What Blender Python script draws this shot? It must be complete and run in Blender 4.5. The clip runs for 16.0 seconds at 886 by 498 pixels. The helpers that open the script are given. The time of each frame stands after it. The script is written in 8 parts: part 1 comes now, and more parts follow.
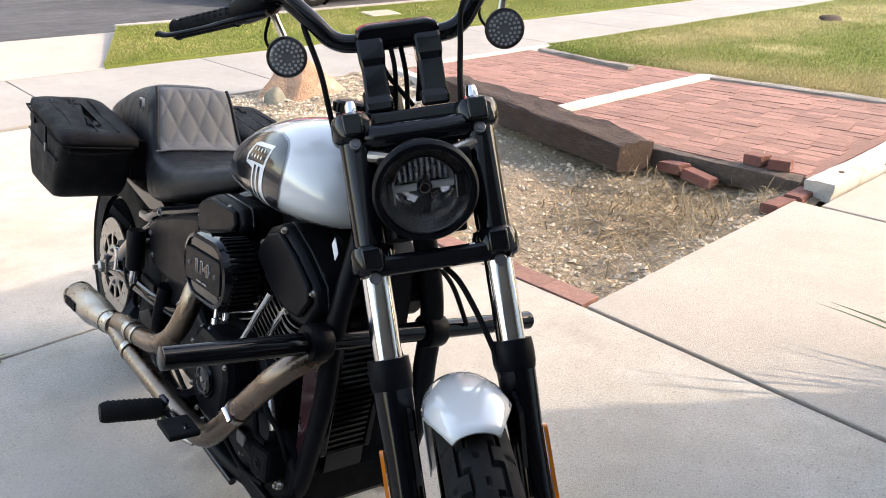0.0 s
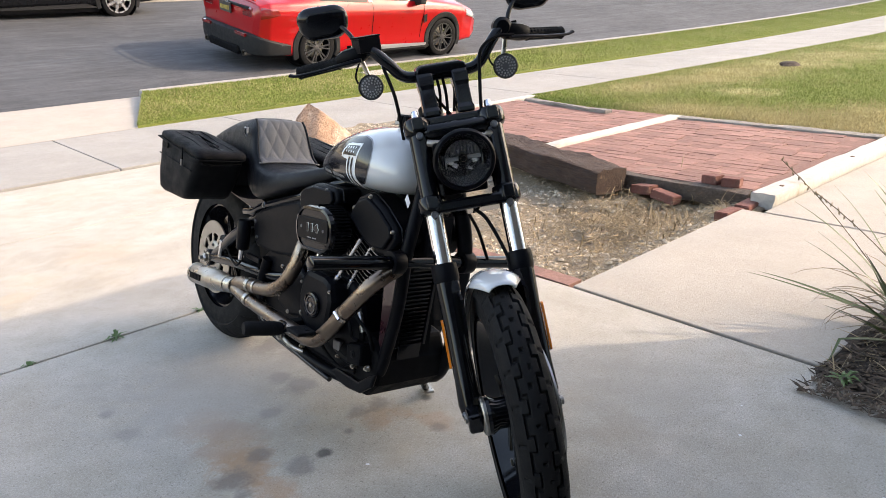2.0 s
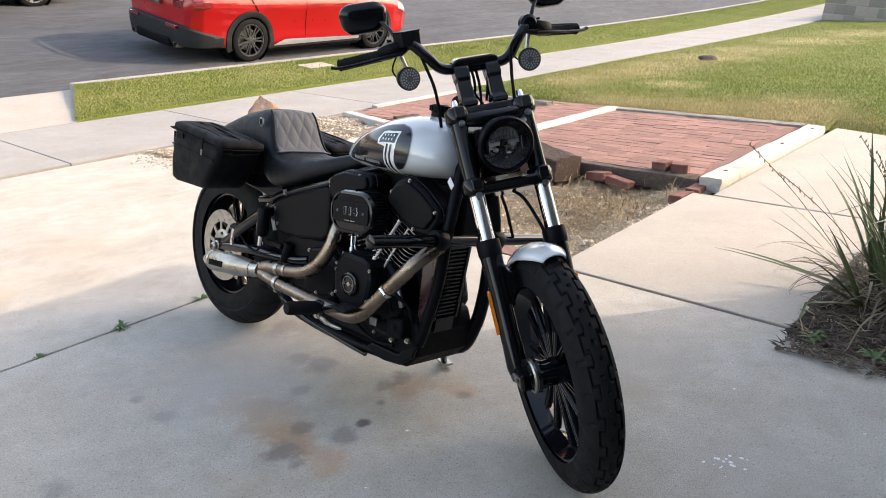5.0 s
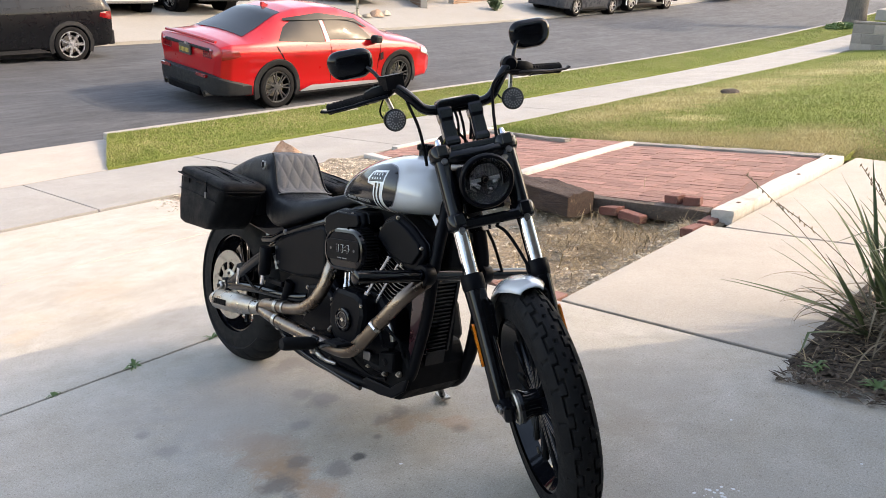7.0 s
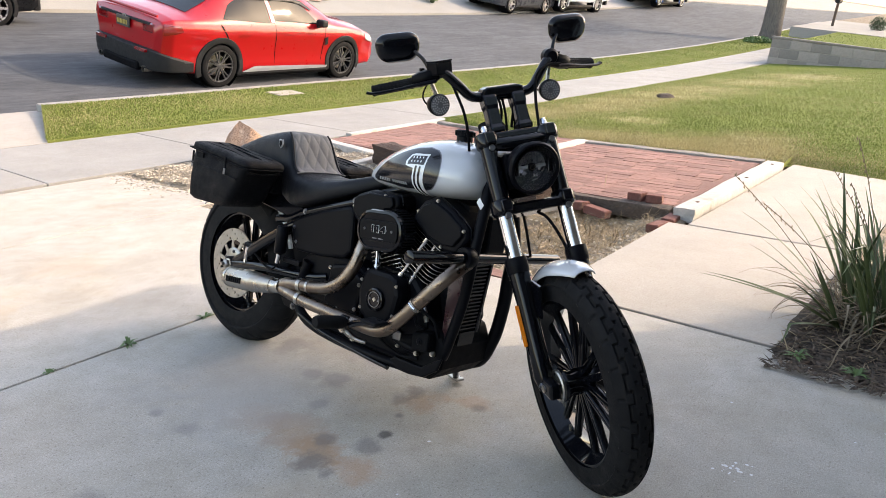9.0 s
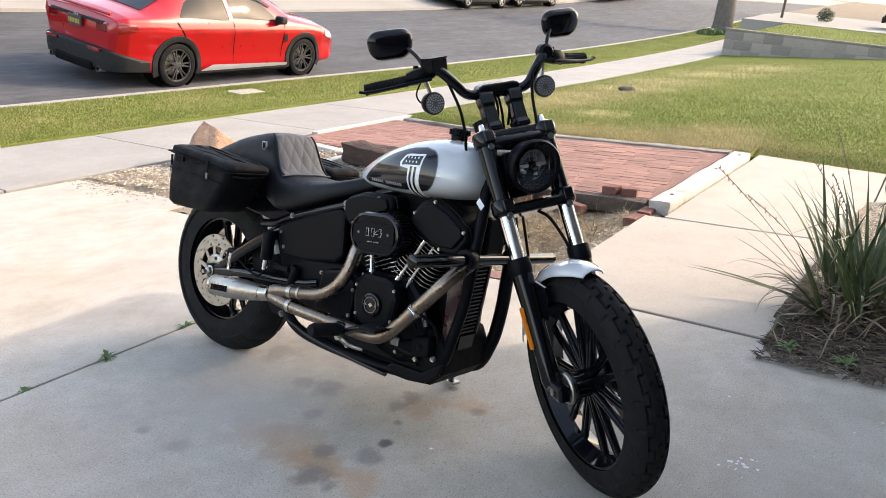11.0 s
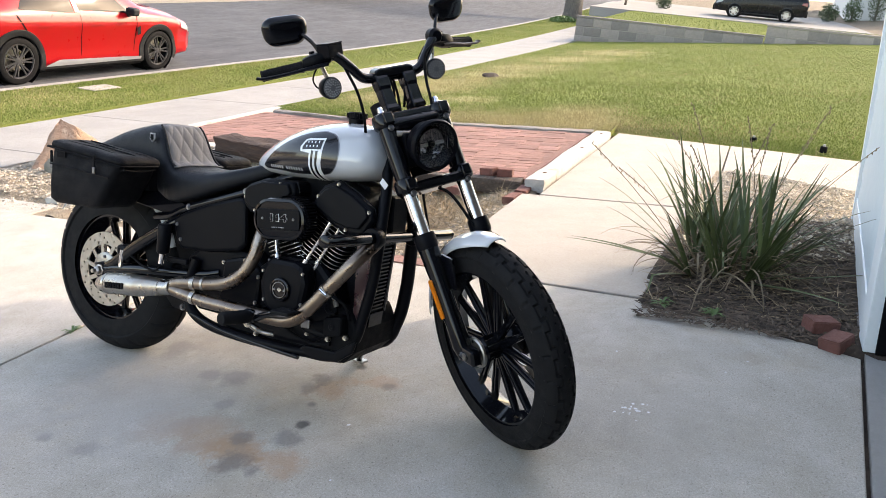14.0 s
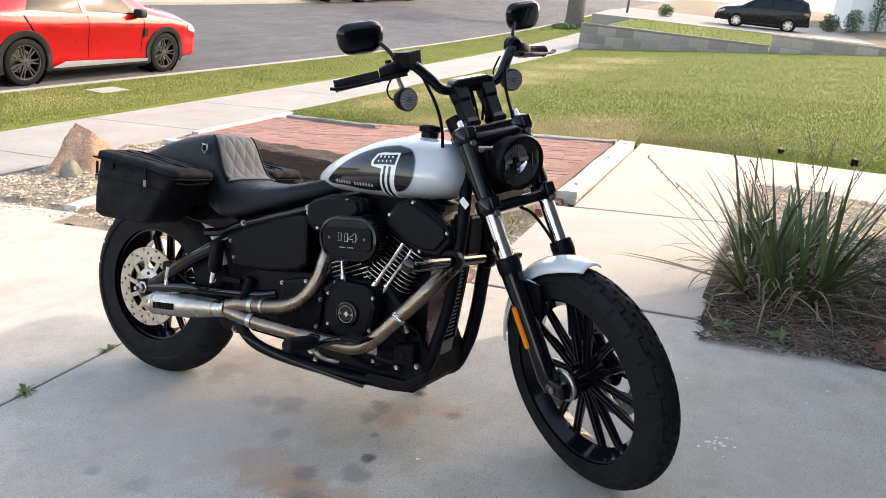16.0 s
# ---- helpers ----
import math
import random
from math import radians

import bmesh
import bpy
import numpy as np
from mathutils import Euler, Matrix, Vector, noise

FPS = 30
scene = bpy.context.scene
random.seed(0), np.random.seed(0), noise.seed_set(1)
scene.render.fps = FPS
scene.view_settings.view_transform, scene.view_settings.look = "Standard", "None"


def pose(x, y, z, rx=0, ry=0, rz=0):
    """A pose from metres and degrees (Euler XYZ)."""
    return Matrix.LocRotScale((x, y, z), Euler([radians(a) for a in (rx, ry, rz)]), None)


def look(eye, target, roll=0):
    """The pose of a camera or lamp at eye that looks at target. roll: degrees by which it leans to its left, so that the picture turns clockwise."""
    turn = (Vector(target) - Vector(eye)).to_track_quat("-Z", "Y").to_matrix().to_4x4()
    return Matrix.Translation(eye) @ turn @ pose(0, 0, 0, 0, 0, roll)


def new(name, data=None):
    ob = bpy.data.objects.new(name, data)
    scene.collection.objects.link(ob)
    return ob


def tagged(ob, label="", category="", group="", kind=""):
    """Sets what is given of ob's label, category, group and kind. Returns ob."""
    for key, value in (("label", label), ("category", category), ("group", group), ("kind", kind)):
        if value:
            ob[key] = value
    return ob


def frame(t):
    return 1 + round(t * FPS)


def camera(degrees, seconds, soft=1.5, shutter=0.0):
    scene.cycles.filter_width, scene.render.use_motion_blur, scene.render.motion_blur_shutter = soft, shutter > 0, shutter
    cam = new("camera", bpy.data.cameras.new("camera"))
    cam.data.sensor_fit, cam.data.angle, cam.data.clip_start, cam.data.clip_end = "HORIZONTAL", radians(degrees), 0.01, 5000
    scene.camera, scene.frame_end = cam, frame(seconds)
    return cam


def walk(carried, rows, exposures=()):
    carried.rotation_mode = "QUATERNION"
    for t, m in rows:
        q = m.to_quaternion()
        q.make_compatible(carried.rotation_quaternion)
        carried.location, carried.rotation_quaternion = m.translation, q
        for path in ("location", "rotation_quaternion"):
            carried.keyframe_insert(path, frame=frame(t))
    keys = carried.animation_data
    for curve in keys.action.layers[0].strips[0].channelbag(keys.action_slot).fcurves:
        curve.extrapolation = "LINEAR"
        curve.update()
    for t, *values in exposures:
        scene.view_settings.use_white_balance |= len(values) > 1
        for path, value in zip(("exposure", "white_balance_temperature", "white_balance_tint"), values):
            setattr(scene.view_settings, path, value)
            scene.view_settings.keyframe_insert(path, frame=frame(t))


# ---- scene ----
cam = camera(61.3, 16.0, soft=0.6)
PATH = [
    (0, -1.904, -0.194, 1.275, 62.54, -3.70, -42.28),
    (0.5, -2.088, -0.403, 1.342, 65.27, -2.00, -37.11),
    (1, -2.370, -0.450, 1.337, 66.34, -1.74, -37.78),
    (1.5, -2.493, -0.564, 1.352, 66.58, -2.13, -40.75),
    (2, -2.516, -0.700, 1.365, 66.90, -2.14, -43.58),
    (2.5, -2.580, -0.697, 1.365, 67.06, -2.17, -45.97),
    (3, -2.736, -0.641, 1.363, 67.07, -2.33, -47.72),
    (3.2, -2.790, -0.626, 1.362, 66.96, -2.53, -48.20),
    (5.3, -2.881, -0.572, 1.378, 66.76, -3.26, -49.90),
    (5.5, -2.873, -0.575, 1.377, 67.12, -2.93, -49.58),
    (6, -2.867, -0.664, 1.390, 67.97, -1.92, -48.56),
    (6.5, -2.833, -0.703, 1.389, 68.88, -1.29, -47.81),
    (7, -2.833, -0.717, 1.393, 69.61, -1.37, -47.83),
    (7.5, -2.877, -0.681, 1.384, 69.90, -2.07, -48.78),
    (8, -2.997, -0.583, 1.380, 69.81, -3.18, -50.30),
    (8.5, -3.094, -0.499, 1.374, 69.54, -4.39, -51.78),
    (9, -3.122, -0.470, 1.366, 69.29, -5.32, -53.02),
    (9.5, -3.147, -0.450, 1.367, 69.18, -5.72, -53.87),
    (9.7, -3.152, -0.441, 1.363, 69.23, -5.83, -54.05),
    (11.8, -3.131, -0.180, 1.343, 69.02, -4.43, -59.60),
    (12, -3.172, -0.137, 1.337, 68.93, -4.61, -60.81),
    (12.5, -3.221, -0.120, 1.338, 68.91, -4.89, -64.16),
    (13, -3.237, -0.220, 1.340, 68.99, -5.07, -66.57),
    (13.5, -3.257, -0.282, 1.335, 69.22, -5.07, -67.24),
    (14, -3.273, -0.291, 1.336, 69.48, -5.05, -66.88),
    (14.5, -3.282, -0.275, 1.336, 69.77, -5.11, -66.33),
    (15, -3.260, -0.193, 1.324, 70.10, -5.39, -66.33),
    (15.5, -3.229, -0.074, 1.320, 70.13, -5.59, -66.68),
    (16, -3.224, 0.010, 1.309, 69.87, -5.77, -67.13),
]
walk(cam, [(t, pose(x, y, z, rx, ry, rz)) for t, x, y, z, rx, ry, rz in PATH], [(0.0, 2.38, 8300, 15), (1.5, 2.19, 8300, 15), (3.0, 2.16, 8300, 15), (9.5, 2.16, 8300, 15), (12.0, 2.24, 8300, 15), (16.0, 2.30, 8300, 15)])

# ---- light ----
SUN_AZ = math.atan2(-0.99, 1.42)          # the sun stands over the right, behind the house
SUN_EL = radians(32.7)
world = bpy.data.worlds.new("sky")
scene.world = world
world.use_nodes = True
wn = world.node_tree.nodes
sky = wn.new("ShaderNodeTexSky")
sky.sky_type = "NISHITA"
sky.sun_disc = False
sky.sun_elevation = SUN_EL
sky.sun_rotation = math.pi / 2 - SUN_AZ
sky.air_density, sky.dust_density, sky.ozone_density = 1.0, 1.7, 0.6
wn["Background"].inputs[1].default_value = 0.15
world.node_tree.links.new(sky.outputs[0], wn["Background"].inputs[0])
sun = new("sun", bpy.data.lights.new("sun", "SUN"))
sun.data.energy, sun.data.angle, sun.data.color = 0.90, radians(0.5), (1.0, 0.95, 0.865)
sun.matrix_world = look((math.cos(SUN_AZ) * 30, math.sin(SUN_AZ) * 30, 30 * math.tan(SUN_EL)), (0, 0, 0))

# ---- helpers for meshes ----
SLOPE = 6.0                                # the lot falls towards the street
LOT = pose(0, 0, 0, -SLOPE)
I4 = Matrix.Identity(4)


def part(name, bm, material, parent=None, label="", m=None, smooth=False, kind="", bevel=0.0):
    me = bpy.data.meshes.new(name)
    bmesh.ops.recalc_face_normals(bm, faces=bm.faces)
    bm.to_mesh(me)
    bm.free()
    if smooth:
        me.shade_smooth()
        if smooth != "all":
            me.set_sharp_from_angle(angle=radians(38))
    for one in material if isinstance(material, (list, tuple)) else [material]:
        me.materials.append(one)
    ob = new(name, me)
    if parent is not None:
        ob.parent = parent
    if m is not None:
        ob.matrix_basis = m
    if label:
        ob["label"] = label
    if kind:
        ob["kind"] = kind
    if bevel:
        mod = ob.modifiers.new("bevel", "BEVEL")
        mod.width, mod.segments, mod.limit_method, mod.angle_limit = bevel, 2, "ANGLE", radians(40)
    return ob


def thing(name, label, category, m=I4, group="", kind=""):
    ob = new(name)
    ob.empty_display_size = 0.1
    ob.matrix_basis = m
    return tagged(ob, label, category, group, kind)


def box(bm, x0, x1, y0, y1, z0, z1, m=None):
    vs = [bm.verts.new((x, y, z)) for x in (x0, x1) for y in (y0, y1) for z in (z0, z1)]
    for f in ((0, 1, 3, 2), (4, 6, 7, 5), (0, 4, 5, 1), (2, 3, 7, 6), (0, 2, 6, 4), (1, 5, 7, 3)):
        bm.faces.new([vs[i] for i in f])
    if m is not None:
        bmesh.ops.transform(bm, matrix=m, verts=vs)
    return vs


def boxes(*args):
    bm = bmesh.new()
    for a in args:
        box(bm, *a)
    return bm


def prism(bm, pts, z0, z1, m=None):
    """An outline in x, y, drawn out from z0 to z1."""
    lo = [bm.verts.new((x, y, z0)) for x, y in pts]
    hi = [bm.verts.new((x, y, z1)) for x, y in pts]
    bm.faces.new(lo[::-1])
    bm.faces.new(hi)
    n = len(pts)
    for i in range(n):
        bm.faces.new((lo[i], lo[(i + 1) % n], hi[(i + 1) % n], hi[i]))
    if m is not None:
        bmesh.ops.transform(bm, matrix=m, verts=lo + hi)
    return lo + hi


def loft(bm, rings, closed=True, caps=True, loop=False):
    """Skins rings of points, each with as many points."""
    rows = [[bm.verts.new(p) for p in r] for r in rings]
    n = len(rows[0])
    last = len(rows) if loop else len(rows) - 1
    for i in range(last):
        a, b = rows[i], rows[(i + 1) % len(rows)]
        for j in range(n if closed else n - 1):
            k = (j + 1) % n
            bm.faces.new((a[j], a[k], b[k], b[j]))
    if caps and closed and not loop:
        bm.faces.new(rows[0][::-1])
        bm.faces.new(rows[-1])
    return rows


def lathe(bm, profile, steps=32, m=None, axis="Y", a0=0.0, a1=2 * math.pi):
    """Turns a profile of (radius, along) round an axis."""
    full = abs(a1 - a0 - 2 * math.pi) < 1e-6
    made = []
    rows = []
    for i in range(steps if full else steps + 1):
        a = a0 + (a1 - a0) * i / steps
        row = []
        for r, h in profile:
            c, s = r * math.cos(a), r * math.sin(a)
            p = (c, h, s) if axis == "Y" else (c, s, h) if axis == "Z" else (h, c, s)
            row.append(bm.verts.new(p))
        rows.append(row)
        made += row
    for i in range(steps):
        a, b = rows[i], rows[(i + 1) % len(rows)]
        for j in range(len(profile) - 1):
            bm.faces.new((a[j], a[j + 1], b[j + 1], b[j]))
    if m is not None:
        bmesh.ops.transform(bm, matrix=m, verts=made)
    return made


def spline(points, n=8):
    """Points on a smooth curve through the given points."""
    ps = [Vector(p) for p in points]
    ps = [2 * ps[0] - ps[1], *ps, 2 * ps[-1] - ps[-2]]
    out = []
    for i in range(1, len(ps) - 2):
        a, b, c, d = ps[i - 1:i + 3]
        for k in range(n):
            t = k / n
            out.append(0.5 * (2 * b + (c - a) * t + (2 * a - 5 * b + 4 * c - d) * t * t + (3 * b - a - 3 * c + d) * t ** 3))
    return out + [ps[-2]]


def tube(bm, points, radius, sides=10, smooth_n=0, cap=True, flat=1.0):
    """A pipe along points. radius: one, or one a point."""
    ps = spline(points, smooth_n) if smooth_n else [Vector(p) for p in points]
    if isinstance(radius, (list, tuple)):
        rs = [radius[0] + (radius[-1] - radius[0]) * i / (len(ps) - 1) for i in range(len(ps))] if len(radius) == 2 else \
            [radius[min(len(radius) - 1, int(i / max(1, len(ps) - 1) * (len(radius) - 1)))] for i in range(len(ps))] if len(radius) != len(ps) else radius
    else:
        rs = [radius] * len(ps)
    tang = [((ps[min(i + 1, len(ps) - 1)] - ps[max(i - 1, 0)]).normalized()) for i in range(len(ps))]
    ref = Vector((0, 0, 1)) if abs(tang[0].z) < 0.9 else Vector((0, 1, 0))
    u = tang[0].cross(ref).normalized()
    rings = []
    for p, t, r in zip(ps, tang, rs):
        u = (u - t * u.dot(t)).normalized()
        v = t.cross(u)
        rings.append([p + r * (math.cos(a) * u + flat * math.sin(a) * v) for a in (2 * math.pi * k / sides for k in range(sides))])
    return loft(bm, rings, caps=cap)


def rod(bm, a, b, r, sides=12, r1=None):
    return tube(bm, [a, b], [r, r if r1 is None else r1], sides)


def mk(fn, *args, **kw):
    bm = bmesh.new()
    fn(bm, *args, **kw)
    return bm


def rounded(w, h, r, n=5):
    """A rounded rectangle as points, centred."""
    out = []
    for cx, cy, a0 in ((w / 2 - r, h / 2 - r, 0), (-w / 2 + r, h / 2 - r, 90), (-w / 2 + r, -h / 2 + r, 180), (w / 2 - r, -h / 2 + r, 270)):
        for k in range(n + 1):
            a = radians(a0 + 90 * k / n)
            out.append((cx + r * math.cos(a), cy + r * math.sin(a)))
    return out


# ---- materials ----
def surface(name, a, b=None, scale=6.0, rough=0.6, metal=0.0, bump=0.0, fine=60.0, spread=0.5, grain=0.0, coat=0.0, rvar=0.12,
            stain=None, stain_scale=1.2, stain_at=0.55, stretch=(1, 1, 1), vary=0.0, coords="Object", spec=0.5, islands=0.0):
    """A worn surface: two colours mixed by a broad noise, fine grain, stains with a shape of their own, and relief."""
    m = bpy.data.materials.new(name)
    m.use_nodes = True
    nt = m.node_tree
    N, link = nt.nodes, nt.links.new
    bsdf = N["Principled BSDF"]
    tc = N.new("ShaderNodeTexCoord")
    mp = N.new("ShaderNodeMapping")
    mp.inputs["Scale"].default_value = stretch
    link(tc.outputs[coords], mp.inputs[0])

    def noisy(s, detail=5, rough_=0.6):
        n = N.new("ShaderNodeTexNoise")
        n.inputs["Scale"].default_value, n.inputs["Detail"].default_value, n.inputs["Roughness"].default_value = s, detail, rough_
        link(mp.outputs[0], n.inputs["Vector"])
        return n.outputs["Fac"]

    def ramp(x, lo, hi):
        r = N.new("ShaderNodeMapRange")
        r.inputs[1].default_value, r.inputs[2].default_value = lo, hi
        link(x, r.inputs[0])
        return r.outputs[0]

    def mixed(f, x, y, mode="MIX"):
        n = N.new("ShaderNodeMix")
        n.data_type, n.blend_type = "RGBA", mode
        for socket, value in ((n.inputs[0], f), (n.inputs[6], x), (n.inputs[7], y)):
            if isinstance(value, (int, float)):
                socket.default_value = value
            elif isinstance(value, tuple):
                socket.default_value = (*value, 1)
            else:
                link(value, socket)
        return n.outputs[2]

    b = b or tuple(c * 0.8 for c in a)
    broad = noisy(scale)
    colour = mixed(ramp(broad, 0.5 - spread / 2, 0.5 + spread / 2), a, b)
    if grain:
        g = noisy(fine * 0.45, 9, 0.8)
        colour = mixed(ramp(g, 0.34, 0.66), colour, mixed(1.0, colour, (1 - grain,) * 3, "MULTIPLY"))
    if stain:
        s = noisy(stain_scale, 6, 0.62)
        colour = mixed(ramp(s, stain_at, stain_at + 0.16), colour, stain)
    if vary:
        info = N.new("ShaderNodeObjectInfo")
        colour = mixed(1.0, colour, mixed(info.outputs["Random"], (1 - vary,) * 3, (1 + vary * 0.6, 1 + vary * 0.5, 1 + vary * 0.45)), "MULTIPLY")
    if islands:
        geo = N.new("ShaderNodeNewGeometry")
        colour = mixed(1.0, colour, mixed(geo.outputs["Random Per Island"], (1 - islands,) * 3, (1 + islands * 0.8, 1 + islands * 0.7, 1 + islands * 0.55)), "MULTIPLY")
    if isinstance(colour, tuple):
        bsdf.inputs["Base Color"].default_value = (*colour, 1)
    else:
        link(colour, bsdf.inputs["Base Color"])
    rr = N.new("ShaderNodeMapRange")
    rr.inputs[1].default_value, rr.inputs[2].default_value = 0.3, 0.7
    rr.inputs[3].default_value, rr.inputs[4].default_value = max(0.02, rough - rvar), min(1, rough + rvar)
    link(noisy(scale * 2.3), rr.inputs[0])
    link(rr.outputs[0], bsdf.inputs["Roughness"])
    bsdf.inputs["Metallic"].default_value = metal
    bsdf.inputs["Coat Weight"].default_value = coat
    bsdf.inputs["Specular IOR Level"].default_value = spec
    bsdf.inputs["Coat Roughness"].default_value = 0.04
    if bump:
        bp = N.new("ShaderNodeBump")
        bp.inputs["Strength"].default_value, bp.inputs["Distance"].default_value = 1.0, bump
        link(noisy(fine, 6, 0.65), bp.inputs["Height"])
        link(bp.outputs[0], bsdf.inputs["Normal"])
    return m


M_CONCRETE = surface("concrete", (0.65, 0.605, 0.545), (0.54, 0.507, 0.462), 0.9, 0.88, spread=0.4, bump=0.0018, fine=330, grain=0.38, stain=(0.47, 0.405, 0.32), stain_scale=0.8, stain_at=0.56, spec=0.25)
M_WALK = surface("sidewalk_concrete", (0.385, 0.37, 0.35), (0.32, 0.31, 0.295), 0.8, 0.85, bump=0.004, fine=120, grain=0.2, stain=(0.33, 0.31, 0.28), stain_scale=1.3, stain_at=0.6)
M_ASPHALT = surface("asphalt", (0.112, 0.117, 0.128), (0.075, 0.078, 0.086), 0.9, 0.9, bump=0.008, fine=16, grain=0.5, stretch=(0.3, 1.6, 1), stain=(0.05, 0.052, 0.057), stain_scale=1.1, stain_at=0.56)
M_DIRT = surface("dirt", (0.30, 0.235, 0.16), (0.20, 0.15, 0.10), 4, 0.95, bump=0.03, fine=30, grain=0.4)
M_GRASS = surface("grass", (0.230, 0.278, 0.080), (0.155, 0.200, 0.055), 2.2, 0.9, islands=0.24, spec=0.1)
M_STRAWGRASS = surface("dry_grass", (0.52, 0.44, 0.25), (0.39, 0.33, 0.17), 2.0, 0.9, islands=0.28, spec=0.1)
M_BRICK = surface("paving_brick", (0.36, 0.20, 0.165), (0.29, 0.165, 0.14), 9, 0.85, bump=0.004, fine=90, grain=0.3, vary=0.24, stain=(0.40, 0.27, 0.225), stain_scale=1.6, stain_at=0.55, spec=0.2)
M_WOODOLD = surface("weathered_timber", (0.16, 0.12, 0.095), (0.085, 0.062, 0.048), 6, 0.85, bump=0.012, fine=30, grain=0.4, stretch=(6, 1, 6), stain=(0.20, 0.13, 0.09), stain_scale=3, stain_at=0.6)
M_WHITE = surface("white_paint", (0.55, 0.53, 0.49), (0.44, 0.42, 0.385), 3, 0.8, bump=0.005, fine=40, grain=0.25, stain=(0.30, 0.255, 0.20), stain_scale=4, stain_at=0.60)
M_SIDING = surface("pale_blue_siding_paint", (0.60, 0.70, 0.74), (0.55, 0.66, 0.71), 2, 0.6, bump=0.002, fine=50, grain=0.05)
M_ROCK = surface("sandstone", (0.46, 0.30, 0.20), (0.33, 0.20, 0.145), 3, 0.9, bump=0.03, fine=22, grain=0.35, stain=(0.50, 0.41, 0.32), stain_scale=3.5, stain_at=0.52)
M_BLACK = surface("black_gloss_paint", (0.003, 0.0033, 0.005), (0.004, 0.0045, 0.0065), 8, 0.12, coat=0.22, rvar=0.05, spec=0.2)
M_RUBBER = surface("tyre_rubber", (0.007, 0.007, 0.008), (0.012, 0.012, 0.0125), 14, 0.72, bump=0.001, fine=200, spec=0.11)
M_TANK = surface("pale_grey_gloss_paint", (0.52, 0.54, 0.56), (0.50, 0.52, 0.54), 3, 0.18, coat=1.0, rvar=0.04)
M_RED = surface("red_car_paint", (0.36, 0.004, 0.009), (0.34, 0.004, 0.008), 3, 0.30, coat=0.8, rvar=0.03, spec=0.2)
M_PATH = surface("walkway_concrete", (0.475, 0.43, 0.38), (0.415, 0.378, 0.335), 1.6, 0.85, bump=0.0025, fine=200, grain=0.2, stain=(0.46, 0.40, 0.33), stain_scale=1.1, stain_at=0.62)
M_FARWALK = surface("far_concrete", (0.31, 0.29, 0.258), (0.25, 0.235, 0.21), 0.3, 0.85, bump=0.003, fine=40, grain=0.15, stain=(0.26, 0.235, 0.205), stain_scale=0.3, stain_at=0.58)
M_SOD = surface("turf_soil", (0.20, 0.225, 0.06), (0.15, 0.175, 0.045), 1.2, 0.95, bump=0.02, fine=60, grain=0.3, spec=0.1)
M_SOIL = surface("dry_earth", (0.43, 0.345, 0.25), (0.32, 0.25, 0.175), 3, 0.95, bump=0.03, fine=60, grain=0.45, stain=(0.16, 0.12, 0.085), stain_scale=2.2, stain_at=0.56)
M_MULCH = surface("bark_mulch", (0.085, 0.058, 0.042), (0.05, 0.036, 0.028), 7, 0.95, bump=0.02, fine=50, grain=0.45, stain=(0.16, 0.12, 0.085), stain_scale=3, stain_at=0.6)
M_GRAVEL = surface("pale_stones", (0.56, 0.50, 0.41), (0.41, 0.35, 0.28), 14, 0.9, bump=0.004, fine=80, grain=0.2, islands=0.5)
M_STRAW = surface("straw", (0.37, 0.285, 0.18), (0.22, 0.165, 0.10), 9, 0.8, islands=0.45)
M_CHIP = surface("bark_chips", (0.14, 0.10, 0.072), (0.06, 0.045, 0.036), 16, 0.9, islands=0.5)
M_BEAM = surface("split_dark_timber", (0.085, 0.048, 0.034), (0.048, 0.030, 0.024), 5, 0.9, bump=0.02, fine=22, grain=0.4, stretch=(1, 7, 7), stain=(0.20, 0.13, 0.09), stain_scale=2.2, stain_at=0.60)
M_GREYWOOD = surface("grey_timber", (0.38, 0.345, 0.305), (0.25, 0.22, 0.19), 4, 0.9, bump=0.012, fine=24, grain=0.35, stretch=(1, 7, 7), stain=(0.10, 0.08, 0.065), stain_scale=2.4, stain_at=0.58)
M_RUST = surface("rust", (0.14, 0.065, 0.035), (0.08, 0.04, 0.025), 40, 0.8)
M_DBRICK = surface("dark_brick", (0.22, 0.085, 0.065), (0.15, 0.062, 0.05), 12, 0.9, bump=0.005, fine=90, grain=0.25, stain=(0.30, 0.22, 0.17), stain_scale=9, stain_at=0.6)
M_GSTONE = surface("grey_stone", (0.21, 0.20, 0.16), (0.14, 0.14, 0.115), 8, 0.85, bump=0.008, fine=30, grain=0.2)
M_LEAF = surface("weed_leaf", (0.085, 0.15, 0.04), (0.06, 0.11, 0.03), 20, 0.6)
M_LEAF2 = surface("strap_leaf", (0.066, 0.100, 0.034), (0.100, 0.130, 0.050), 5, 0.5, stain=(0.15, 0.12, 0.065), stain_scale=4, stain_at=0.62, vary=0.3)
M_DRYLEAF = surface("dry_leaf", (0.24, 0.185, 0.115), (0.17, 0.13, 0.085), 8, 0.75, vary=0.25)
M_WHITEBLUE = surface("white_trim_paint", (0.70, 0.76, 0.79), (0.64, 0.71, 0.74), 3, 0.5, bump=0.0015, fine=40, grain=0.06, stain=(0.45, 0.45, 0.44), stain_scale=7, stain_at=0.68)
# pale tone chosen so the unseen garage walls bounce light onto the driveway
M_GARAGE_BOUNCE = surface("garage_bounce_paint", (0.70, 0.68, 0.65), (0.62, 0.605, 0.58), 1.5, 0.85, bump=0.002, fine=30, grain=0.1)
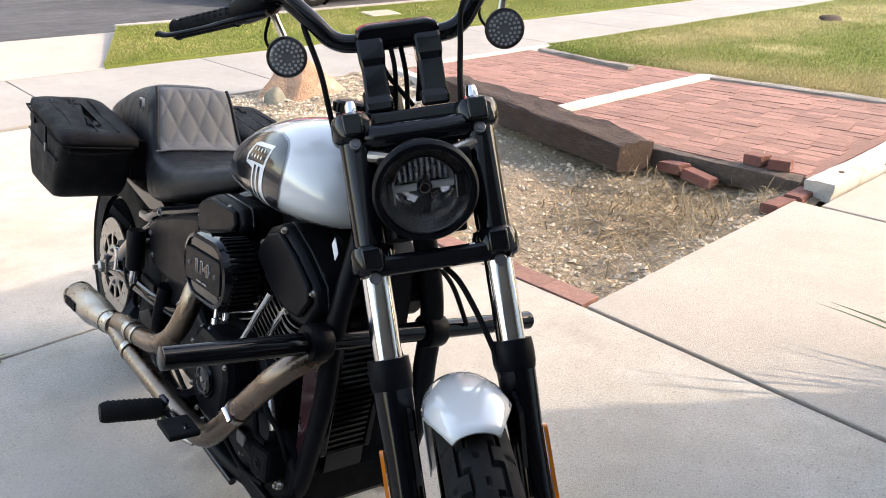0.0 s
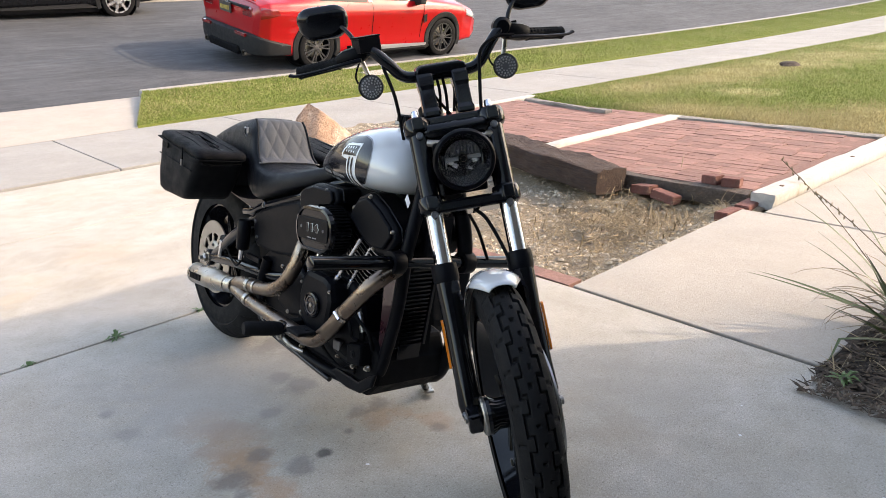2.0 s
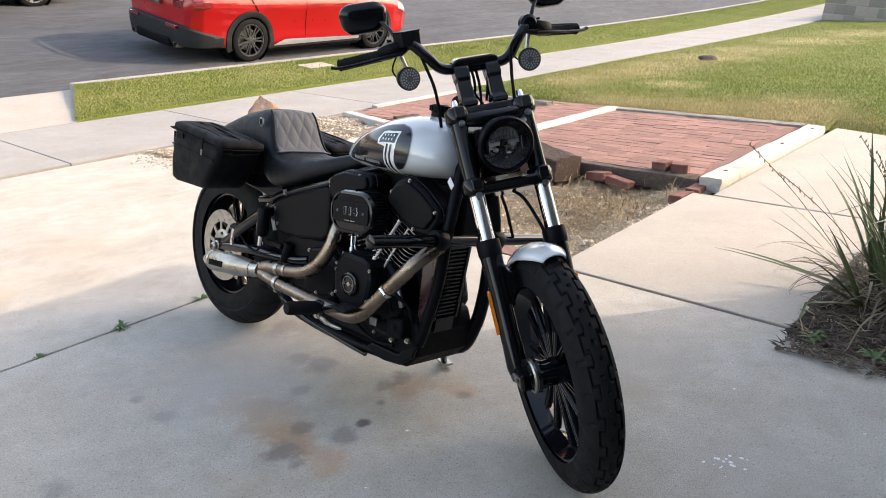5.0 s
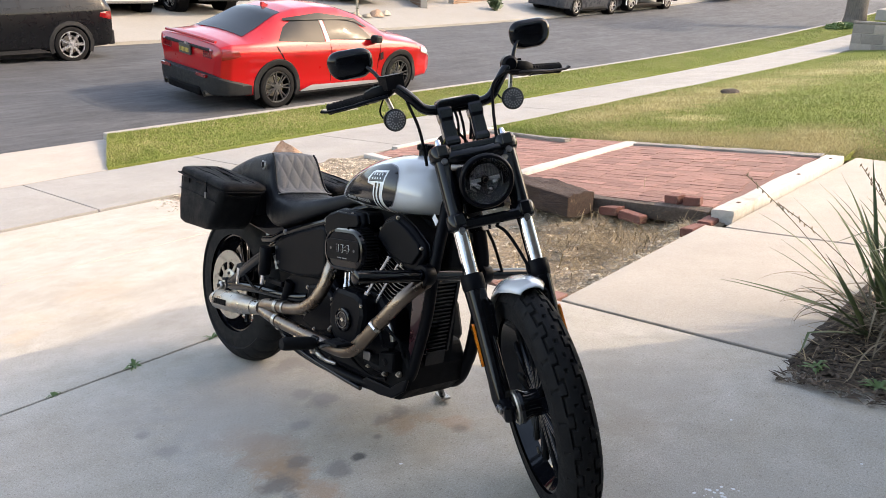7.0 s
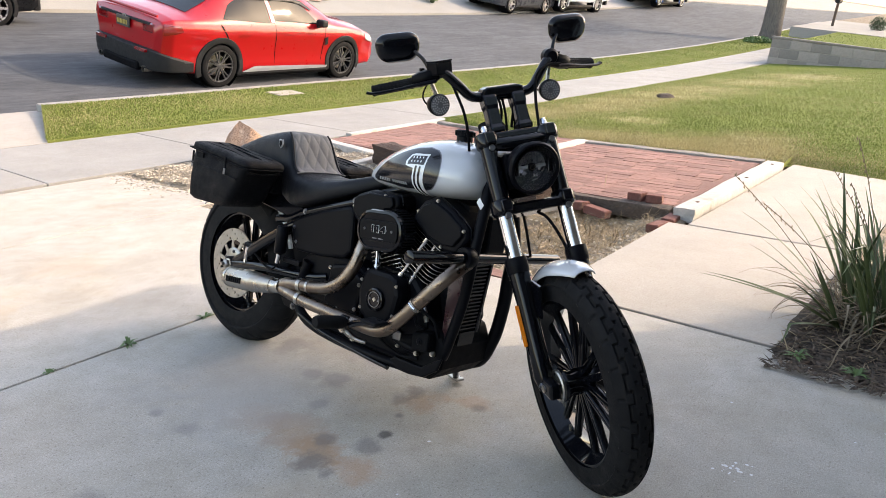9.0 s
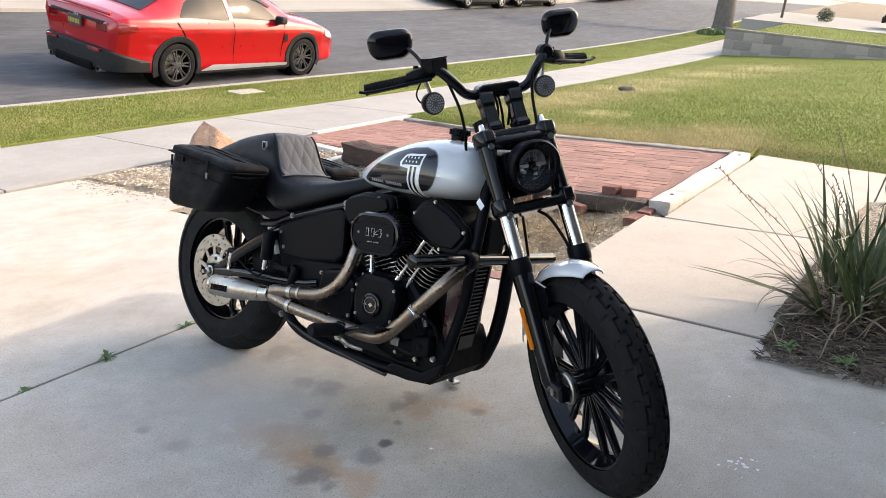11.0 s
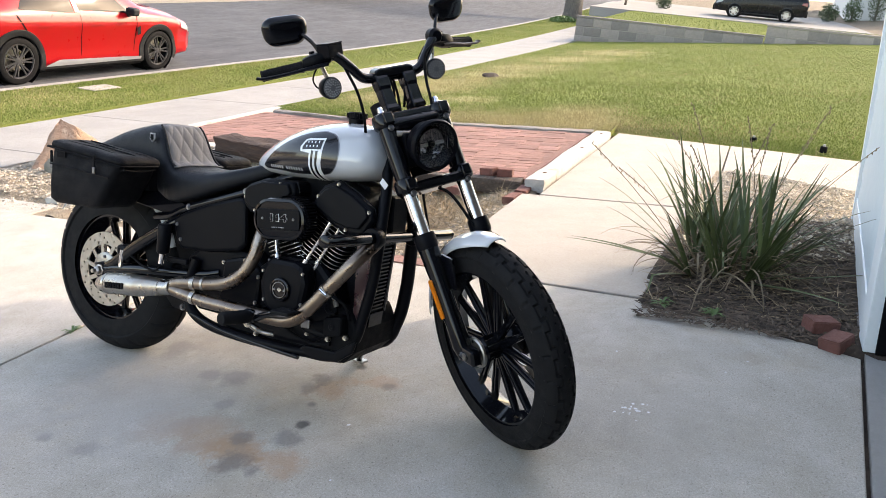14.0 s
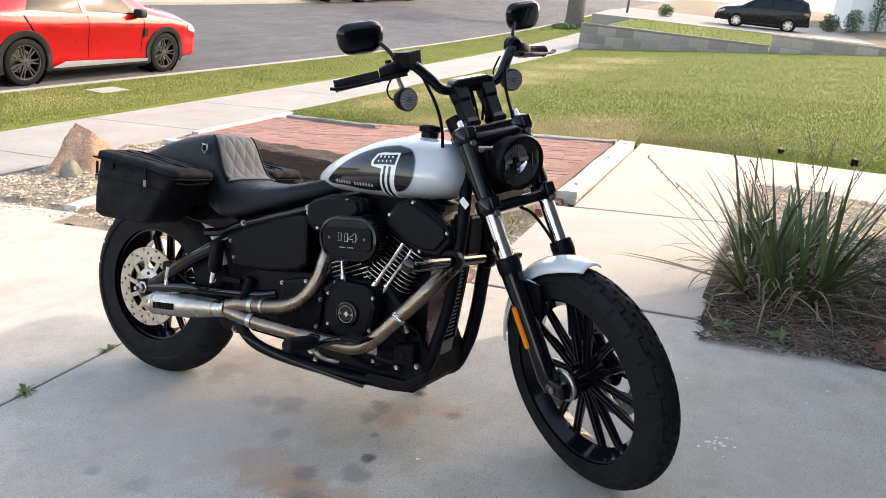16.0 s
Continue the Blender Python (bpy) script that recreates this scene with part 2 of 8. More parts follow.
# the garage interior's shade is put into this darker concrete tone
M_GFLOOR = surface("shaded_garage_concrete", (0.30, 0.29, 0.28), (0.24, 0.235, 0.225), 1.2, 0.8, bump=0.002, fine=80, grain=0.15)
M_ROOF = surface("roof_shingle", (0.16, 0.12, 0.10), (0.11, 0.085, 0.07), 3, 0.9, bump=0.01, fine=20, grain=0.3)
# edges of the unseen roof, solved from where its shadow falls
SHADOW_EAVE_X, SHADOW_EAVE_Y = 3.55, -0.875


def mottled(m, scale, deep, pits, dark):
    """Blotches at one scale and small dark pits at another, laid into a material's colour."""
    N, link = m.node_tree.nodes, m.node_tree.links.new
    bsdf = N["Principled BSDF"]
    colour = bsdf.inputs["Base Color"].links[0].from_socket
    tc = N.new("ShaderNodeTexCoord")
    for s, detail, lo, hi, tone in ((scale, 9.0, 0.66, 0.36, deep), (scale * 4.3, 6.0, 0.68, 0.40, tuple(0.4 + 0.6 * c for c in deep)), (pits, 2.0, 0.60, 0.70, dark), (pits * 2.7, 1.0, 0.40, 0.30, tuple(2.0 - 1.15 * c for c in dark))):
        n = N.new("ShaderNodeTexNoise")
        n.inputs["Scale"].default_value, n.inputs["Detail"].default_value, n.inputs["Roughness"].default_value = s, detail, 0.68
        link(tc.outputs["Object"], n.inputs["Vector"])
        mr = N.new("ShaderNodeMapRange")
        mr.inputs[1].default_value, mr.inputs[2].default_value = lo, hi
        link(n.outputs["Fac"], mr.inputs[0])
        mx = N.new("ShaderNodeMix")
        mx.data_type, mx.blend_type = "RGBA", "MULTIPLY"
        link(mr.outputs[0], mx.inputs[0])
        link(colour, mx.inputs[6])
        mx.inputs[7].default_value = (*tone, 1)
        colour = mx.outputs[2]
    link(colour, bsdf.inputs["Base Color"])


mottled(M_CONCRETE, 2.6, (0.84, 0.825, 0.79), 105, (0.66, 0.65, 0.64))
mottled(M_PATH, 3.0, (0.93, 0.92, 0.90), 120, (0.84, 0.82, 0.80))
mottled(M_WALK, 2.0, (0.90, 0.89, 0.87), 90, (0.85, 0.84, 0.82))
mottled(M_ASPHALT, 0.9, (0.80, 0.80, 0.80), 30, (0.75, 0.75, 0.75))


def spotted(base, name, spots, scale, soft=0.35):
    """A copy of a material with stains at their places: x, y, z, radius, colour, strength."""
    m = base.copy()
    m.name = name
    nt = m.node_tree
    N, link = nt.nodes, nt.links.new
    bsdf = N["Principled BSDF"]
    colour = bsdf.inputs["Base Color"].links[0].from_socket
    tc = N.new("ShaderNodeTexCoord")
    warp = N.new("ShaderNodeTexNoise")
    warp.inputs["Scale"].default_value, warp.inputs["Detail"].default_value, warp.inputs["Roughness"].default_value = scale, 6.0, 0.65
    link(tc.outputs["Object"], warp.inputs["Vector"])
    for x, y, z, r, tone, strong in spots:
        sub = N.new("ShaderNodeVectorMath")
        sub.operation = "DISTANCE"
        link(tc.outputs["Object"], sub.inputs[0])
        sub.inputs[1].default_value = (x, y, z)
        add = N.new("ShaderNodeMath")
        add.operation = "MULTIPLY_ADD"
        link(warp.outputs["Fac"], add.inputs[0])
        add.inputs[1].default_value = r * 1.9
        link(sub.outputs["Value"], add.inputs[2])
        mr = N.new("ShaderNodeMapRange")
        mr.inputs[1].default_value, mr.inputs[2].default_value = r * 1.85, r * (1.85 - soft)
        mr.inputs[3].default_value, mr.inputs[4].default_value = 0.0, strong
        link(add.outputs[0], mr.inputs[0])
        mx = N.new("ShaderNodeMix")
        mx.data_type = "RGBA"
        link(mr.outputs[0], mx.inputs[0])
        link(colour, mx.inputs[6])
        mx.inputs[7].default_value = (*tone, 1)
        colour = mx.outputs[2]
    link(colour, bsdf.inputs["Base Color"])
    return m


RUST, OIL = (0.40, 0.235, 0.13), (0.17, 0.16, 0.15)
DRIVE_SPOTS = ((-1.64, 1.26, 0.15, RUST, 0.34), (-1.63, 1.12, 0.16, RUST, 0.5), (-1.67, 0.98, 0.13, RUST, 0.7), (-1.67, 0.80, 0.11, RUST, 0.5), (-1.21, 0.90, 0.12, RUST, 0.42), (-1.10, 0.74, 0.08, RUST, 0.4),
               (-1.73, 0.94, 0.075, OIL, 0.7), (-1.61, 0.99, 0.055, OIL, 0.6), (-1.56, 0.85, 0.07, OIL, 0.6), (-1.46, 0.85, 0.034, (0.10, 0.09, 0.085), 0.85), (-1.745, 0.85, 0.042, OIL, 0.65),
               (-1.17, 0.96, 0.06, OIL, 0.65), (-1.24, 0.975, 0.06, OIL, 0.5), (-1.29, 1.27, 0.085, OIL, 0.6), (-1.30, 1.37, 0.06, OIL, 0.5), (-1.85, 1.41, 0.06, OIL, 0.4), (-1.85, 1.58, 0.035, OIL, 0.45),
               (-1.45, 1.18, 0.05, OIL, 0.45), (-1.13, 0.71, 0.034, OIL, 0.5), (-1.17, 1.63, 0.10, OIL, 0.45), (-1.03, 0.87, 0.025, OIL, 0.7), (-1.34, 0.90, 0.02, OIL, 0.6), (-2.25, 1.3, 0.07, OIL, 0.4),
               (-1.0, 1.5, 0.3, (0.32, 0.26, 0.19), 0.35), (-1.5, 1.45, 0.5, (0.36, 0.345, 0.33), 0.45), (-2.6, 3.3, 0.4, (0.42, 0.30, 0.20), 0.35), (-1.2, 3.4, 0.3, (0.42, 0.31, 0.21), 0.3),
               (-1.8, 1.75, 0.16, (0.32, 0.305, 0.285), 0.35), (-2.1, 0.5, 0.25, (0.26, 0.245, 0.225), 0.4), (-0.75, 0.25, 0.16, (0.36, 0.30, 0.24), 0.35), (-0.5, 0.35, 0.35, (0.34, 0.32, 0.29), 0.35),
               (-1.0, -0.2, 0.5, (0.34, 0.32, 0.29), 0.35), (-2.4, 2.9, 0.05, (0.38, 0.27, 0.16), 0.6), (-2.35, 3.6, 0.22, (0.46, 0.36, 0.25), 0.5), (-1.75, 3.0, 0.15, (0.46, 0.36, 0.25), 0.45))
M_DRIVE = spotted(M_CONCRETE, "stained_concrete", [(x, y, -0.02, r, tone, k) for x, y, r, tone, k in DRIVE_SPOTS], 14.0, 0.55)

STRAW = ((4.75, 1.5, 0.55), (4.8, 2.3, 0.55), (5.2, 1.5, 0.45), (5.8, 1.6, 0.6), (5.0, 3.3, 0.5), (7.6, 4.4, 0.9), (8.8, 4.5, 1.0), (10.2, 4.3, 1.1), (12.0, 4.2, 1.2), (14.5, 3.9, 1.4), (6.4, 4.7, 0.7), (6.6, 3.4, 0.6), (17.0, 3.4, 1.5))
STRAW = [(x, y, -0.105 * y + 0.0004 * max(0, x - 10) ** 2, r, (0.50, 0.425, 0.23), 1.1) for x, y, r in STRAW]
M_LAWN = spotted(M_GRASS, "lawn_blades", STRAW, 3.5, 1.3)
M_TURF = spotted(M_SOD, "lawn_turf", STRAW, 3.5, 1.3)

# ---- the ground ----
def climb(x):
    return 0.0009 * max(0.0, min(x, 45.0) - 10.0) ** 2


PROFILE = [(-60, 4.3), (-9, 0.93), (-0.8, 0.064), (5.51, -0.585), (7.27, -0.725), (8.95, -0.72), (9.12, -0.83), (14.7, -0.40), (16.2, -0.34),
           (18.3, 0.05), (30, 0.85), (60, 2.5), (400, 6.0)]


def ground_z(x, y):
    """The height of the street and of what lies along it."""
    for (y0, z0), (y1, z1) in zip(PROFILE, PROFILE[1:]):
        if y <= y1:
            break
    return z0 + (z1 - z0) * (y - y0) / (y1 - y0) + climb(x)


def sheet(xs, ys, lift=0.0, zf=ground_z):
    bm = bmesh.new()
    rows = [[bm.verts.new((x, y, zf(x, y) + lift)) for x in xs] for y in ys]
    for a, b in zip(rows, rows[1:]):
        for i in range(len(xs) - 1):
            bm.faces.new((a[i], a[i + 1], b[i + 1], b[i]))
    return bm


def slab(xs, ys, lift=0.0, thick=0.1, zf=ground_z):
    """A sheet with sides that go down."""
    bm = sheet(xs, ys, lift, zf)
    out = bmesh.ops.extrude_face_region(bm, geom=bm.faces[:])
    bmesh.ops.translate(bm, verts=[v for v in out["geom"] if isinstance(v, bmesh.types.BMVert)], vec=(0, 0, -thick))
    return bm


def steps(a, b, d):
    n = max(1, round((b - a) / d))
    return [a + (b - a) * i / n for i in range(n + 1)]


def lot_z(x, y):
    return -math.tan(radians(SLOPE)) * y


XS = [-400, -60, -20, -8, 0, 5, 10, 14, 18, 22, 26, 30, 36, 45, 80, 400]
tagged(part("ground", sheet(XS, [-60, -30, -9, -0.8, 5.51, 7.27, 8.95, 9.12, 14.7, 16.2, 18.3, 30, 60, 400], -0.35), M_DIRT, kind="structure"),
       "bare earth under and round the lots", "ground")
tagged(part("road", sheet([-300, -60, -20, -8, 0, 5, 10, 14, 18, 22, 26, 30, 36, 45, 80, 300], [9.11, 10.5, 12, 13.5, 14.7, 16.25]), M_ASPHALT, kind="structure"),
       "worn grey asphalt street with dark patches", "road")
tagged(part("far_pavement", slab([-200, -20, 0, 10, 14, 18, 22, 26, 30, 36, 45, 200], [16.2, 17.0, 18.3, 24, 30, 60], 0.08), M_FARWALK, kind="structure"),
       "pale concrete driveways and pavement across the street", "pavement")

drive = tagged(new("driveway"), "sloping concrete driveway with joints, rust and oil stains", "driveway", kind="structure")
drive.matrix_basis = LOT
part("slab", mk(prism, [(-7.0, -0.41), (-0.24, -0.884), (-0.18, -0.74), (-0.10, -0.50), (-0.045, -0.30), (0.0, -0.02), (0.070, 0.01), (0.113, 1.14), (0.113, 2.183), (-7.0, 2.183)], -0.14, -0.02), M_DRIVE, drive, bevel=0.005)
for y0, y1 in ((2.195, 4.02), (4.03, 5.515)):
    part("slab", boxes((-7.0, 0.09 if y0 < 3 else 0.33, y0, y1, -0.14, -0.02)), M_DRIVE, drive, bevel=0.005)
part("joint_filler", mk(prism, [(-7.0, -0.46), (-0.26, -0.93), (-0.26, -0.86), (-7.0, -0.39)], -0.13, -0.045), M_MULCH, drive)
path = tagged(new("walkway"), "sunlit concrete garden walkway of several slabs", "walkway", kind="structure")
path.matrix_basis = LOT
part("slab", mk(prism, [(0.080, 0.0), (1.81, -0.095), (1.81, 1.12), (0.121, 1.12)], -0.14, -0.014), M_PATH, path, bevel=0.006)
part("slab", mk(prism, [(1.822, -0.096), (3.06, -0.165), (4.29, -0.165), (4.68, 0.955), (1.822, 0.990)], -0.14, -0.011), M_PATH, path, bevel=0.006)
part("slab", mk(prism, [(1.80, -3.0), (3.25, -3.0), (4.284, -0.177), (3.055, -0.177)], -0.14, -0.008), M_PATH, path, bevel=0.006)
walkw = tagged(new("pavement"), "pale concrete pavement in long slabs beside the street", "pavement", kind="structure")
for i in range(-8, 22):
    x0 = -0.25 + 1.86 * i
    part("slab", slab([x0 + 0.006, x0 + 1.854], [5.525, 7.27], 0, 0.1), M_WALK, walkw, bevel=0.006)
def verge_x(y):
    return 0.63 + (y - 7.28) * 0.47


bm = bmesh.new()
rows = [[bm.verts.new((x, y, ground_z(x, y) + dz)) for x in [verge_x(y)] + steps(2, 60, 2)] for y, dz in ((7.275, -0.05), (7.285, 0.02), (8.1, 0.02), (8.96, 0.02))]
for a, b in zip(rows, rows[1:]):
    for i in range(len(a) - 1):
        bm.faces.new((a[i], a[i + 1], b[i + 1], b[i]))
tagged(part("verge", bm, M_SOD, kind="structure"), "strip of mown grass between pavement and kerb", "grass verge")
tagged(part("kerb", slab(steps(1.42, 60, 2), [8.965, 9.12], 0.018, 0.2, zf=lambda x, y: ground_z(x, 8.95)), M_WALK, kind="structure", bevel=0.02), "pale concrete kerb along the street", "kerb")
bm = bmesh.new()
rows = [[bm.verts.new((x, y, z)) for x in (-9.0, -5.0, -2.0, verge_x(y))] for y, z in ((7.262, -0.722), (7.30, -0.720), (8.2, -0.752), (8.95, -0.790), (9.27, -0.822))]
for a, b in zip(rows, rows[1:]):
    for i in range(3):
        bm.faces.new((a[i], a[i + 1], b[i + 1], b[i]))
tagged(part("apron", bm, M_PATH, kind="structure"), "concrete driveway apron falling to the street", "apron")


def lawn_edge(y):
    """Where the lawn begins: along the walkway, then behind the brick paving."""
    return 4.36 + 0.36 * y if y < 1.02 else 4.46 if y < 3.15 else 4.46 + 0.14 * (y - 3.15)


def lawn_z(x, y):
    return lot_z(x, y) - 0.035 + 0.06 * max(0.0, min(1.0, (x - lawn_edge(y)) / 0.22)) + climb(x) * 0.45 + 0.012 * noise.noise((x * 0.8, y * 0.8, 3))


def dry(x, y):
    """How much of the lawn is straw: beside the paving, along the pavement and in a few worn places."""
    k = 0.05 + 0.16 * noise.noise((x * 0.5, y * 0.8, 7)) + 0.14 * noise.noise((x * 1.7, y * 2.3, 9)) + 0.12 * noise.noise((x * 5, y * 6, 11))
    for cx, cy, rx, ry, a in ((4.85, 1.9, 0.75, 1.2, 1.2), (5.7, 1.6, 0.9, 0.5, 0.55), (4.9, 3.4, 0.5, 0.6, 0.5), (9.2, 4.5, 2.3, 0.8, 0.75), (12.5, 4.3, 2.4, 0.9, 0.55), (6.6, 4.6, 1.4, 0.5, 0.55), (16.5, 3.6, 2.5, 1.1, 0.4)):
        k += a * math.exp(-((x - cx) / rx) ** 2 - ((y - cy) / ry) ** 2)
    return k


bm = bmesh.new()
rows = [[bm.verts.new((x, y, lawn_z(x, y))) for x in [lawn_edge(y) - 0.06, lawn_edge(y) + 0.1, lawn_edge(y) + 0.25] + steps(lawn_edge(y) + 0.6, 21.95, 0.45)[:1] + [lawn_edge(y) + 0.6 + (21.35 - lawn_edge(y)) * k / 44 for k in range(1, 45)]]
        for y in steps(-12, 0.9, 0.45) + [1.01, 1.03] + steps(1.3, 5.5, 0.42)]
for a, b in zip(rows, rows[1:]):
    for i in range(len(a) - 1):
        bm.faces.new((a[i], a[i + 1], b[i + 1], b[i]))
tagged(part("lawn", bm, M_TURF, kind="structure"), "front lawn of green grass with straw-coloured patches", "lawn")


def mesh_stuff(name, verts, faces, material, label, category, m=None):
    me = bpy.data.meshes.new(name)
    me.from_pydata(verts, [], faces)
    me.materials.append(material)
    ob = new(name, me)
    if m is not None:
        ob.matrix_basis = m
    return tagged(ob, label, category, kind="stuff")


def blades(name, n, pick, zf, tall, wide, material, label, seed):
    """Grass as single bent blades."""
    rnd = random.Random(seed)
    U = rnd.uniform
    vs, fs = [], []
    for k in range(0, 3 * n, 3):
        x, y = pick(rnd)
        z = zf(x, y) - 0.004
        a, b = U(0, 6.283), U(0, 6.283)
        h = tall * U(0.5, 1.25)
        lean = h * U(0.1, 1.0)
        w = wide * U(0.6, 1.3)
        c, s = w * math.cos(a), w * math.sin(a)
        vs += [(x - c, y - s, z), (x + c, y + s, z), (x + lean * math.cos(b), y + lean * math.sin(b), z + h)]
        fs.append((k, k + 1, k + 2))
    return mesh_stuff(name, vs, fs, material, label, "grass")


def pick_lawn(straw):
    def pick(r):
        while True:
            f = r.random() ** 1.7
            y = r.uniform(-8.0 if f > 0.3 else -3.5, 5.45)
            x = lawn_edge(y) + 0.02 + (21.8 - lawn_edge(y)) * f
            if (r.random() < dry(x, y)) == straw:
                return x, y
    return pick


def pick_verge(straw):
    def pick(r):
        while True:
            y = r.uniform(7.3, 8.93)
            x = verge_x(y) + 40 * r.random() ** 2.0
            if (r.random() < 0.24 + 0.40 * noise.noise((x * 0.9, y * 1.3, 4)) + 0.2 * noise.noise((x * 4, y * 4, 5))) == straw:
                return x, y
    return pick


verge_top = lambda x, y: ground_z(x, y) + 0.02
blades("lawn_grass", 260000, pick_lawn(False), lawn_z, 0.022, 0.0044, M_LAWN, "mown green lawn grass", 5)
blades("dry_lawn_grass", 120000, pick_lawn(True), lawn_z, 0.022, 0.0044, M_STRAWGRASS, "straw-coloured dry lawn grass", 25)
blades("verge_grass", 110000, pick_verge(False), verge_top, 0.026, 0.0044, M_GRASS, "mown green grass on the verge", 6)
blades("dry_verge_grass", 38000, pick_verge(True), verge_top, 0.022, 0.0044, M_STRAWGRASS, "straw-coloured grass on the verge", 26)

# ---- the motorcycle ----
M_SATIN = surface("satin_black_coating", (0.003, 0.0032, 0.0048), (0.0045, 0.0048, 0.0068), 10, 0.38, rvar=0.08, bump=0.0004, fine=300, spec=0.08)
M_MATT = surface("matt_black_plastic", (0.0035, 0.0036, 0.0045), (0.006, 0.0062, 0.0075), 12, 0.6, bump=0.0006, fine=260, spec=0.06)
M_CHROME = surface("chrome", (0.78, 0.78, 0.79), (0.72, 0.72, 0.74), 6, 0.09, metal=1.0, rvar=0.04)
M_STEEL = surface("brushed_steel", (0.44, 0.415, 0.38), (0.36, 0.33, 0.295), 9, 0.32, metal=1.0, bump=0.0003, fine=220, stain=(0.28, 0.20, 0.145), stain_scale=4, stain_at=0.55)
M_PIPE = surface("heat_tinted_steel", (0.235, 0.19, 0.155), (0.15, 0.105, 0.08), 8, 0.3, metal=1.0, bump=0.0003, fine=220, stain=(0.33, 0.29, 0.255), stain_scale=6, stain_at=0.56)
M_BOWL = surface("satin_lamp_bowl", (0.62, 0.62, 0.64), (0.52, 0.52, 0.54), 30, 0.3, metal=0.9)
M_BOLT = surface("dull_bolt_steel", (0.20, 0.20, 0.21), (0.14, 0.14, 0.15), 30, 0.38, metal=1.0)
M_FIN = surface("machined_fin_edge", (0.42, 0.42, 0.43), (0.30, 0.30, 0.31), 30, 0.35, metal=1.0)
M_DISC = surface("ground_steel_disc", (0.40, 0.385, 0.36), (0.32, 0.305, 0.28), 12, 0.36, metal=1.0, bump=0.0003, fine=300)
M_VINYL = surface("black_vinyl", (0.006, 0.0066, 0.0090), (0.009, 0.0098, 0.0125), 14, 0.46, bump=0.0012, fine=260, spec=0.2)
M_QUILT = surface("grey_quilted_vinyl", (0.135, 0.140, 0.148), (0.105, 0.110, 0.118), 18, 0.6, bump=0.001, fine=280, spec=0.25)
M_CANVAS = surface("black_nylon_cloth", (0.0035, 0.0035, 0.0048), (0.0055, 0.0055, 0.0072), 9, 0.68, bump=0.0016, fine=420, spec=0.14)
M_PANEL = surface("black_tank_panel", (0.011, 0.011, 0.014), (0.017, 0.017, 0.019), 5, 0.16, coat=0.35, rvar=0.03, spec=0.3)
M_STRIPE = surface("white_decal", (0.74, 0.75, 0.76), (0.70, 0.71, 0.72), 6, 0.25, coat=0.6)
M_SMOKE = surface("smoked_lens", (0.16, 0.16, 0.17), (0.12, 0.12, 0.13), 20, 0.2, coat=0.8)
M_AMBER = surface("amber_reflector", (0.85, 0.24, 0.02), (0.78, 0.2, 0.02), 40, 0.18, coat=1.0)
M_GREY = surface("grey_print", (0.36, 0.36, 0.37), (0.30, 0.30, 0.31), 8, 0.4)
M_LABEL = surface("paper_label", (0.7, 0.7, 0.72), (0.62, 0.62, 0.64), 30, 0.6)
M_REDENAMEL = surface("dark_red_enamel", (0.30, 0.02, 0.02), (0.25, 0.02, 0.02), 20, 0.25, coat=0.5)
M_MAROON = surface("dark_maroon_paint", (0.035, 0.008, 0.012), (0.028, 0.007, 0.010), 6, 0.3, coat=0.5)
M_GLASS = bpy.data.materials.new("clear_lens")
M_GLASS.use_nodes = True
M_GLASS.node_tree.nodes["Principled BSDF"].inputs["Transmission Weight"].default_value = 1.0
M_GLASS.node_tree.nodes["Principled BSDF"].inputs["Roughness"].default_value = 0.02
M_GLASS.node_tree.nodes["Principled BSDF"].inputs["IOR"].default_value = 1.35

BIKE = LOT @ pose(-1.20, 1.878, 0) @ Matrix(((-0.074, 0.997, 0, 0), (-0.997, -0.074, 0, 0), (0, 0, 1, 0), (0, 0, 0, 1))) @ pose(0, 0, 0, -10.9)
moto = thing("motorcycle", "black and pale grey cruiser motorcycle leaning on its side stand", "motorcycle", BIKE)


def mpart(name, bm, material, label="", parent=None, **kw):
    return part(name, bm, material, parent or moto, label, **kw)


def tyre_mesh(R, half, rim_r, tread, steps=420):
    """A tyre round Y: a rounded section, with grooves cut into its crown."""
    bm = bmesh.new()
    prof = []
    n = 56
    for k in range(n + 1):
        a = math.pi * (k / n)                     # from one bead over the crown to the other
        y = -half * math.cos(a) * (1.0 if 0.12 < k / n < 0.88 else 0.9)
        r = rim_r + (R - rim_r) * math.sin(a) ** 0.62
        prof.append((r, y))
    rows = []
    for i in range(steps):
        th = 2 * math.pi * i / steps
        row = []
        for r, y in prof:
            d = tread(th, y / half) if r > R - 0.05 else 0.0
            row.append(bm.verts.new(((r - d) * math.cos(th), y, (r - d) * math.sin(th))))
        rows.append(row)
    for i in range(steps):
        a, b = rows[i], rows[(i + 1) % steps]
        for j in range(n):
            bm.faces.new((a[j], a[j + 1], b[j + 1], b[j]))
    return bm


def tread_front(th, v):
    s = abs(v)
    u = (th / (2 * math.pi) * 26 + (0.5 if v > 0 else 0)) % 1
    if abs(s - (0.28 if u < 0.5 else 0.50)) < 0.05:
        return 0.008
    if (u < 0.08 or 0.46 < u < 0.54) and 0.26 < s < 0.54:
        return 0.008
    if 0.62 < s < 0.86 and 0.20 < u < 0.30:
        return 0.006
    if s < 0.16 and 0.70 < u < 0.79:
        return 0.006
    return 0.0


def tread_rear(th, v):
    w = th / (2 * math.pi) * 24 + (0.5 if v > 0 else 0)
    s = abs(v)
    if s < 0.05:
        return 0.006
    if 0.14 < s < 0.85 and (w + s * 0.8) % 1 < 0.13:
        return 0.006
    return 0.0


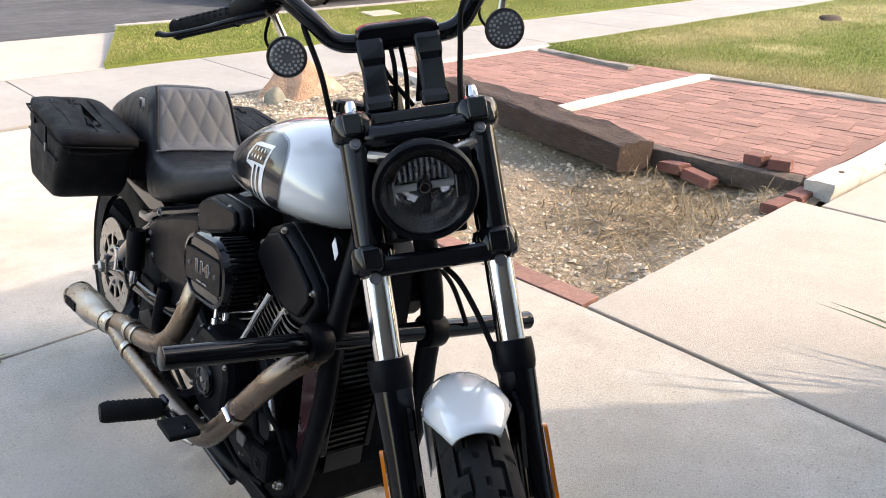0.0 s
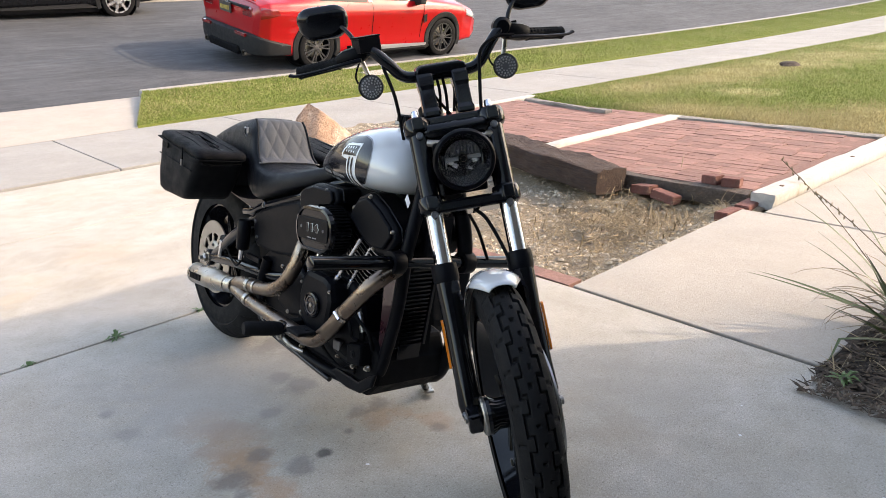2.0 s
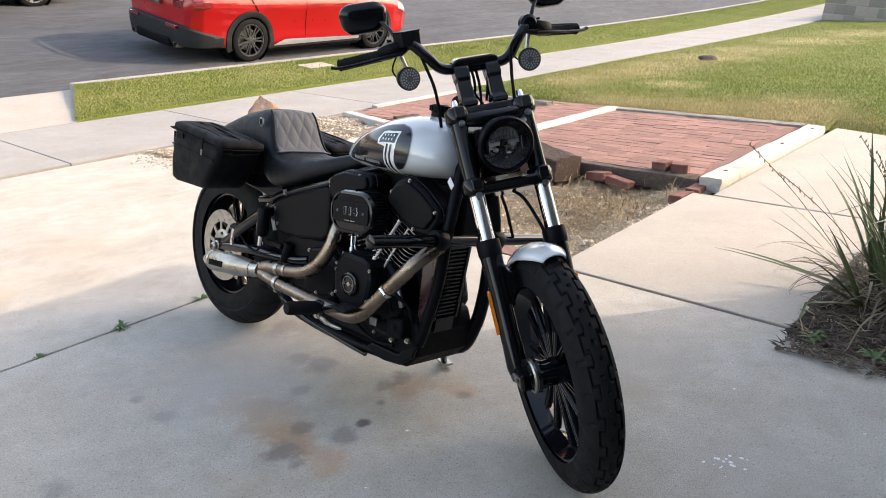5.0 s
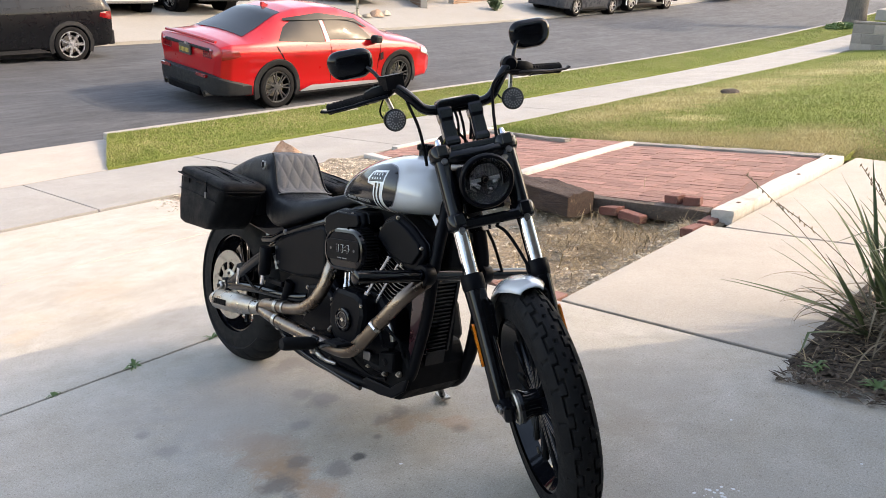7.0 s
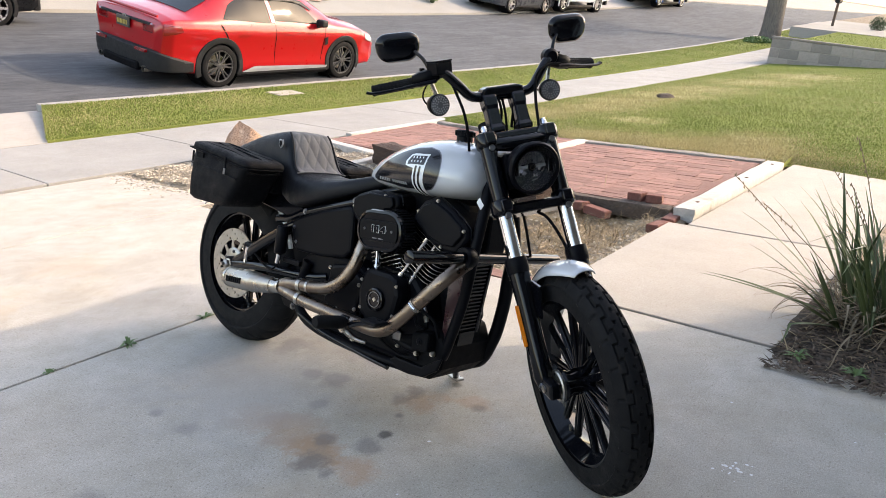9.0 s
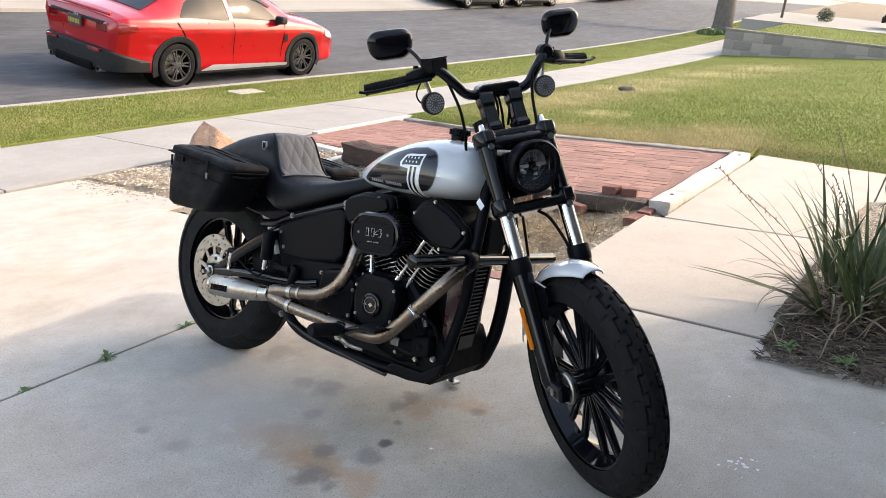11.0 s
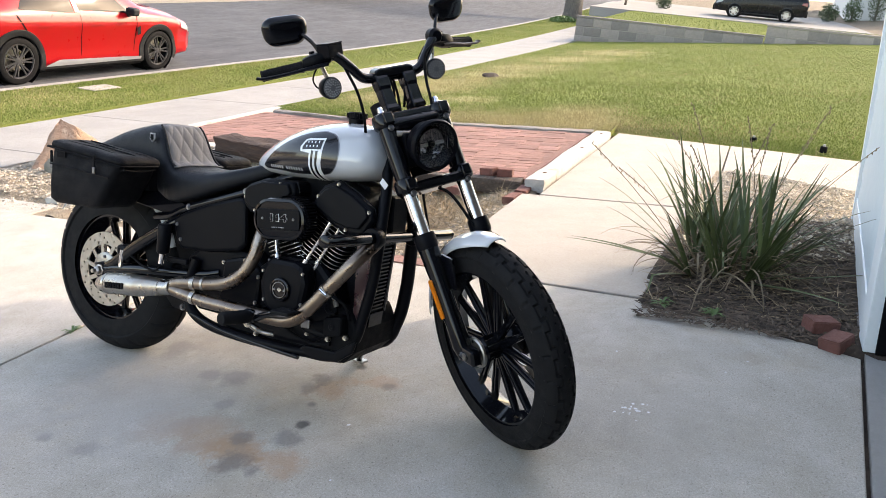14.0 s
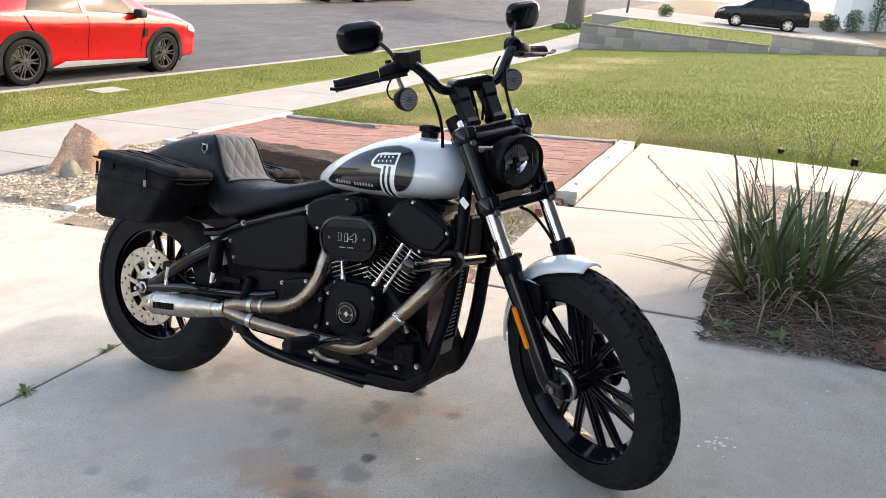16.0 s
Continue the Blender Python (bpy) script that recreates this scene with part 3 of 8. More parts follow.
def rim_mesh(r, half):
    """A cast rim: flanges, bead seats and a dropped centre."""
    return mk(lathe, [(r - 0.012, -half - 0.004), (r + 0.012, -half - 0.006), (r + 0.013, -half + 0.004), (r - 0.004, -half + 0.012), (r - 0.022, -half * 0.5), (r - 0.026, 0),
                      (r - 0.022, half * 0.5), (r - 0.004, half - 0.012), (r + 0.013, half - 0.004), (r + 0.012, half + 0.006), (r - 0.012, half + 0.004), (r - 0.022, half * 0.6), (r - 0.036, 0.0),
                      (r - 0.022, -half * 0.6), (r - 0.012, -half - 0.004)], 72)


def spoke_mesh(r0, r1, w0, w1, t0, t1, skew=0.0):
    """One tapered spoke with two ribs and a groove, along X, its root at the hub."""
    bm = bmesh.new()
    rings = []
    for k in range(5):
        f = k / 4
        r, w, t = r0 + (r1 - r0) * f, w0 + (w1 - w0) * f, t0 + (t1 - t0) * f
        z = skew * f
        half = [(-0.5, 0.7), (-0.38, 1.25), (-0.16, 1.25), (-0.08, 0.75), (0.08, 0.75), (0.16, 1.25), (0.38, 1.25), (0.5, 0.7)]
        rings.append([(r, -t * d, z + w * u) for u, d in half] + [(r, t * d, z + w * u) for u, d in half[::-1]])
    loft(bm, rings)
    return bm


def disc_mesh(r0, r1, half, cells=40):
    """A brake disc with drilled holes and a scalloped inner edge."""
    bm = bmesh.new()
    radii = [r0, r0 + (r1 - r0) * 0.36, r0 + (r1 - r0) * 0.68, r1]
    for side in (-half, half):
        for ri in range(3):
            a, b = radii[ri], radii[ri + 1]
            for c in range(cells):
                t0, t1 = 2 * math.pi * c / cells, 2 * math.pi * (c + 1) / cells
                tm, rm = (t0 + t1) / 2, (a + b) / 2
                at = lambda r, t: (r * math.cos(t), side, r * math.sin(t))
                ring = [at(a, t0), at(a, tm), at(a, t1), at(rm, t1), at(b, t1), at(b, tm), at(b, t0), at(rm, t0)]
                vs = [bm.verts.new(p) for p in ring]
                if (c + ri * 2) % 3 == 0:
                    rad = min(b - a, (t1 - t0) * rm) * 0.36
                    ctr = Vector(at(rm, tm))
                    inner = [bm.verts.new(ctr + (Vector(p) - ctr).normalized() * rad) for p in ring]
                    for k in range(8):
                        bm.faces.new((vs[k], vs[(k + 1) % 8], inner[(k + 1) % 8], inner[k]))
                else:
                    bm.faces.new(vs)
    for r in (r0, r1):
        lathe(bm, [(r, -half), (r, half)], cells * 2)
    bmesh.ops.remove_doubles(bm, verts=bm.verts, dist=0.0004)
    return bm


def bolt(parent, p, axis, r=0.008, h=0.006, material=None):
    m = Matrix.Translation(p) @ Vector(axis).to_track_quat("Z", "Y").to_matrix().to_4x4()
    bm = bmesh.new()
    lathe(bm, [(0, h), (r * 0.45, h), (r * 0.5, h * 0.55), (r * 0.8, h * 0.6), (r, h * 0.2), (r, -0.002)], 12, m, "Z")
    return part("bolt", bm, material or M_BOLT, parent)


def wheel(name, label, m, R, half, rim_r, tread, nspokes, hub_r, hub_half, spoke_t, pair, phase=0.0):
    w = part(name, rim_mesh(rim_r, half * 0.72), M_BLACK, moto, label, m=m, smooth=True)
    part("tyre", tyre_mesh(R, half, rim_r - 0.004, tread), M_RUBBER, w, "black rubber tyre with cut tread", smooth=True)
    hub = part("hub", mk(lathe, [(0.0, -hub_half), (hub_r * 0.75, -hub_half), (hub_r * 0.8, -hub_half + 0.012), (hub_r * 0.62, -hub_half + 0.03), (hub_r * 0.62, hub_half - 0.03),
                                 (hub_r * 0.8, hub_half - 0.012), (hub_r * 0.75, hub_half), (0, hub_half)], 36), M_BLACK, w, smooth=True)
    first = None
    for i in range(nspokes):
        if pair:
            a = 2 * math.pi * (i // 2) / (nspokes / 2) + radians(phase)
            off = (0.013 if i % 2 else -0.013)
            sk = 0.028 if i % 2 else -0.028
        else:
            a, off, sk = 2 * math.pi * i / nspokes, 0, 0
        key = i % 2 if pair else 0
        if first is None:
            first = {}
        if key not in first:
            bm = spoke_mesh(hub_r * 0.5, rim_r - 0.018, 0.024, 0.021, spoke_t, spoke_t * 0.7, sk)
            bmesh.ops.translate(bm, verts=bm.verts, vec=(0, 0, off))
            first[key] = part("spoke", bm, M_BLACK, w, smooth=True)
            ob = first[key]
        else:
            ob = new("spoke", first[key].data)
            ob.parent = w
        ob.matrix_basis = pose(0, 0, 0, 0, -math.degrees(a), 0)
    return w


rear = wheel("rear_wheel", "black cast rear wheel with straight spokes", pose(0.012, -0.019, 0.311), 0.341, 0.084, 0.212, tread_rear, 14, 0.075, 0.085, 0.012, True)
part("brake_disc", disc_mesh(0.098, 0.146, 0.0025), M_DISC, rear, "drilled steel brake disc", m=pose(-0.008, -0.090, -0.006))
part("disc_carrier", mk(lathe, [(0.030, -0.006), (0.060, -0.006), (0.066, -0.002), (0.066, 0.003), (0.060, 0.006), (0.030, 0.006)], 30, pose(-0.008, -0.090, -0.006)), M_DISC, rear, smooth=True)
for k in range(10):
    part("disc_arm", mk(box, 0.058, 0.110, -0.002, 0.002, -0.008, 0.008, pose(-0.008, -0.090, -0.006, 0, 36 * k) @ pose(0, 0, 0.012, 0, 14)), M_DISC, rear)
part("disc_shade", mk(lathe, [(0.03, 0.0), (0.062, 0.0)], 30, pose(-0.008, -0.082, -0.006)), M_MATT, rear)
for k in range(5):
    a = 2 * math.pi * k / 5 + 0.3
    bolt(rear, (0.05 * math.cos(a) - 0.008, -0.097, 0.05 * math.sin(a) - 0.006), (0, -1, 0), 0.007, 0.006)
part("axle_nut", mk(lathe, [(0.0, -0.168), (0.008, -0.168), (0.009, -0.155), (0.014, -0.152), (0.018, -0.148), (0.018, -0.138), (0.024, -0.136), (0.024, -0.09)], 6, pose(-0.013, 0.018, -0.007)), M_STEEL, rear)

# front end, turned to the right about its steering axis
AXIS = Vector((1.17, 0, 1.0))
STEER = Matrix.Translation((0.006, 0.042, 0)) @ Matrix.Translation(AXIS) @ Matrix.Rotation(radians(-35.5), 4, Vector((-math.sin(radians(27)), 0, math.cos(radians(27))))) @ Matrix.Translation(-AXIS)


BARS = STEER @ Matrix.Translation((-0.004, -0.010, 0.016))   # the handlebar and what it carries


def fpart(name, bm, material, label="", m=None, **kw):
    return part(name, bm, material, moto, label, m=m or STEER, **kw)


def bpart(name, bm, material, label="", **kw):
    return fpart(name, bm, material, label, m=BARS, **kw)


front = wheel("front_wheel", "black cast front wheel with straight split spokes", STEER @ pose(1.655, 0, 0.316), 0.334, 0.054, 0.248, tread_front, 14, 0.062, 0.075, 0.010, True, -10.0)
part("hub_flange", mk(lathe, [(0.018, -0.083), (0.044, -0.083), (0.048, -0.079), (0.048, -0.072), (0.03, -0.068), (0.018, -0.07)], 40), M_DISC, front, "bare metal hub flange", smooth=True)
# raised black caps drawn for the dark inside of the flange holes
for k in range(5):
    a = 2 * math.pi * k / 5 + 0.5
    part("hole", mk(lathe, [(0.0, -0.0845), (0.0045, -0.0845), (0.0045, -0.08)], 10, pose(0.037 * math.cos(a), 0, 0.037 * math.sin(a))), M_MATT, front)
part("brake_disc", disc_mesh(0.10, 0.15, 0.0025), M_DISC, front, "drilled steel brake disc", m=pose(0, 0.085, 0))
part("disc_carrier", mk(lathe, [(0.03, 0.080), (0.058, 0.082), (0.062, 0.086), (0.058, 0.09), (0.03, 0.09)], 30), M_SATIN, front)
for k in range(5):
    part("disc_arm", mk(box, 0.05, 0.108, -0.003, 0.003, -0.007, 0.007, pose(0, 0.086, 0, 0, 72 * k)), M_SATIN, front)
part("valve_stem", mk(rod, (0.0, -0.01, -0.225), (0.0, -0.014, -0.195), 0.004, 8), M_STEEL, front, m=pose(0, 0, 0, 0, 20))


def fork_x(z):
    return 1.292 + (0.985 - z) * 0.500


for s in (-1, 1):
    y = s * 0.099 - 0.004
    at = lambda z: Vector((fork_x(z), y, z))
    fpart("fork_tube", mk(rod, at(0.99), at(0.77), 0.0275, 24), M_BLACK, "gloss black upper fork tube", smooth=True)
    fpart("fork_stanchion", mk(rod, at(0.80), at(0.60), 0.0235, 24), M_CHROME, "bright chrome fork tube", smooth=True)
    fpart("fork_collar", mk(tube, [at(0.655), at(0.642), at(0.622), at(0.612)], [0.033, 0.0345, 0.0345, 0.032], 24), M_SATIN, smooth=True)
    fpart("fork_slider", mk(tube, [at(0.625), at(0.57), at(0.52), at(0.40), at(0.335), at(0.30)], [0.032, 0.030, 0.0275, 0.0275, 0.030, 0.022], 24), M_BLACK, "gloss black lower fork leg", smooth=True)
    foot = Vector((fork_x(0.31) + 0.012, y, 0.318))
    fpart("axle_clamp", boxes((foot.x - 0.02, foot.x + 0.055, y - 0.018, y + 0.018, 0.295, 0.345)), M_BLACK, bevel=0.008)
    bolt(moto, STEER @ Vector((foot.x - 0.002, y + s * 0.018, 0.32)), STEER.to_3x3() @ Vector((0, s, 0)), 0.010, 0.008)
    fpart("cap_bolt", mk(lathe, [(0, 0.022), (0.008, 0.022), (0.010, 0.016), (0.011, 0.004), (0.018, 0.0), (0.018, -0.006)], 16, Matrix.Translation(at(1.008)) @ pose(0, 0, 0, 0, -26.6), "Z"), M_CHROME, smooth=True)
    ref = bmesh.new()
    prism(ref, rounded(0.018, 0.125, 0.008, 3), 0, 0.006)
    fpart("reflector", ref, M_AMBER, "orange side reflector").matrix_basis = STEER @ Matrix.Translation(Vector((fork_x(0.475) + 0.000, y + s * 0.0285, 0.475))) @ pose(0, 0, 0, 0, -26.6) @ pose(0, 0, 0, 90 if s < 0 else -90, 0, 0)
    for zc, nm in ((0.985, "upper_clamp"), (0.795, "lower_clamp")):
        bm = bmesh.new()
        mm = Matrix.Translation(at(zc)) @ pose(0, 0, 0, 0, -26.6)
        lathe(bm, [(0.0, 0.026), (0.024, 0.026), (0.034, 0.020), (0.0375, 0.010), (0.0375, -0.012), (0.034, -0.022), (0.024, -0.026), (0.0, -0.026)], 24, mm, "Z")
        box(bm, -0.03, 0.045, -0.016, 0.016, -0.018, 0.018, mm)
        fpart(nm, bm, M_BLACK, smooth=True, bevel=0.004)
        bolt(moto, STEER @ (at(zc) + Vector((0.043, 0, -0.012))), STEER.to_3x3() @ Vector((0.9, 0, 0.42)), 0.010, 0.007)
    # turn signals under the hand levers
    tc = Vector((1.150, s * 0.192, 1.082))
    bm = bmesh.new()
    mm = Matrix.Translation(tc) @ pose(0, 0, 0, 0, 0, -8 * s)
    lathe(bm, [(0.0, -0.032), (0.020, -0.030), (0.031, -0.02), (0.034, -0.005), (0.035, 0.010), (0.0325, 0.014)], 32, mm, "X")
    sig = bpart("turn_signal", bm, M_SATIN, "round turn signal with smoked lens", smooth=True)
    bm = bmesh.new()
    lathe(bm, [(0.0, 0.016), (0.012, 0.0165), (0.026, 0.015), (0.0325, 0.010)], 32, mm, "X")
    part("lens", bm, M_SMOKE, sig, "smoked ribbed lens", smooth=True)
    bead = None
    for rr, n in ((0.012, 9), (0.019, 14), (0.026, 20)):
        for k in range(n):
            a = 2 * math.pi * k / n
            if bead is None:
                bead = part("lamp_bead", mk(lathe, [(0.0, 0.0182), (0.0022, 0.0178), (0.0028, 0.0155)], 6, None, "X"), M_GREY, sig)
                ob = bead
            else:
                ob = new("lamp_bead", bead.data)
                ob.parent = sig
            ob.matrix_basis = mm @ pose(0, rr * math.cos(a), rr * math.sin(a))
    part("stalk", mk(rod, (tc.x - 0.012, tc.y, tc.z + 0.03), (tc.x - 0.02, tc.y + s * 0.012, tc.z + 0.075), 0.007, 10), M_STEEL, sig)
    part("wire", mk(tube, [(tc.x - 0.03, tc.y, tc.z), (tc.x - 0.045, tc.y - 0.022, tc.z + 0.0), (tc.x - 0.045, tc.y - 0.035, tc.z + 0.03), (tc.x - 0.03, tc.y - 0.015, tc.z + 0.075)], 0.0028, 6, 5), M_MATT, sig)
    # risers
    bm = bmesh.new()
    rings = []
    for f, w, d in ((0, 0.023, 0.026), (0.12, 0.024, 0.027), (0.2, 0.021, 0.021), (0.6, 0.020, 0.020), (0.7, 0.022, 0.023), (0.9, 0.023, 0.023), (1, 0.022, 0.021)):
        c = Vector((1.262, s * 0.046, 0.985)).lerp(Vector((1.206, s * 0.048, 1.098)), f)
        rings.append([(c.x - d, c.y - w, c.z - 0.008), (c.x + d, c.y - w, c.z + 0.008), (c.x + d, c.y + w, c.z + 0.008), (c.x - d, c.y + w, c.z - 0.008)])
    loft(bm, rings)
    bpart("riser", bm, M_BLACK, "tall black handlebar riser", bevel=0.005)
    # grips, levers, mirrors
    g0, g1 = Vector((1.135, s * 0.262, 1.158)), Vector((1.082, s * 0.382, 1.144))
    bpart("grip", mk(tube, [g0, g0.lerp(g1, 0.04), g0.lerp(g1, 0.06), g0.lerp(g1, 0.95), g0.lerp(g1, 0.97), g1], [0.0165, 0.0185, 0.0165, 0.0165, 0.0185, 0.0165], 20), M_RUBBER, "ribbed black rubber hand grip", smooth=True)
    bm = bmesh.new()
    for k in range(3):
        for j in range(9):
            c = g0.lerp(g1, 0.12 + 0.09 * j)
            ang = 40 * k + 20
            o = Vector((0, 0, 1)) * math.cos(radians(ang)) * 0.0165 + Vector((1, 0, 0)) * math.sin(radians(ang)) * 0.0165
            box(bm, -0.003, 0.003, -0.0045, 0.0045, -0.001, 0.0015, Matrix.Translation(c + o) @ pose(0, 0, 0, 0, ang))
    bpart("grip_ribs", bm, M_RUBBER)
    bm = bmesh.new()
    rings = []
    ga, gb = Vector((1.178, s * 0.185, 1.180)), Vector((1.138, s * 0.262, 1.163))
    d = (gb - ga).normalized()
    side = d.cross(Vector((0, 0, 1))).normalized()
    for f, w, h in ((0, 0.014, 0.016), (0.15, 0.024, 0.022), (0.7, 0.026, 0.024), (1, 0.02, 0.019)):
        c = ga.lerp(gb, f)
        rings.append([c + side * (x * w) + Vector((0, 0, z * h)) for x, z in rounded(2, 2, 0.6, 2)])
    loft(bm, rings)
    sw = bpart("switch_housing", bm, M_SATIN, "black switch housing", smooth=True)
    part("switch", mk(box, -0.008, 0.008, -0.006, 0.006, 0, 0.010, Matrix.Translation(ga.lerp(gb, 0.6) + Vector((-0.012, 0, 0.02)))), M_MATT, sw)
    part("switch", mk(box, -0.006, 0.006, -0.008, 0.008, 0, 0.008, Matrix.Translation(ga.lerp(gb, 0.3) + Vector((-0.014, 0, 0.02)))), M_MATT, sw)
    bpart("lever", mk(tube, [(1.195, s * 0.205, 1.160), (1.185, s * 0.25, 1.156), (1.150, s * 0.32, 1.146), (1.118, s * 0.385, 1.140), (1.106, s * 0.405, 1.143)], [0.012, 0.0115, 0.010, 0.0085, 0.0085, 0.0085, 0.009, 0.0105], 10, 6, flat=0.5), M_SATIN, "black hand lever", smooth=True)
    mc = Vector((1.100, s * 0.290, 1.268))
    bpart("mirror_stem", mk(tube, [(1.150, s * 0.208, 1.190), (1.135, s * 0.222, 1.225), (1.115, s * 0.248, 1.255), (mc.x + 0.012, mc.y - s * 0.012, mc.z)], 0.0062, 10, 6), M_BLACK, "bent black mirror stem", smooth=True)
    bm = bmesh.new()
    rings = []
    shape = [(x * (1.0 + 0.14 * (y / 0.04 if y > 0 else 0)) , y) for x, y in rounded(0.138, 0.090, 0.044, 8)]
    for f, h in ((0.55, 0.022), (0.82, 0.017), (0.97, 0.008), (1.0, 0.0), (0.97, -0.006)):
        rings.append([(h, y * f, z * f) for y, z in shape])
    loft(bm, rings)
    mir = bpart("mirror", bm, M_BLACK, "black mirror with a raised back", smooth=True)
    mir.matrix_basis = BARS @ Matrix.Translation(mc) @ pose(0, 0, 0, 0, 8, 6 * s)
    part("mirror_glass", mk(prism, [(y * 0.93, z * 0.93) for y, z in shape], -0.0075, -0.0065, pose(0, 0, 0, 90, 0, 90)), M_CHROME, mir)

fpart("clamp_bar", mk(tube, [(1.300, -0.10, 0.975), (1.318, -0.05, 0.975), (1.318, 0.05, 0.975), (1.300, 0.10, 0.975)], 0.021, 16, 4), M_BLACK, "black upper cross tube", smooth=True)
bm = bmesh.new()
box(bm, -0.055, 0.03, -0.115, 0.115, -0.016, 0.016, Matrix.Translation((1.395, 0, 0.785)) @ pose(0, 0, 0, 0, -26))
fpart("lower_bridge", bm, M_BLACK, "black lower fork bridge", bevel=0.008)
bm = bmesh.new()
box(bm, -0.06, 0.035, -0.105, 0.105, -0.012, 0.012, Matrix.Translation((1.268, 0, 0.985)) @ pose(0, 0, 0, 0, -26))
fpart("upper_bridge", bm, M_BLACK, bevel=0.006)
bm = bmesh.new()
prism(bm, [(-0.072, 0), (-0.066, 0.014), (-0.05, 0.019), (0.05, 0.019), (0.066, 0.014), (0.072, 0), (0.06, -0.012), (-0.06, -0.012)], -0.024, 0.024, Matrix.Translation((1.206, 0, 1.104)) @ pose(0, 0, 0, 90, 0, 90) @ pose(0, 0, 0))
bpart("riser_cap", bm, M_BLACK, "black handlebar clamp", bevel=0.006)
BAR = [(1.178, -0.185, 1.180), (1.186, -0.172, 1.178), (1.20, -0.135, 1.138), (1.205, -0.105, 1.104), (1.206, -0.06, 1.094)]
bpart("handlebar", mk(tube, BAR + [(x, -y, z) for x, y, z in BAR[::-1]], 0.0155, 16, 5), M_BLACK, "bent gloss black handlebar", smooth=True)
# brake master cylinder
bm = bmesh.new()
box(bm, -0.024, 0.024, -0.032, 0.032, -0.018, 0.020, Matrix.Translation((1.178, -0.185, 1.195)) @ pose(0, 0, 0, 0, 0, 25))
box(bm, -0.026, 0.026, -0.034, 0.034, 0.020, 0.025, Matrix.Translation((1.178, -0.185, 1.195)) @ pose(0, 0, 0, 0, 0, 25))
bpart("master_cylinder", bm, M_SATIN, "black brake fluid reservoir", bevel=0.004)
bm = bmesh.new()
lathe(bm, [(0, 0.022), (0.018, 0.022), (0.026, 0.012), (0.026, -0.012), (0.018, -0.022), (0, -0.022)], 20, Matrix.Translation((1.175, 0.188, 1.19)), "X")
bpart("clutch_perch", bm, M_SATIN, smooth=True)
# cables
for k, pts in enumerate((
        [(1.170, -0.150, 1.165), (1.200, -0.150, 1.13), (1.225, -0.135, 1.06), (1.235, -0.13, 0.99), (1.22, -0.125, 0.90), (1.235, -0.10, 0.82)],
        [(1.195, 0.215, 1.165), (1.215, 0.16, 1.168), (1.235, 0.112, 1.14), (1.25, 0.098, 1.07), (1.29, 0.085, 1.0), (1.30, 0.08, 0.92)],
        [(1.20, 0.02, 1.115), (1.225, 0.03, 1.06), (1.225, 0.02, 0.99)], [(1.20, -0.018, 1.115), (1.23, -0.012, 1.05), (1.22, -0.02, 0.98)],
        [(1.195, 0.0, 1.115), (1.215, 0.006, 1.04), (1.235, 0.0, 0.98)], [(1.19, -0.028, 1.11), (1.205, -0.03, 1.05), (1.21, 0.012, 0.98)],
        [(1.385, 0.01, 0.765), (1.42, 0.03, 0.745), (1.46, 0.055, 0.68), (1.50, 0.075, 0.60), (1.535, 0.085, 0.52)],
        [(1.36, 0.0, 0.77), (1.30, 0.0, 0.74), (1.24, 0.03, 0.66), (1.21, 0.05, 0.56)])):
    (bpart if k < 6 else fpart)("cable", mk(tube, pts, 0.0048 if k < 2 or k > 5 else 0.0042, 8, 6), M_MATT, smooth=True)
bpart("cable_fitting", mk(rod, (1.172, -0.152, 1.168), (1.198, -0.151, 1.135), 0.0062, 8), M_CHROME)
# headlight
HL = Matrix.Translation((1.398, -0.008, 0.911)) @ pose(0, 0, 0, 0, 4) @ Matrix.Scale(0.89, 4)
bm = bmesh.new()
lathe(bm, [(0.0, -0.085), (0.03, -0.085), (0.055, -0.07), (0.074, -0.035), (0.080, 0.0), (0.086, 0.018), (0.090, 0.022), (0.091, 0.032), (0.086, 0.040), (0.078, 0.040), (0.077, 0.030)], 48, HL, "X")
hl = fpart("headlight", bm, M_SATIN, "round black headlight with dark inner bezels", smooth=True)
bm = bmesh.new()
lathe(bm, [(0.077, 0.030), (0.071, 0.026), (0.069, 0.014), (0.062, 0.012), (0.059, 0.018), (0.055, 0.014), (0.053, -0.004)], 44, HL, "X")
part("bezel", bm, M_BLACK, hl, "dark stepped inner bezel", smooth=True)
for s in (-1, 1):
    bm = bmesh.new()
    lathe(bm, [(0.0, -0.034), (0.02, -0.031), (0.040, -0.020), (0.0535, -0.002)], 24, HL, "X", radians(0 if s > 0 else 180), radians(180 if s > 0 else 360))
    part("reflector_bowl", bm, M_BOWL if s > 0 else M_CHROME, hl, "mirrored lamp bowl", smooth=True)
    bk = part("bracket", boxes((0.012, 0.022, min(s * 0.052, s * 0.066), max(s * 0.052, s * 0.066), -0.022, 0.022)), M_SATIN, hl, m=HL, bevel=0.004)
    part("bracket_edge", boxes((0.022, 0.0235, min(s * 0.0525, s * 0.0545), max(s * 0.0525, s * 0.0545), -0.020, 0.020)), M_GREY, bk)
for k in range(9):
    y = -0.040 + 0.010 * k
    z1 = math.sqrt(max(0.0, 0.050 ** 2 - y * y)) * 0.95
    part("flute", boxes((-0.026, -0.004, y - 0.0022, y + 0.0022, 0.008, max(0.012, z1))), M_BOWL, hl, m=HL)
part("lower_post", boxes((-0.02, 0.004, -0.006, 0.006, -0.048, -0.008)), M_BLACK, hl, m=HL, bevel=0.002)
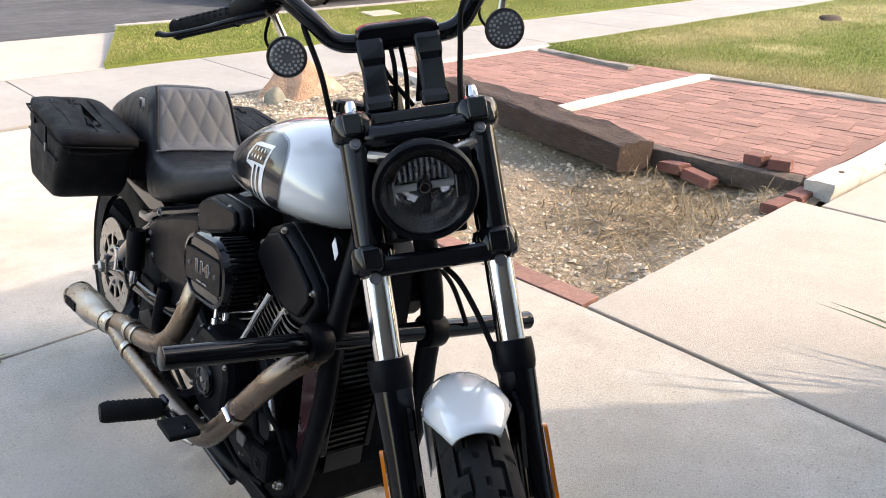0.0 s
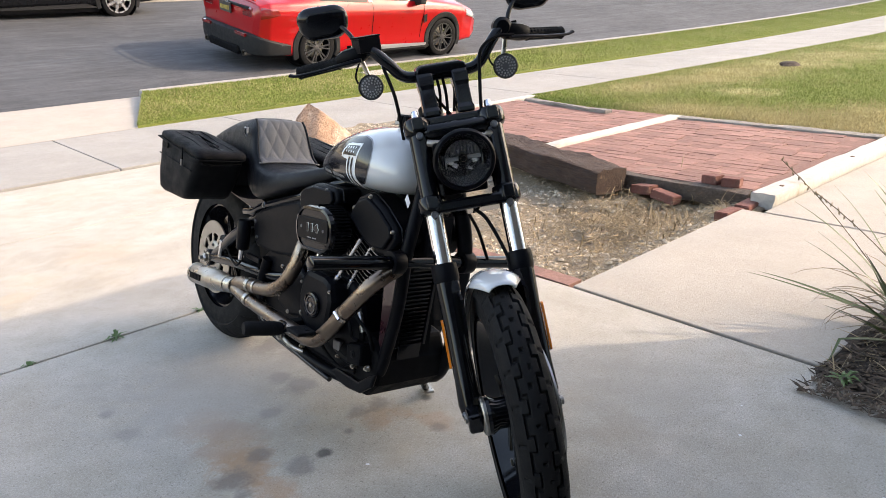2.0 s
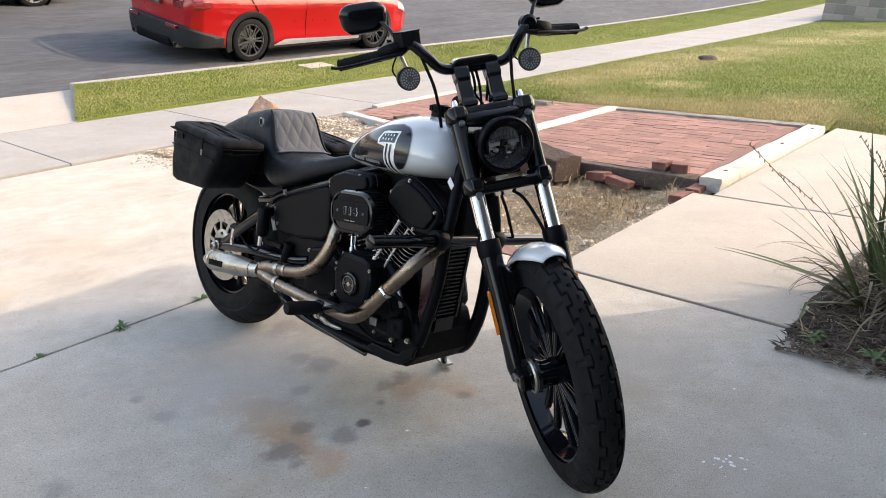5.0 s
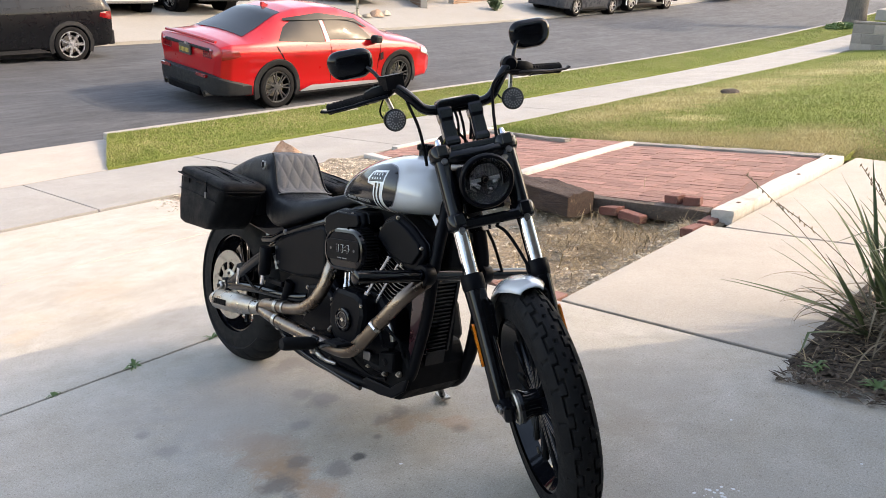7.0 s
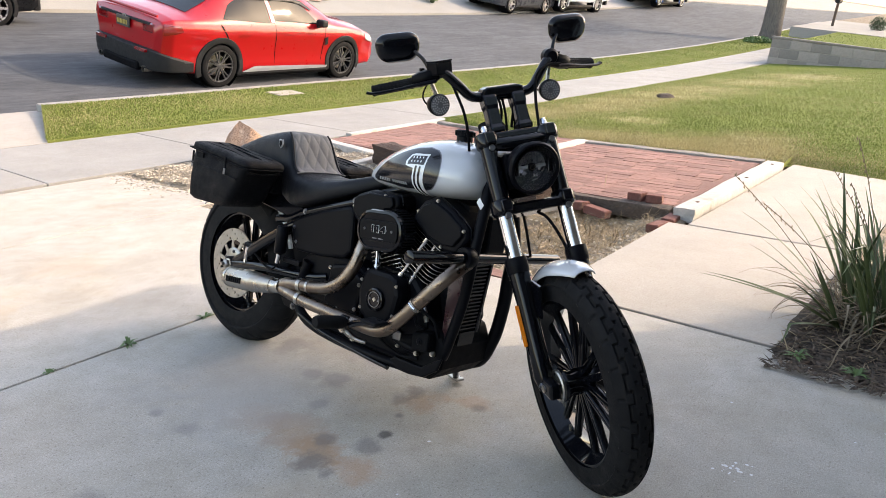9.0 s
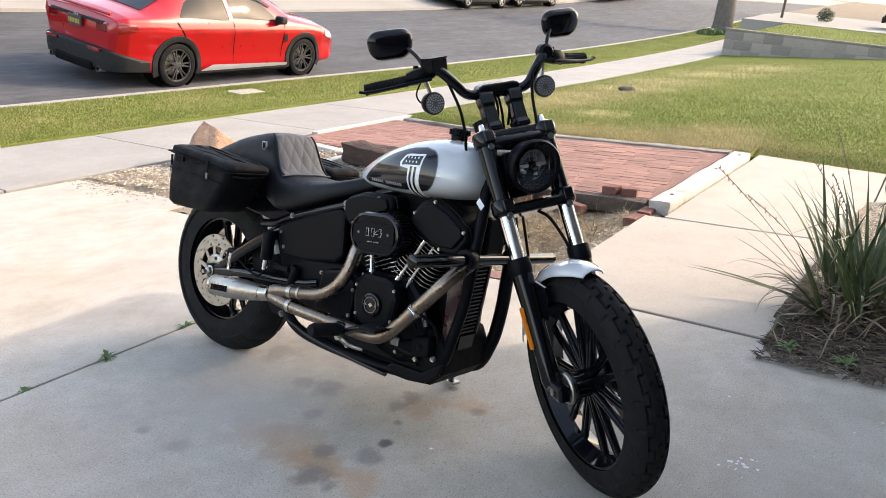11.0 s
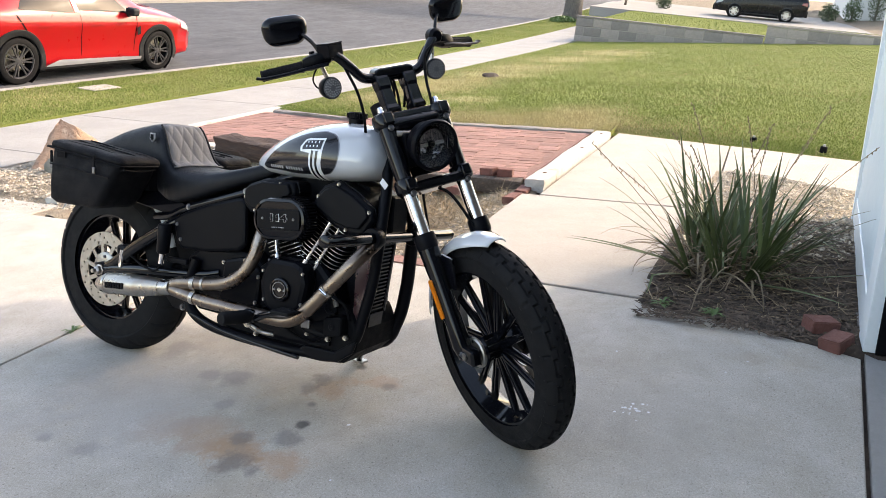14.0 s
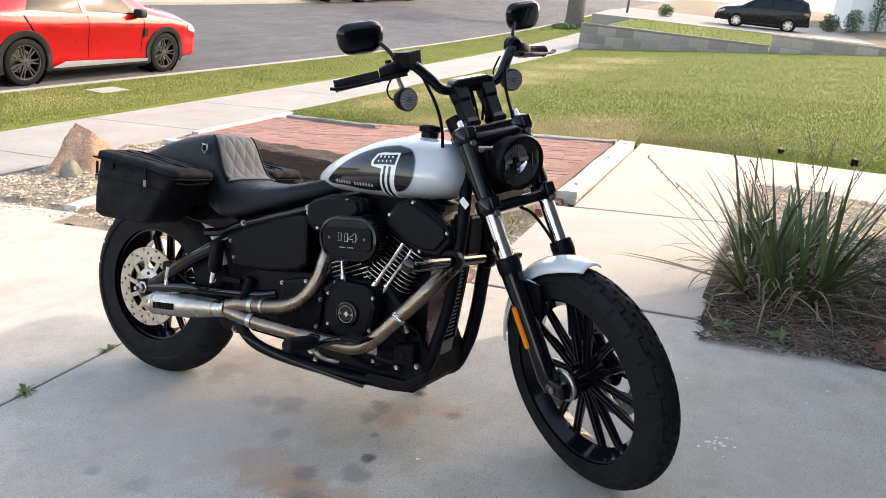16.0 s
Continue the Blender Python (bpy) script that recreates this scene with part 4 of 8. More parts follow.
for k, (y, z, r) in enumerate(((0.022, -0.026, 30), (-0.022, -0.024, -35), (0.036, -0.014, 12), (-0.036, -0.014, -15), (0.014, -0.040, 50))):
    part("facet", mk(box, -0.012, -0.006, -0.008, 0.008, -0.006, 0.006, HL @ pose(0, y, z, r, 10, 14 - 8 * k)), M_CHROME, hl, "bright lamp facet")
part("lamp_bar", boxes((-0.004, 0.006, -0.052, 0.052, -0.0055, 0.0055)), M_LABEL, hl, "bright bar across the lamp", m=HL, bevel=0.002)
part("lamp_centre", mk(lathe, [(0, 0.013), (0.010, 0.013), (0.0135, 0.009), (0.0135, 0.0)], 20, HL, "X"), M_SATIN, hl, smooth=True)
part("centre_ring", mk(lathe, [(0.0075, 0.0132), (0.0075, 0.0145), (0.0095, 0.0145), (0.0095, 0.0132)], 20, HL, "X"), M_STEEL, hl)
bm = bmesh.new()
lathe(bm, [(0.0, 0.046), (0.03, 0.0445), (0.06, 0.041), (0.0765, 0.036), (0.0765, 0.034), (0.06, 0.0390), (0.03, 0.0425), (0.0, 0.044)], 44, HL, "X")
lens = part("lens", bm, M_GLASS, hl, "clear domed lens", smooth=True)
lens.visible_shadow = False
fpart("headlight_mount", boxes((1.31, 1.36, -0.075, 0.075, 0.84, 0.95), (1.28, 1.33, -0.06, 0.06, 0.80, 0.97)), M_SATIN, bevel=0.006)
fpart("headlight_bracket", mk(tube, [(1.33, -0.085, 0.95), (1.345, -0.05, 0.945), (1.345, 0.05, 0.945), (1.33, 0.085, 0.95)], 0.010, 10), M_STEEL)
# front mudguard
bm = bmesh.new()
rings = []
for k in range(25):
    a = radians(177 - (177 - 82) * k / 24)
    wide = 0.064 if k < 21 else 0.064 - 0.006 * (k - 20) ** 1.2
    row = []
    for j in range(13):
        v = -1 + 2 * j / 12
        y = wide * math.sin(v * 1.35) / math.sin(1.35)
        r = 0.352 - 0.058 * (1 - math.cos(v * 1.35)) / (1 - math.cos(1.35)) * (1.0 - 0.72 * max(0.0, (k - 9) / 15) ** 1.5)
        row.append((1.655 + r * math.cos(a), y, 0.322 + r * math.sin(a)))
    rings.append(row)
loft(bm, rings, closed=False)
fend = fpart("front_mudguard", bm, M_TANK, "short pale grey front mudguard", smooth="all")
mod = fend.modifiers.new("thick", "SOLIDIFY")
mod.thickness = 0.003
for s in (-1, 1):
    fpart("mudguard_bracket", boxes((1.52, 1.58, min(s * 0.078, s * 0.085), max(s * 0.078, s * 0.085), 0.50, 0.60)), M_BLACK)
fpart("brake_caliper", boxes((1.50, 1.56, 0.068, 0.115, 0.36, 0.46)), M_SATIN, "black brake caliper", bevel=0.012)
fpart("front_axle", mk(rod, (1.655, -0.125, 0.318), (1.655, 0.125, 0.318), 0.011, 12), M_STEEL)

# ---- frame ----
GUARD = Vector((1.240, -0.395, 0.603)), Vector((1.255, 0.360, 0.566))
for s in (-1, 1):
    y = s * 0.105
    mpart("downtube", mk(tube, [(1.205, s * 0.03, 0.90), (1.235, s * 0.07, 0.76), (1.245, y, 0.62), *([(1.236, 0.115, 0.50), (1.222, 0.128, 0.39), (1.196, 0.13, 0.27), (1.128, 0.13, 0.178)] if s > 0 else [(1.230, y, 0.46), (1.200, y, 0.33), (1.168, y, 0.235), (1.10, y, 0.18)]), (0.9, s * 0.135, 0.172), (0.62, s * 0.14, 0.185), (0.50, s * 0.14, 0.225), (0.47, s * 0.135, 0.30), (0.50, s * 0.13, 0.42)], 0.0185 if s < 0 else 0.0225, 14, 6), M_SATIN, "black frame tube", smooth=True)
    mpart("seat_rail", mk(tube, [(0.28, s * 0.115, 0.545), (0.37, s * 0.125, 0.562), (0.46, s * 0.125, 0.60), (0.72, s * 0.11, 0.682), (0.84, s * 0.07, 0.74), (1.0, s * 0.03, 0.78)], 0.0155, 12, 5), M_BLACK, "black frame rail under the seat", smooth=True)
    mpart("swingarm", mk(tube, [(-0.032, s * 0.118, 0.299), (0.045, s * 0.118, 0.327), (0.22, s * 0.125, 0.44), (0.38, s * 0.125, 0.53), (0.46, s * 0.11, 0.575)], [0.013, 0.017, 0.019, 0.019, 0.019, 0.017], 12, 5, flat=1.3), M_BLACK, "black swingarm tube", smooth=True)
    mpart("swingarm_leg", mk(tube, [(0.004, s * 0.118, 0.303), (0.2, s * 0.125, 0.335), (0.5, s * 0.12, 0.36), (0.6, s * 0.11, 0.38)], 0.019, 12, 4), M_BLACK, smooth=True)
    mpart("axle_plate", mk(lathe, [(0.0, -0.012), (0.028, -0.012), (0.032, -0.008), (0.032, 0.008), (0.028, 0.012), (0, 0.012)], 20, pose(-0.001, s * 0.122, 0.303)), M_SATIN, smooth=True)
    mpart("guard_clamp", mk(lathe, [(0.0195, -0.02), (0.031, -0.02), (0.033, -0.016), (0.033, 0.016), (0.031, 0.02), (0.0195, 0.02)], 20, Matrix.Translation(GUARD[0].lerp(GUARD[1], 0.5 + s * 0.165)) @ pose(0, 0, 0, -2.6, 0, 1.3)), M_SATIN, smooth=True)
    mpart("end_cap", mk(tube, [GUARD[0].lerp(GUARD[1], 0.5 + s * f) for f in (0.488, 0.491, 0.508, 0.510)], [0.0188, 0.0190, 0.0190, 0.0165], 18), M_BLACK, "thin black end cap", smooth=True)
    for p in ((0.46, 0.602), (0.72, 0.684)):
        bolt(moto, (p[0], s * 0.136, p[1]), (0, s, 0), 0.012, 0.008)
mpart("engine_guard", mk(rod, GUARD[0], GUARD[1], 0.0188, 20), M_BLACK, "straight black engine guard bar", smooth=True)
mpart("steering_head", mk(rod, (1.145, 0, 1.005), (1.275, 0, 0.775), 0.034, 20), M_SATIN, smooth=True)
mpart("backbone", mk(tube, [(1.19, 0, 0.90), (1.0, 0, 0.83), (0.75, 0, 0.74), (0.55, 0, 0.66)], 0.035, 14), M_SATIN)
bm = boxes((1.205, 1.245, -0.080, 0.036, 0.275, 0.575))
rad = mpart("oil_cooler", bm, M_SATIN, "black slatted oil cooler between the frame tubes", bevel=0.006)
for k in range(17):
    part("slat", boxes((1.2445, 1.253, -0.063, 0.019, 0.335 + 0.0128 * k, 0.3405 + 0.0128 * k)), M_BLACK, rad)
part("frame", boxes((1.245, 1.257, -0.080, -0.065, 0.32, 0.565), (1.245, 1.257, 0.021, 0.036, 0.32, 0.565), (1.245, 1.259, -0.065, 0.021, 0.553, 0.568), (1.245, 1.257, -0.065, 0.021, 0.275, 0.328)), M_BLACK, rad, bevel=0.003)
mpart("side_shroud", mk(prism, [(1.165, 0.28), (1.21, 0.30), (1.225, 0.57), (1.20, 0.60), (1.165, 0.56)], 0.105, 0.112, pose(0, 0, 0, 90)), M_MAROON, "dark red glossy side panel of the cooler")
reg = mpart("regulator", boxes((1.17, 1.205, -0.075, 0.02, 0.195, 0.265)), M_MATT, "finned black voltage regulator", bevel=0.008)
for k in range(13):
    part("fin", boxes((1.205, 1.222, -0.073 + 0.0074 * k, -0.070 + 0.0074 * k, 0.20, 0.26)), M_MATT, reg)
for ob in (rad, *rad.children, reg, *reg.children):
    for v in ob.data.vertices:          # the cooler is sheared back with the tubes to fit the camera's view
        v.co.x -= 0.030 + 0.11 * (0.575 - v.co.z)
bm = bmesh.new()
prism(bm, [(0.62, 0.185), (0.80, 0.15), (1.05, 0.148), (1.14, 0.160), (1.185, 0.205), (1.195, 0.28), (1.165, 0.34), (1.09, 0.35), (1.0, 0.30), (0.7, 0.25)], -0.126, 0.126, pose(0, 0, 0, 90))
mpart("skid_case", bm, M_MATT, "matt black lower engine casing", bevel=0.014)

# ---- engine ----
ROT90 = pose(0, 0, 0, 90)                     # an outline in x, z, drawn out towards the right side


def plate(outline, y0, y1, material, name, label="", bevel=0.006, smooth=False, parent=None):
    """A casting with an outline in x, z between two distances to the right of the middle."""
    return part(name, mk(prism, outline, y0, y1, ROT90), material, parent or moto, label, bevel=bevel, smooth=smooth)


plate([(0.72, 0.22), (0.80, 0.19), (1.0, 0.19), (1.09, 0.24), (1.12, 0.33), (1.09, 0.43), (1.03, 0.49), (0.86, 0.49), (0.78, 0.43), (0.72, 0.36)], -0.13, 0.135, M_SATIN, "crankcase", "satin black crankcase", 0.02)
plate([(0.44, 0.27), (0.50, 0.23), (0.74, 0.22), (0.82, 0.28), (0.82, 0.42), (0.74, 0.475), (0.52, 0.475), (0.44, 0.42)], -0.12, 0.12, M_SATIN, "gearbox", "satin black gearbox", 0.018)
gc = plate([(0.62, 0.30), (0.70, 0.275), (0.80, 0.30), (0.81, 0.42), (0.74, 0.462), (0.645, 0.44)], 0.12, 0.150, M_SATIN, "gearbox_cover", "black gearbox side cover", 0.012)
for p in ((0.645, 0.43), (0.74, 0.45), (0.80, 0.40), (0.79, 0.31), (0.70, 0.29), (0.635, 0.33)):
    bolt(gc, (p[0], -0.150, p[1]), (0, -1, 0), 0.0075, 0.006, M_STEEL)
cc = plate([(0.855, 0.335), (0.90, 0.292), (0.975, 0.292), (1.02, 0.335), (1.035, 0.42), (1.02, 0.475), (0.985, 0.487), (0.885, 0.487), (0.858, 0.46), (0.845, 0.40)], 0.13, 0.200, M_SATIN, "cam_cover", "satin black cam cover", 0.018)
CAMC = pose(0.938, -0.200, 0.388)
part("timer_cover", mk(lathe, [(0.050, 0.006), (0.052, -0.004), (0.048, -0.012), (0.042, -0.014), (0.040, -0.010), (0.0, -0.010)], 40, CAMC @ Matrix.Scale(0.78, 4)), M_BLACK, cc, "round black timer cover", smooth=True)
part("ring", mk(lathe, [(0.037, -0.0104), (0.037, -0.0125), (0.0335, -0.0125), (0.0335, -0.0104)], 40, CAMC @ Matrix.Diagonal((0.72, 0.9, 0.72, 1))), M_BOLT, cc)
part("emblem", mk(prism, [(0.929, 0.388), (0.938, 0.396), (0.947, 0.388), (0.938, 0.380)], 0.2070, 0.2100, ROT90), M_STEEL, cc, "small bright emblem")
for a in (0, 180):
    bolt(cc, (0.938 + 0.0195 * math.cos(radians(a)), -0.2085, 0.388 + 0.0195 * math.sin(radians(a))), (0, -1, 0), 0.0045, 0.003)
for p in ((0.862, 0.44), (0.868, 0.345), (0.90, 0.303), (0.985, 0.303), (1.018, 0.35), (1.022, 0.45)):
    bolt(cc, (p[0], -0.200, p[1]), (0, -1, 0), 0.0058, 0.005, M_STEEL)


def cylinder(name, foot, lean, label):
    """A finned cylinder, its axis leaning by that many degrees forwards."""
    base = Matrix.Translation((foot[0], 0.0, foot[1])) @ pose(0, 0, 0, 0, lean)
    barrel = part(name, mk(lathe, [(0.0, 0), (0.062, 0.0), (0.062, 0.235), (0, 0.235)], 24, None, "Z"), M_SATIN, moto, label, m=base)
    fin = None
    for k in range(14):
        z = 0.02 + 0.0145 * k
        half = 0.086 if k < 10 else 0.092
        if fin is None or k == 10:
            fin = part("fin", mk(prism, rounded(2 * half * 0.95, 2 * half * 1.22, 0.035, 5), -0.0026, 0.0026), M_SATIN, barrel, m=pose(0, -0.012, z))
            rim = part("fin_edge", mk(prism, rounded(2 * half * 0.95 + 0.0015, 2 * half * 1.22 + 0.0015, 0.036, 5), -0.0013, 0.0013), M_FIN, barrel, "bright machined fin edge", m=pose(0, -0.012, z))
        else:
            for nm, src in (("fin", fin), ("fin_edge", rim)):
                ob = new(nm, src.data)
                ob.parent = barrel
                ob.matrix_basis = pose(0, -0.012, z)
                if nm == "fin_edge":
                    ob["label"] = "bright machined fin edge"
    return barrel


cylinder("rear_cylinder", (0.905, 0.44), -22.5, "black finned rear cylinder")
cylinder("front_cylinder", (0.98, 0.44), 27, "black finned front cylinder")
for name_, outl in (("rear", [(0.712, 0.640), (0.712, 0.692), (0.735, 0.712), (0.80, 0.735), (0.92, 0.735), (0.935, 0.70), (0.90, 0.655), (0.80, 0.615), (0.745, 0.612)]),
                    ("front", [(1.0, 0.668), (1.012, 0.700), (1.040, 0.735), (1.09, 0.757), (1.16, 0.725), (1.226, 0.680), (1.238, 0.645), (1.200, 0.592), (1.15, 0.590), (1.09, 0.607), (1.04, 0.640)])):
    cx_, cz_ = sum(p[0] for p in outl) / len(outl), sum(p[1] for p in outl) / len(outl)
    box_ = plate(outl, -0.11, 0.140, M_SATIN, name_ + "_rocker_box", "satin black %s rocker box" % name_, 0.010, True)
    lip = [(cx_ + (x - cx_) * 1.015, cz_ + (z - cz_) * 1.02) for x, z in outl]
    plate(lip, 0.112, 0.120, M_BLACK, "gasket_lip", "", 0.003, True, box_)
    top_ = [(cx_ + (x - cx_) * 0.86, cz_ + 0.004 + (z - cz_) * 0.78) for x, z in outl]
    plate(top_, 0.138, 0.150, M_SATIN, "cover", "raised satin black cover", 0.005, True, box_)
    rr, fr = (box_, None) if name_ == "rear" else (rr, box_)
for own, pts in ((rr, ((0.724, 0.668), (0.785, 0.716), (0.868, 0.724), (0.765, 0.626))), (fr, ((1.024, 0.700), (1.100, 0.745), (1.218, 0.668), (1.135, 0.604)))):
    for p in pts:
        bolt(own, (p[0], -0.140, p[1]), (0, -1, 0), 0.0065, 0.007, M_STEEL)
for a, b in (((0.893, 0.478), (0.862, 0.575)), ((0.872, 0.478), (0.838, 0.575)), ((0.995, 0.468), (1.082, 0.622)), ((1.016, 0.46), (1.102, 0.612))):
    ya = -0.168 if a[0] in (0.893, 0.995) else -0.135
    p, q = Vector((a[0], ya, a[1])), Vector((b[0], ya + 0.02, b[1]))
    mpart("pushrod_tube", mk(tube, [p, p.lerp(q, 0.16), p.lerp(q, 0.18), p.lerp(q, 0.52), p.lerp(q, 0.54), q], [0.0095, 0.0095, 0.0062, 0.0062, 0.0075, 0.0075], 14), M_CHROME, "bright chrome pushrod tube", smooth=True)
for (x, z, rot) in ((0.895, 0.468, -14), (0.988, 0.455, 32)):
    base = Matrix.Translation((x, -0.172, z)) @ pose(0, 0, 0, 0, rot)
    lb = mpart("tappet_block", mk(box, -0.024, 0.024, -0.020, 0.020, -0.012, 0.010, base), M_CHROME, "chrome tappet block", bevel=0.004)
    part("inset", mk(box, -0.015, 0.015, -0.0215, -0.0195, -0.007, 0.004, base), M_REDENAMEL, lb, "dark red enamel inset")
    for dx in (-0.019, 0.019):
        bolt(lb, base @ Vector((dx, -0.014, 0.012)), (0, 0, 1), 0.005, 0.005)
# added dark mass; stops daylight showing between the engine parts
mpart("engine_cradle", mk(prism, [(0.47, 0.25), (0.62, 0.20), (1.10, 0.18), (1.19, 0.25), (1.20, 0.62), (1.16, 0.74), (0.98, 0.775), (0.70, 0.675), (0.47, 0.585)], -0.055, 0.055, ROT90), M_MATT, "added black filler that hides daylight through the engine")
# air cleaner
AC = Matrix.Translation((0.925, -0.213, 0.617)) @ pose(0, 0, 0, 0, -4) @ pose(0, 0, 0, 90)
oval = lambda w, h, g=0.0: rounded(w - g, h - g, h * 0.48 - g / 2, 12)
bm = bmesh.new()
rings = []
for z, g in ((-0.070, 0.010), (-0.064, 0.004), (-0.012, 0.0), (-0.006, 0.006), (0.0, 0.010), (0.002, 0.026), (-0.003, 0.030)):
    rings.append([(x, y, z) for x, y in oval(0.212, 0.140, g)])
loft(bm, rings)
ac = part("air_cleaner", bm, M_BLACK, moto, "oval black air cleaner with ribbed edge", m=AC, smooth=True)
part("cover_band", mk(prism, rounded(0.172, 0.066, 0.012, 3), -0.003, 0.0035), M_SATIN, ac, "raised black band", bevel=0.002)
for s in (-1, 1):
    part("cover_inset", mk(prism, [(x, y + s * 0.046) for x, y in rounded(0.140, 0.018, 0.009, 3)], -0.003, -0.0015), M_BLACK, ac)
    bolt(ac, (s * 0.062, 0.002, 0.0035), (0, 0, 1), 0.0048, 0.003)
for k in range(46):
    f = k / 46
    pts = oval(0.212, 0.140)
    i = f * len(pts)
    a, b = Vector(pts[int(i) % len(pts)]), Vector(pts[(int(i) + 1) % len(pts)])
    p = a.lerp(b, i % 1)
    if p.x < -0.03:
        continue
    ang = math.degrees(math.atan2(p.y, p.x - (0.035 if p.x > 0.035 else p.x)))
    part("rib", mk(box, -0.001, 0.0045, -0.0022, 0.0022, -0.064, -0.012, Matrix.Translation((p.x, p.y, 0)) @ pose(0, 0, 0, 0, 0, ang)), M_MATT, ac)
def number_mesh(material, grow):
    fc = bpy.data.curves.new("number", "FONT")
    fc.space_character = 0.86
    fc.body, fc.size, fc.extrude, fc.align_x, fc.align_y, fc.offset = "114", 0.048, 0.0006, "CENTER", "CENTER", grow
    tmp = bpy.data.objects.new("number", fc)
    scene.collection.objects.link(tmp)
    bpy.context.view_layer.update()
    me = bpy.data.meshes.new_from_object(tmp)
    bpy.data.objects.remove(tmp)
    me.materials.clear()
    me.materials.append(material)
    return me


num = new("number", number_mesh(M_STRIPE, 0.0026))
num.parent = ac
num.matrix_basis = pose(0, 0.004, 0.0045) @ Matrix.Diagonal((1.14, 0.66, 1, 1))
num["label"] = "raised number 114 with a white outline"
num2 = new("number_face", number_mesh(M_BLACK, 0.0014))
num2.parent = ac
num2.matrix_basis = pose(0, 0.004, 0.0054) @ Matrix.Diagonal((1.14, 0.66, 1, 1))
part("lettering", boxes(*[(-0.024 + 0.0055 * k, -0.0205 + 0.0055 * k, -0.027, -0.024, 0.0035, 0.0043) for k in range(9) if k != 4]), M_GREY, ac, "row of tiny marks")
mpart("intake", boxes((0.87, 1.0, -0.17, 0.0, 0.58, 0.67)), M_SATIN, bevel=0.01)
# small things low on the right side
mc2 = plate([(1.088, 0.250), (1.158, 0.262), (1.156, 0.328), (1.085, 0.314)], 0.11, 0.168, M_MATT, "connector_box", "square black connector box", 0.009)
bolt(mc2, (1.122, -0.168, 0.290), (0, -1, 0), 0.012, 0.005, M_SATIN)
for p, r_ in (((1.005, 0.268), 0.012), ((1.006, 0.240), 0.008), ((1.090, 0.238), 0.010), ((1.158, 0.255), 0.010), ((0.79, 0.20), 0.009), ((0.63, 0.195), 0.008)):
    bolt(moto, (p[0], -0.135, p[1]), (0, -1, 0), r_, 0.014, M_STEEL)
mpart("starter_housing", mk(tube, [(0.995, -0.118, 0.258), (1.005, -0.122, 0.260), (1.075, -0.128, 0.275), (1.085, -0.128, 0.277)], [0.018, 0.024, 0.024, 0.018], 16), M_MATT, "black cylindrical housing", smooth=True)
mpart("bracket", boxes((0.985, 1.022, -0.150, -0.120, 0.258, 0.292)), M_BOLT, bevel=0.005)
for k, pts in enumerate(([(1.06, -0.15, 0.375), (1.085, -0.158, 0.355), (1.10, -0.16, 0.335), (1.125, -0.155, 0.33)], [(0.90, -0.145, 0.255), (0.96, -0.15, 0.232), (1.03, -0.148, 0.215), (1.10, -0.14, 0.222)], [(0.66, -0.155, 0.27), (0.75, -0.16, 0.25), (0.84, -0.158, 0.258)], [(1.05, -0.13, 0.40), (1.10, -0.145, 0.385), (1.15, -0.14, 0.36), (1.165, -0.13, 0.31)])):
    mpart("hose", mk(tube, pts, 0.0055, 8, 5), M_MATT, smooth=True)
mpart("belly_rail", mk(tube, [(0.50, -0.150, 0.222), (0.64, -0.152, 0.188), (0.85, -0.150, 0.166), (0.98, -0.146, 0.156)], 0.009, 10, 5), M_BLACK, smooth=True)
mpart("kick_plate", mk(prism, [(0.95, 0.17), (1.06, 0.158), (1.13, 0.166), (1.185, 0.205), (1.20, 0.25), (1.17, 0.235), (1.12, 0.20), (1.0, 0.20)], 0.126, 0.140, ROT90), M_SATIN, "curved black lower cover", bevel=0.006)
mpart("sensor", mk(tube, [(1.085, -0.13, 0.40), (1.105, -0.135, 0.375), (1.115, -0.135, 0.35)], 0.0085, 10), M_STEEL)
mpart("brake_cylinder", mk(tube, [(0.99, -0.135, 0.262), (1.045, -0.135, 0.252), (1.08, -0.13, 0.247)], [0.014, 0.017, 0.015], 12), M_SATIN, smooth=True)
mpart("oil_filter", mk(lathe, [(0, -0.07), (0.034, -0.07), (0.038, -0.062), (0.038, 0.05), (0, 0.05)], 24, Matrix.Translation((1.07, 0.0, 0.245)) @ pose(0, 0, 0, 0, 0, 90)), M_BLACK, smooth=True)
mpart("primary_cover", mk(prism, [(0.55, 0.24), (0.62, 0.20), (1.05, 0.23), (1.11, 0.33), (1.07, 0.45), (0.65, 0.46), (0.55, 0.38)], -0.20, -0.12, ROT90), M_SATIN, "black primary drive cover", bevel=0.02)
# side cover and fluid bottle
sc = plate([(0.385, 0.548), (0.410, 0.566), (0.445, 0.583), (0.56, 0.625), (0.70, 0.662), (0.725, 0.65), (0.730, 0.50), (0.70, 0.474), (0.56, 0.452), (0.430, 0.448), (0.410, 0.465)], 0.118, 0.142, M_SATIN, "side_cover", "plain satin black side cover", 0.012)
for p in ((0.412, 0.535), (0.430, 0.482)):
    bolt(sc, (p[0], -0.142, p[1]), (0, -1, 0), 0.0075, 0.005)
pod = mpart("reservoir", mk(tube, [(0.375, -0.165, 0.532), (0.375, -0.165, 0.525), (0.370, -0.165, 0.43), (0.370, -0.165, 0.425)], [0.020, 0.0235, 0.0235, 0.020], 18), M_SATIN, "black shock adjuster knob", smooth=True)
part("collar", mk(tube, [(0.367, -0.165, 0.422), (0.360, -0.165, 0.385)], [0.011, 0.0095], 14), M_CHROME, pod, "bright metal collar", smooth=True)
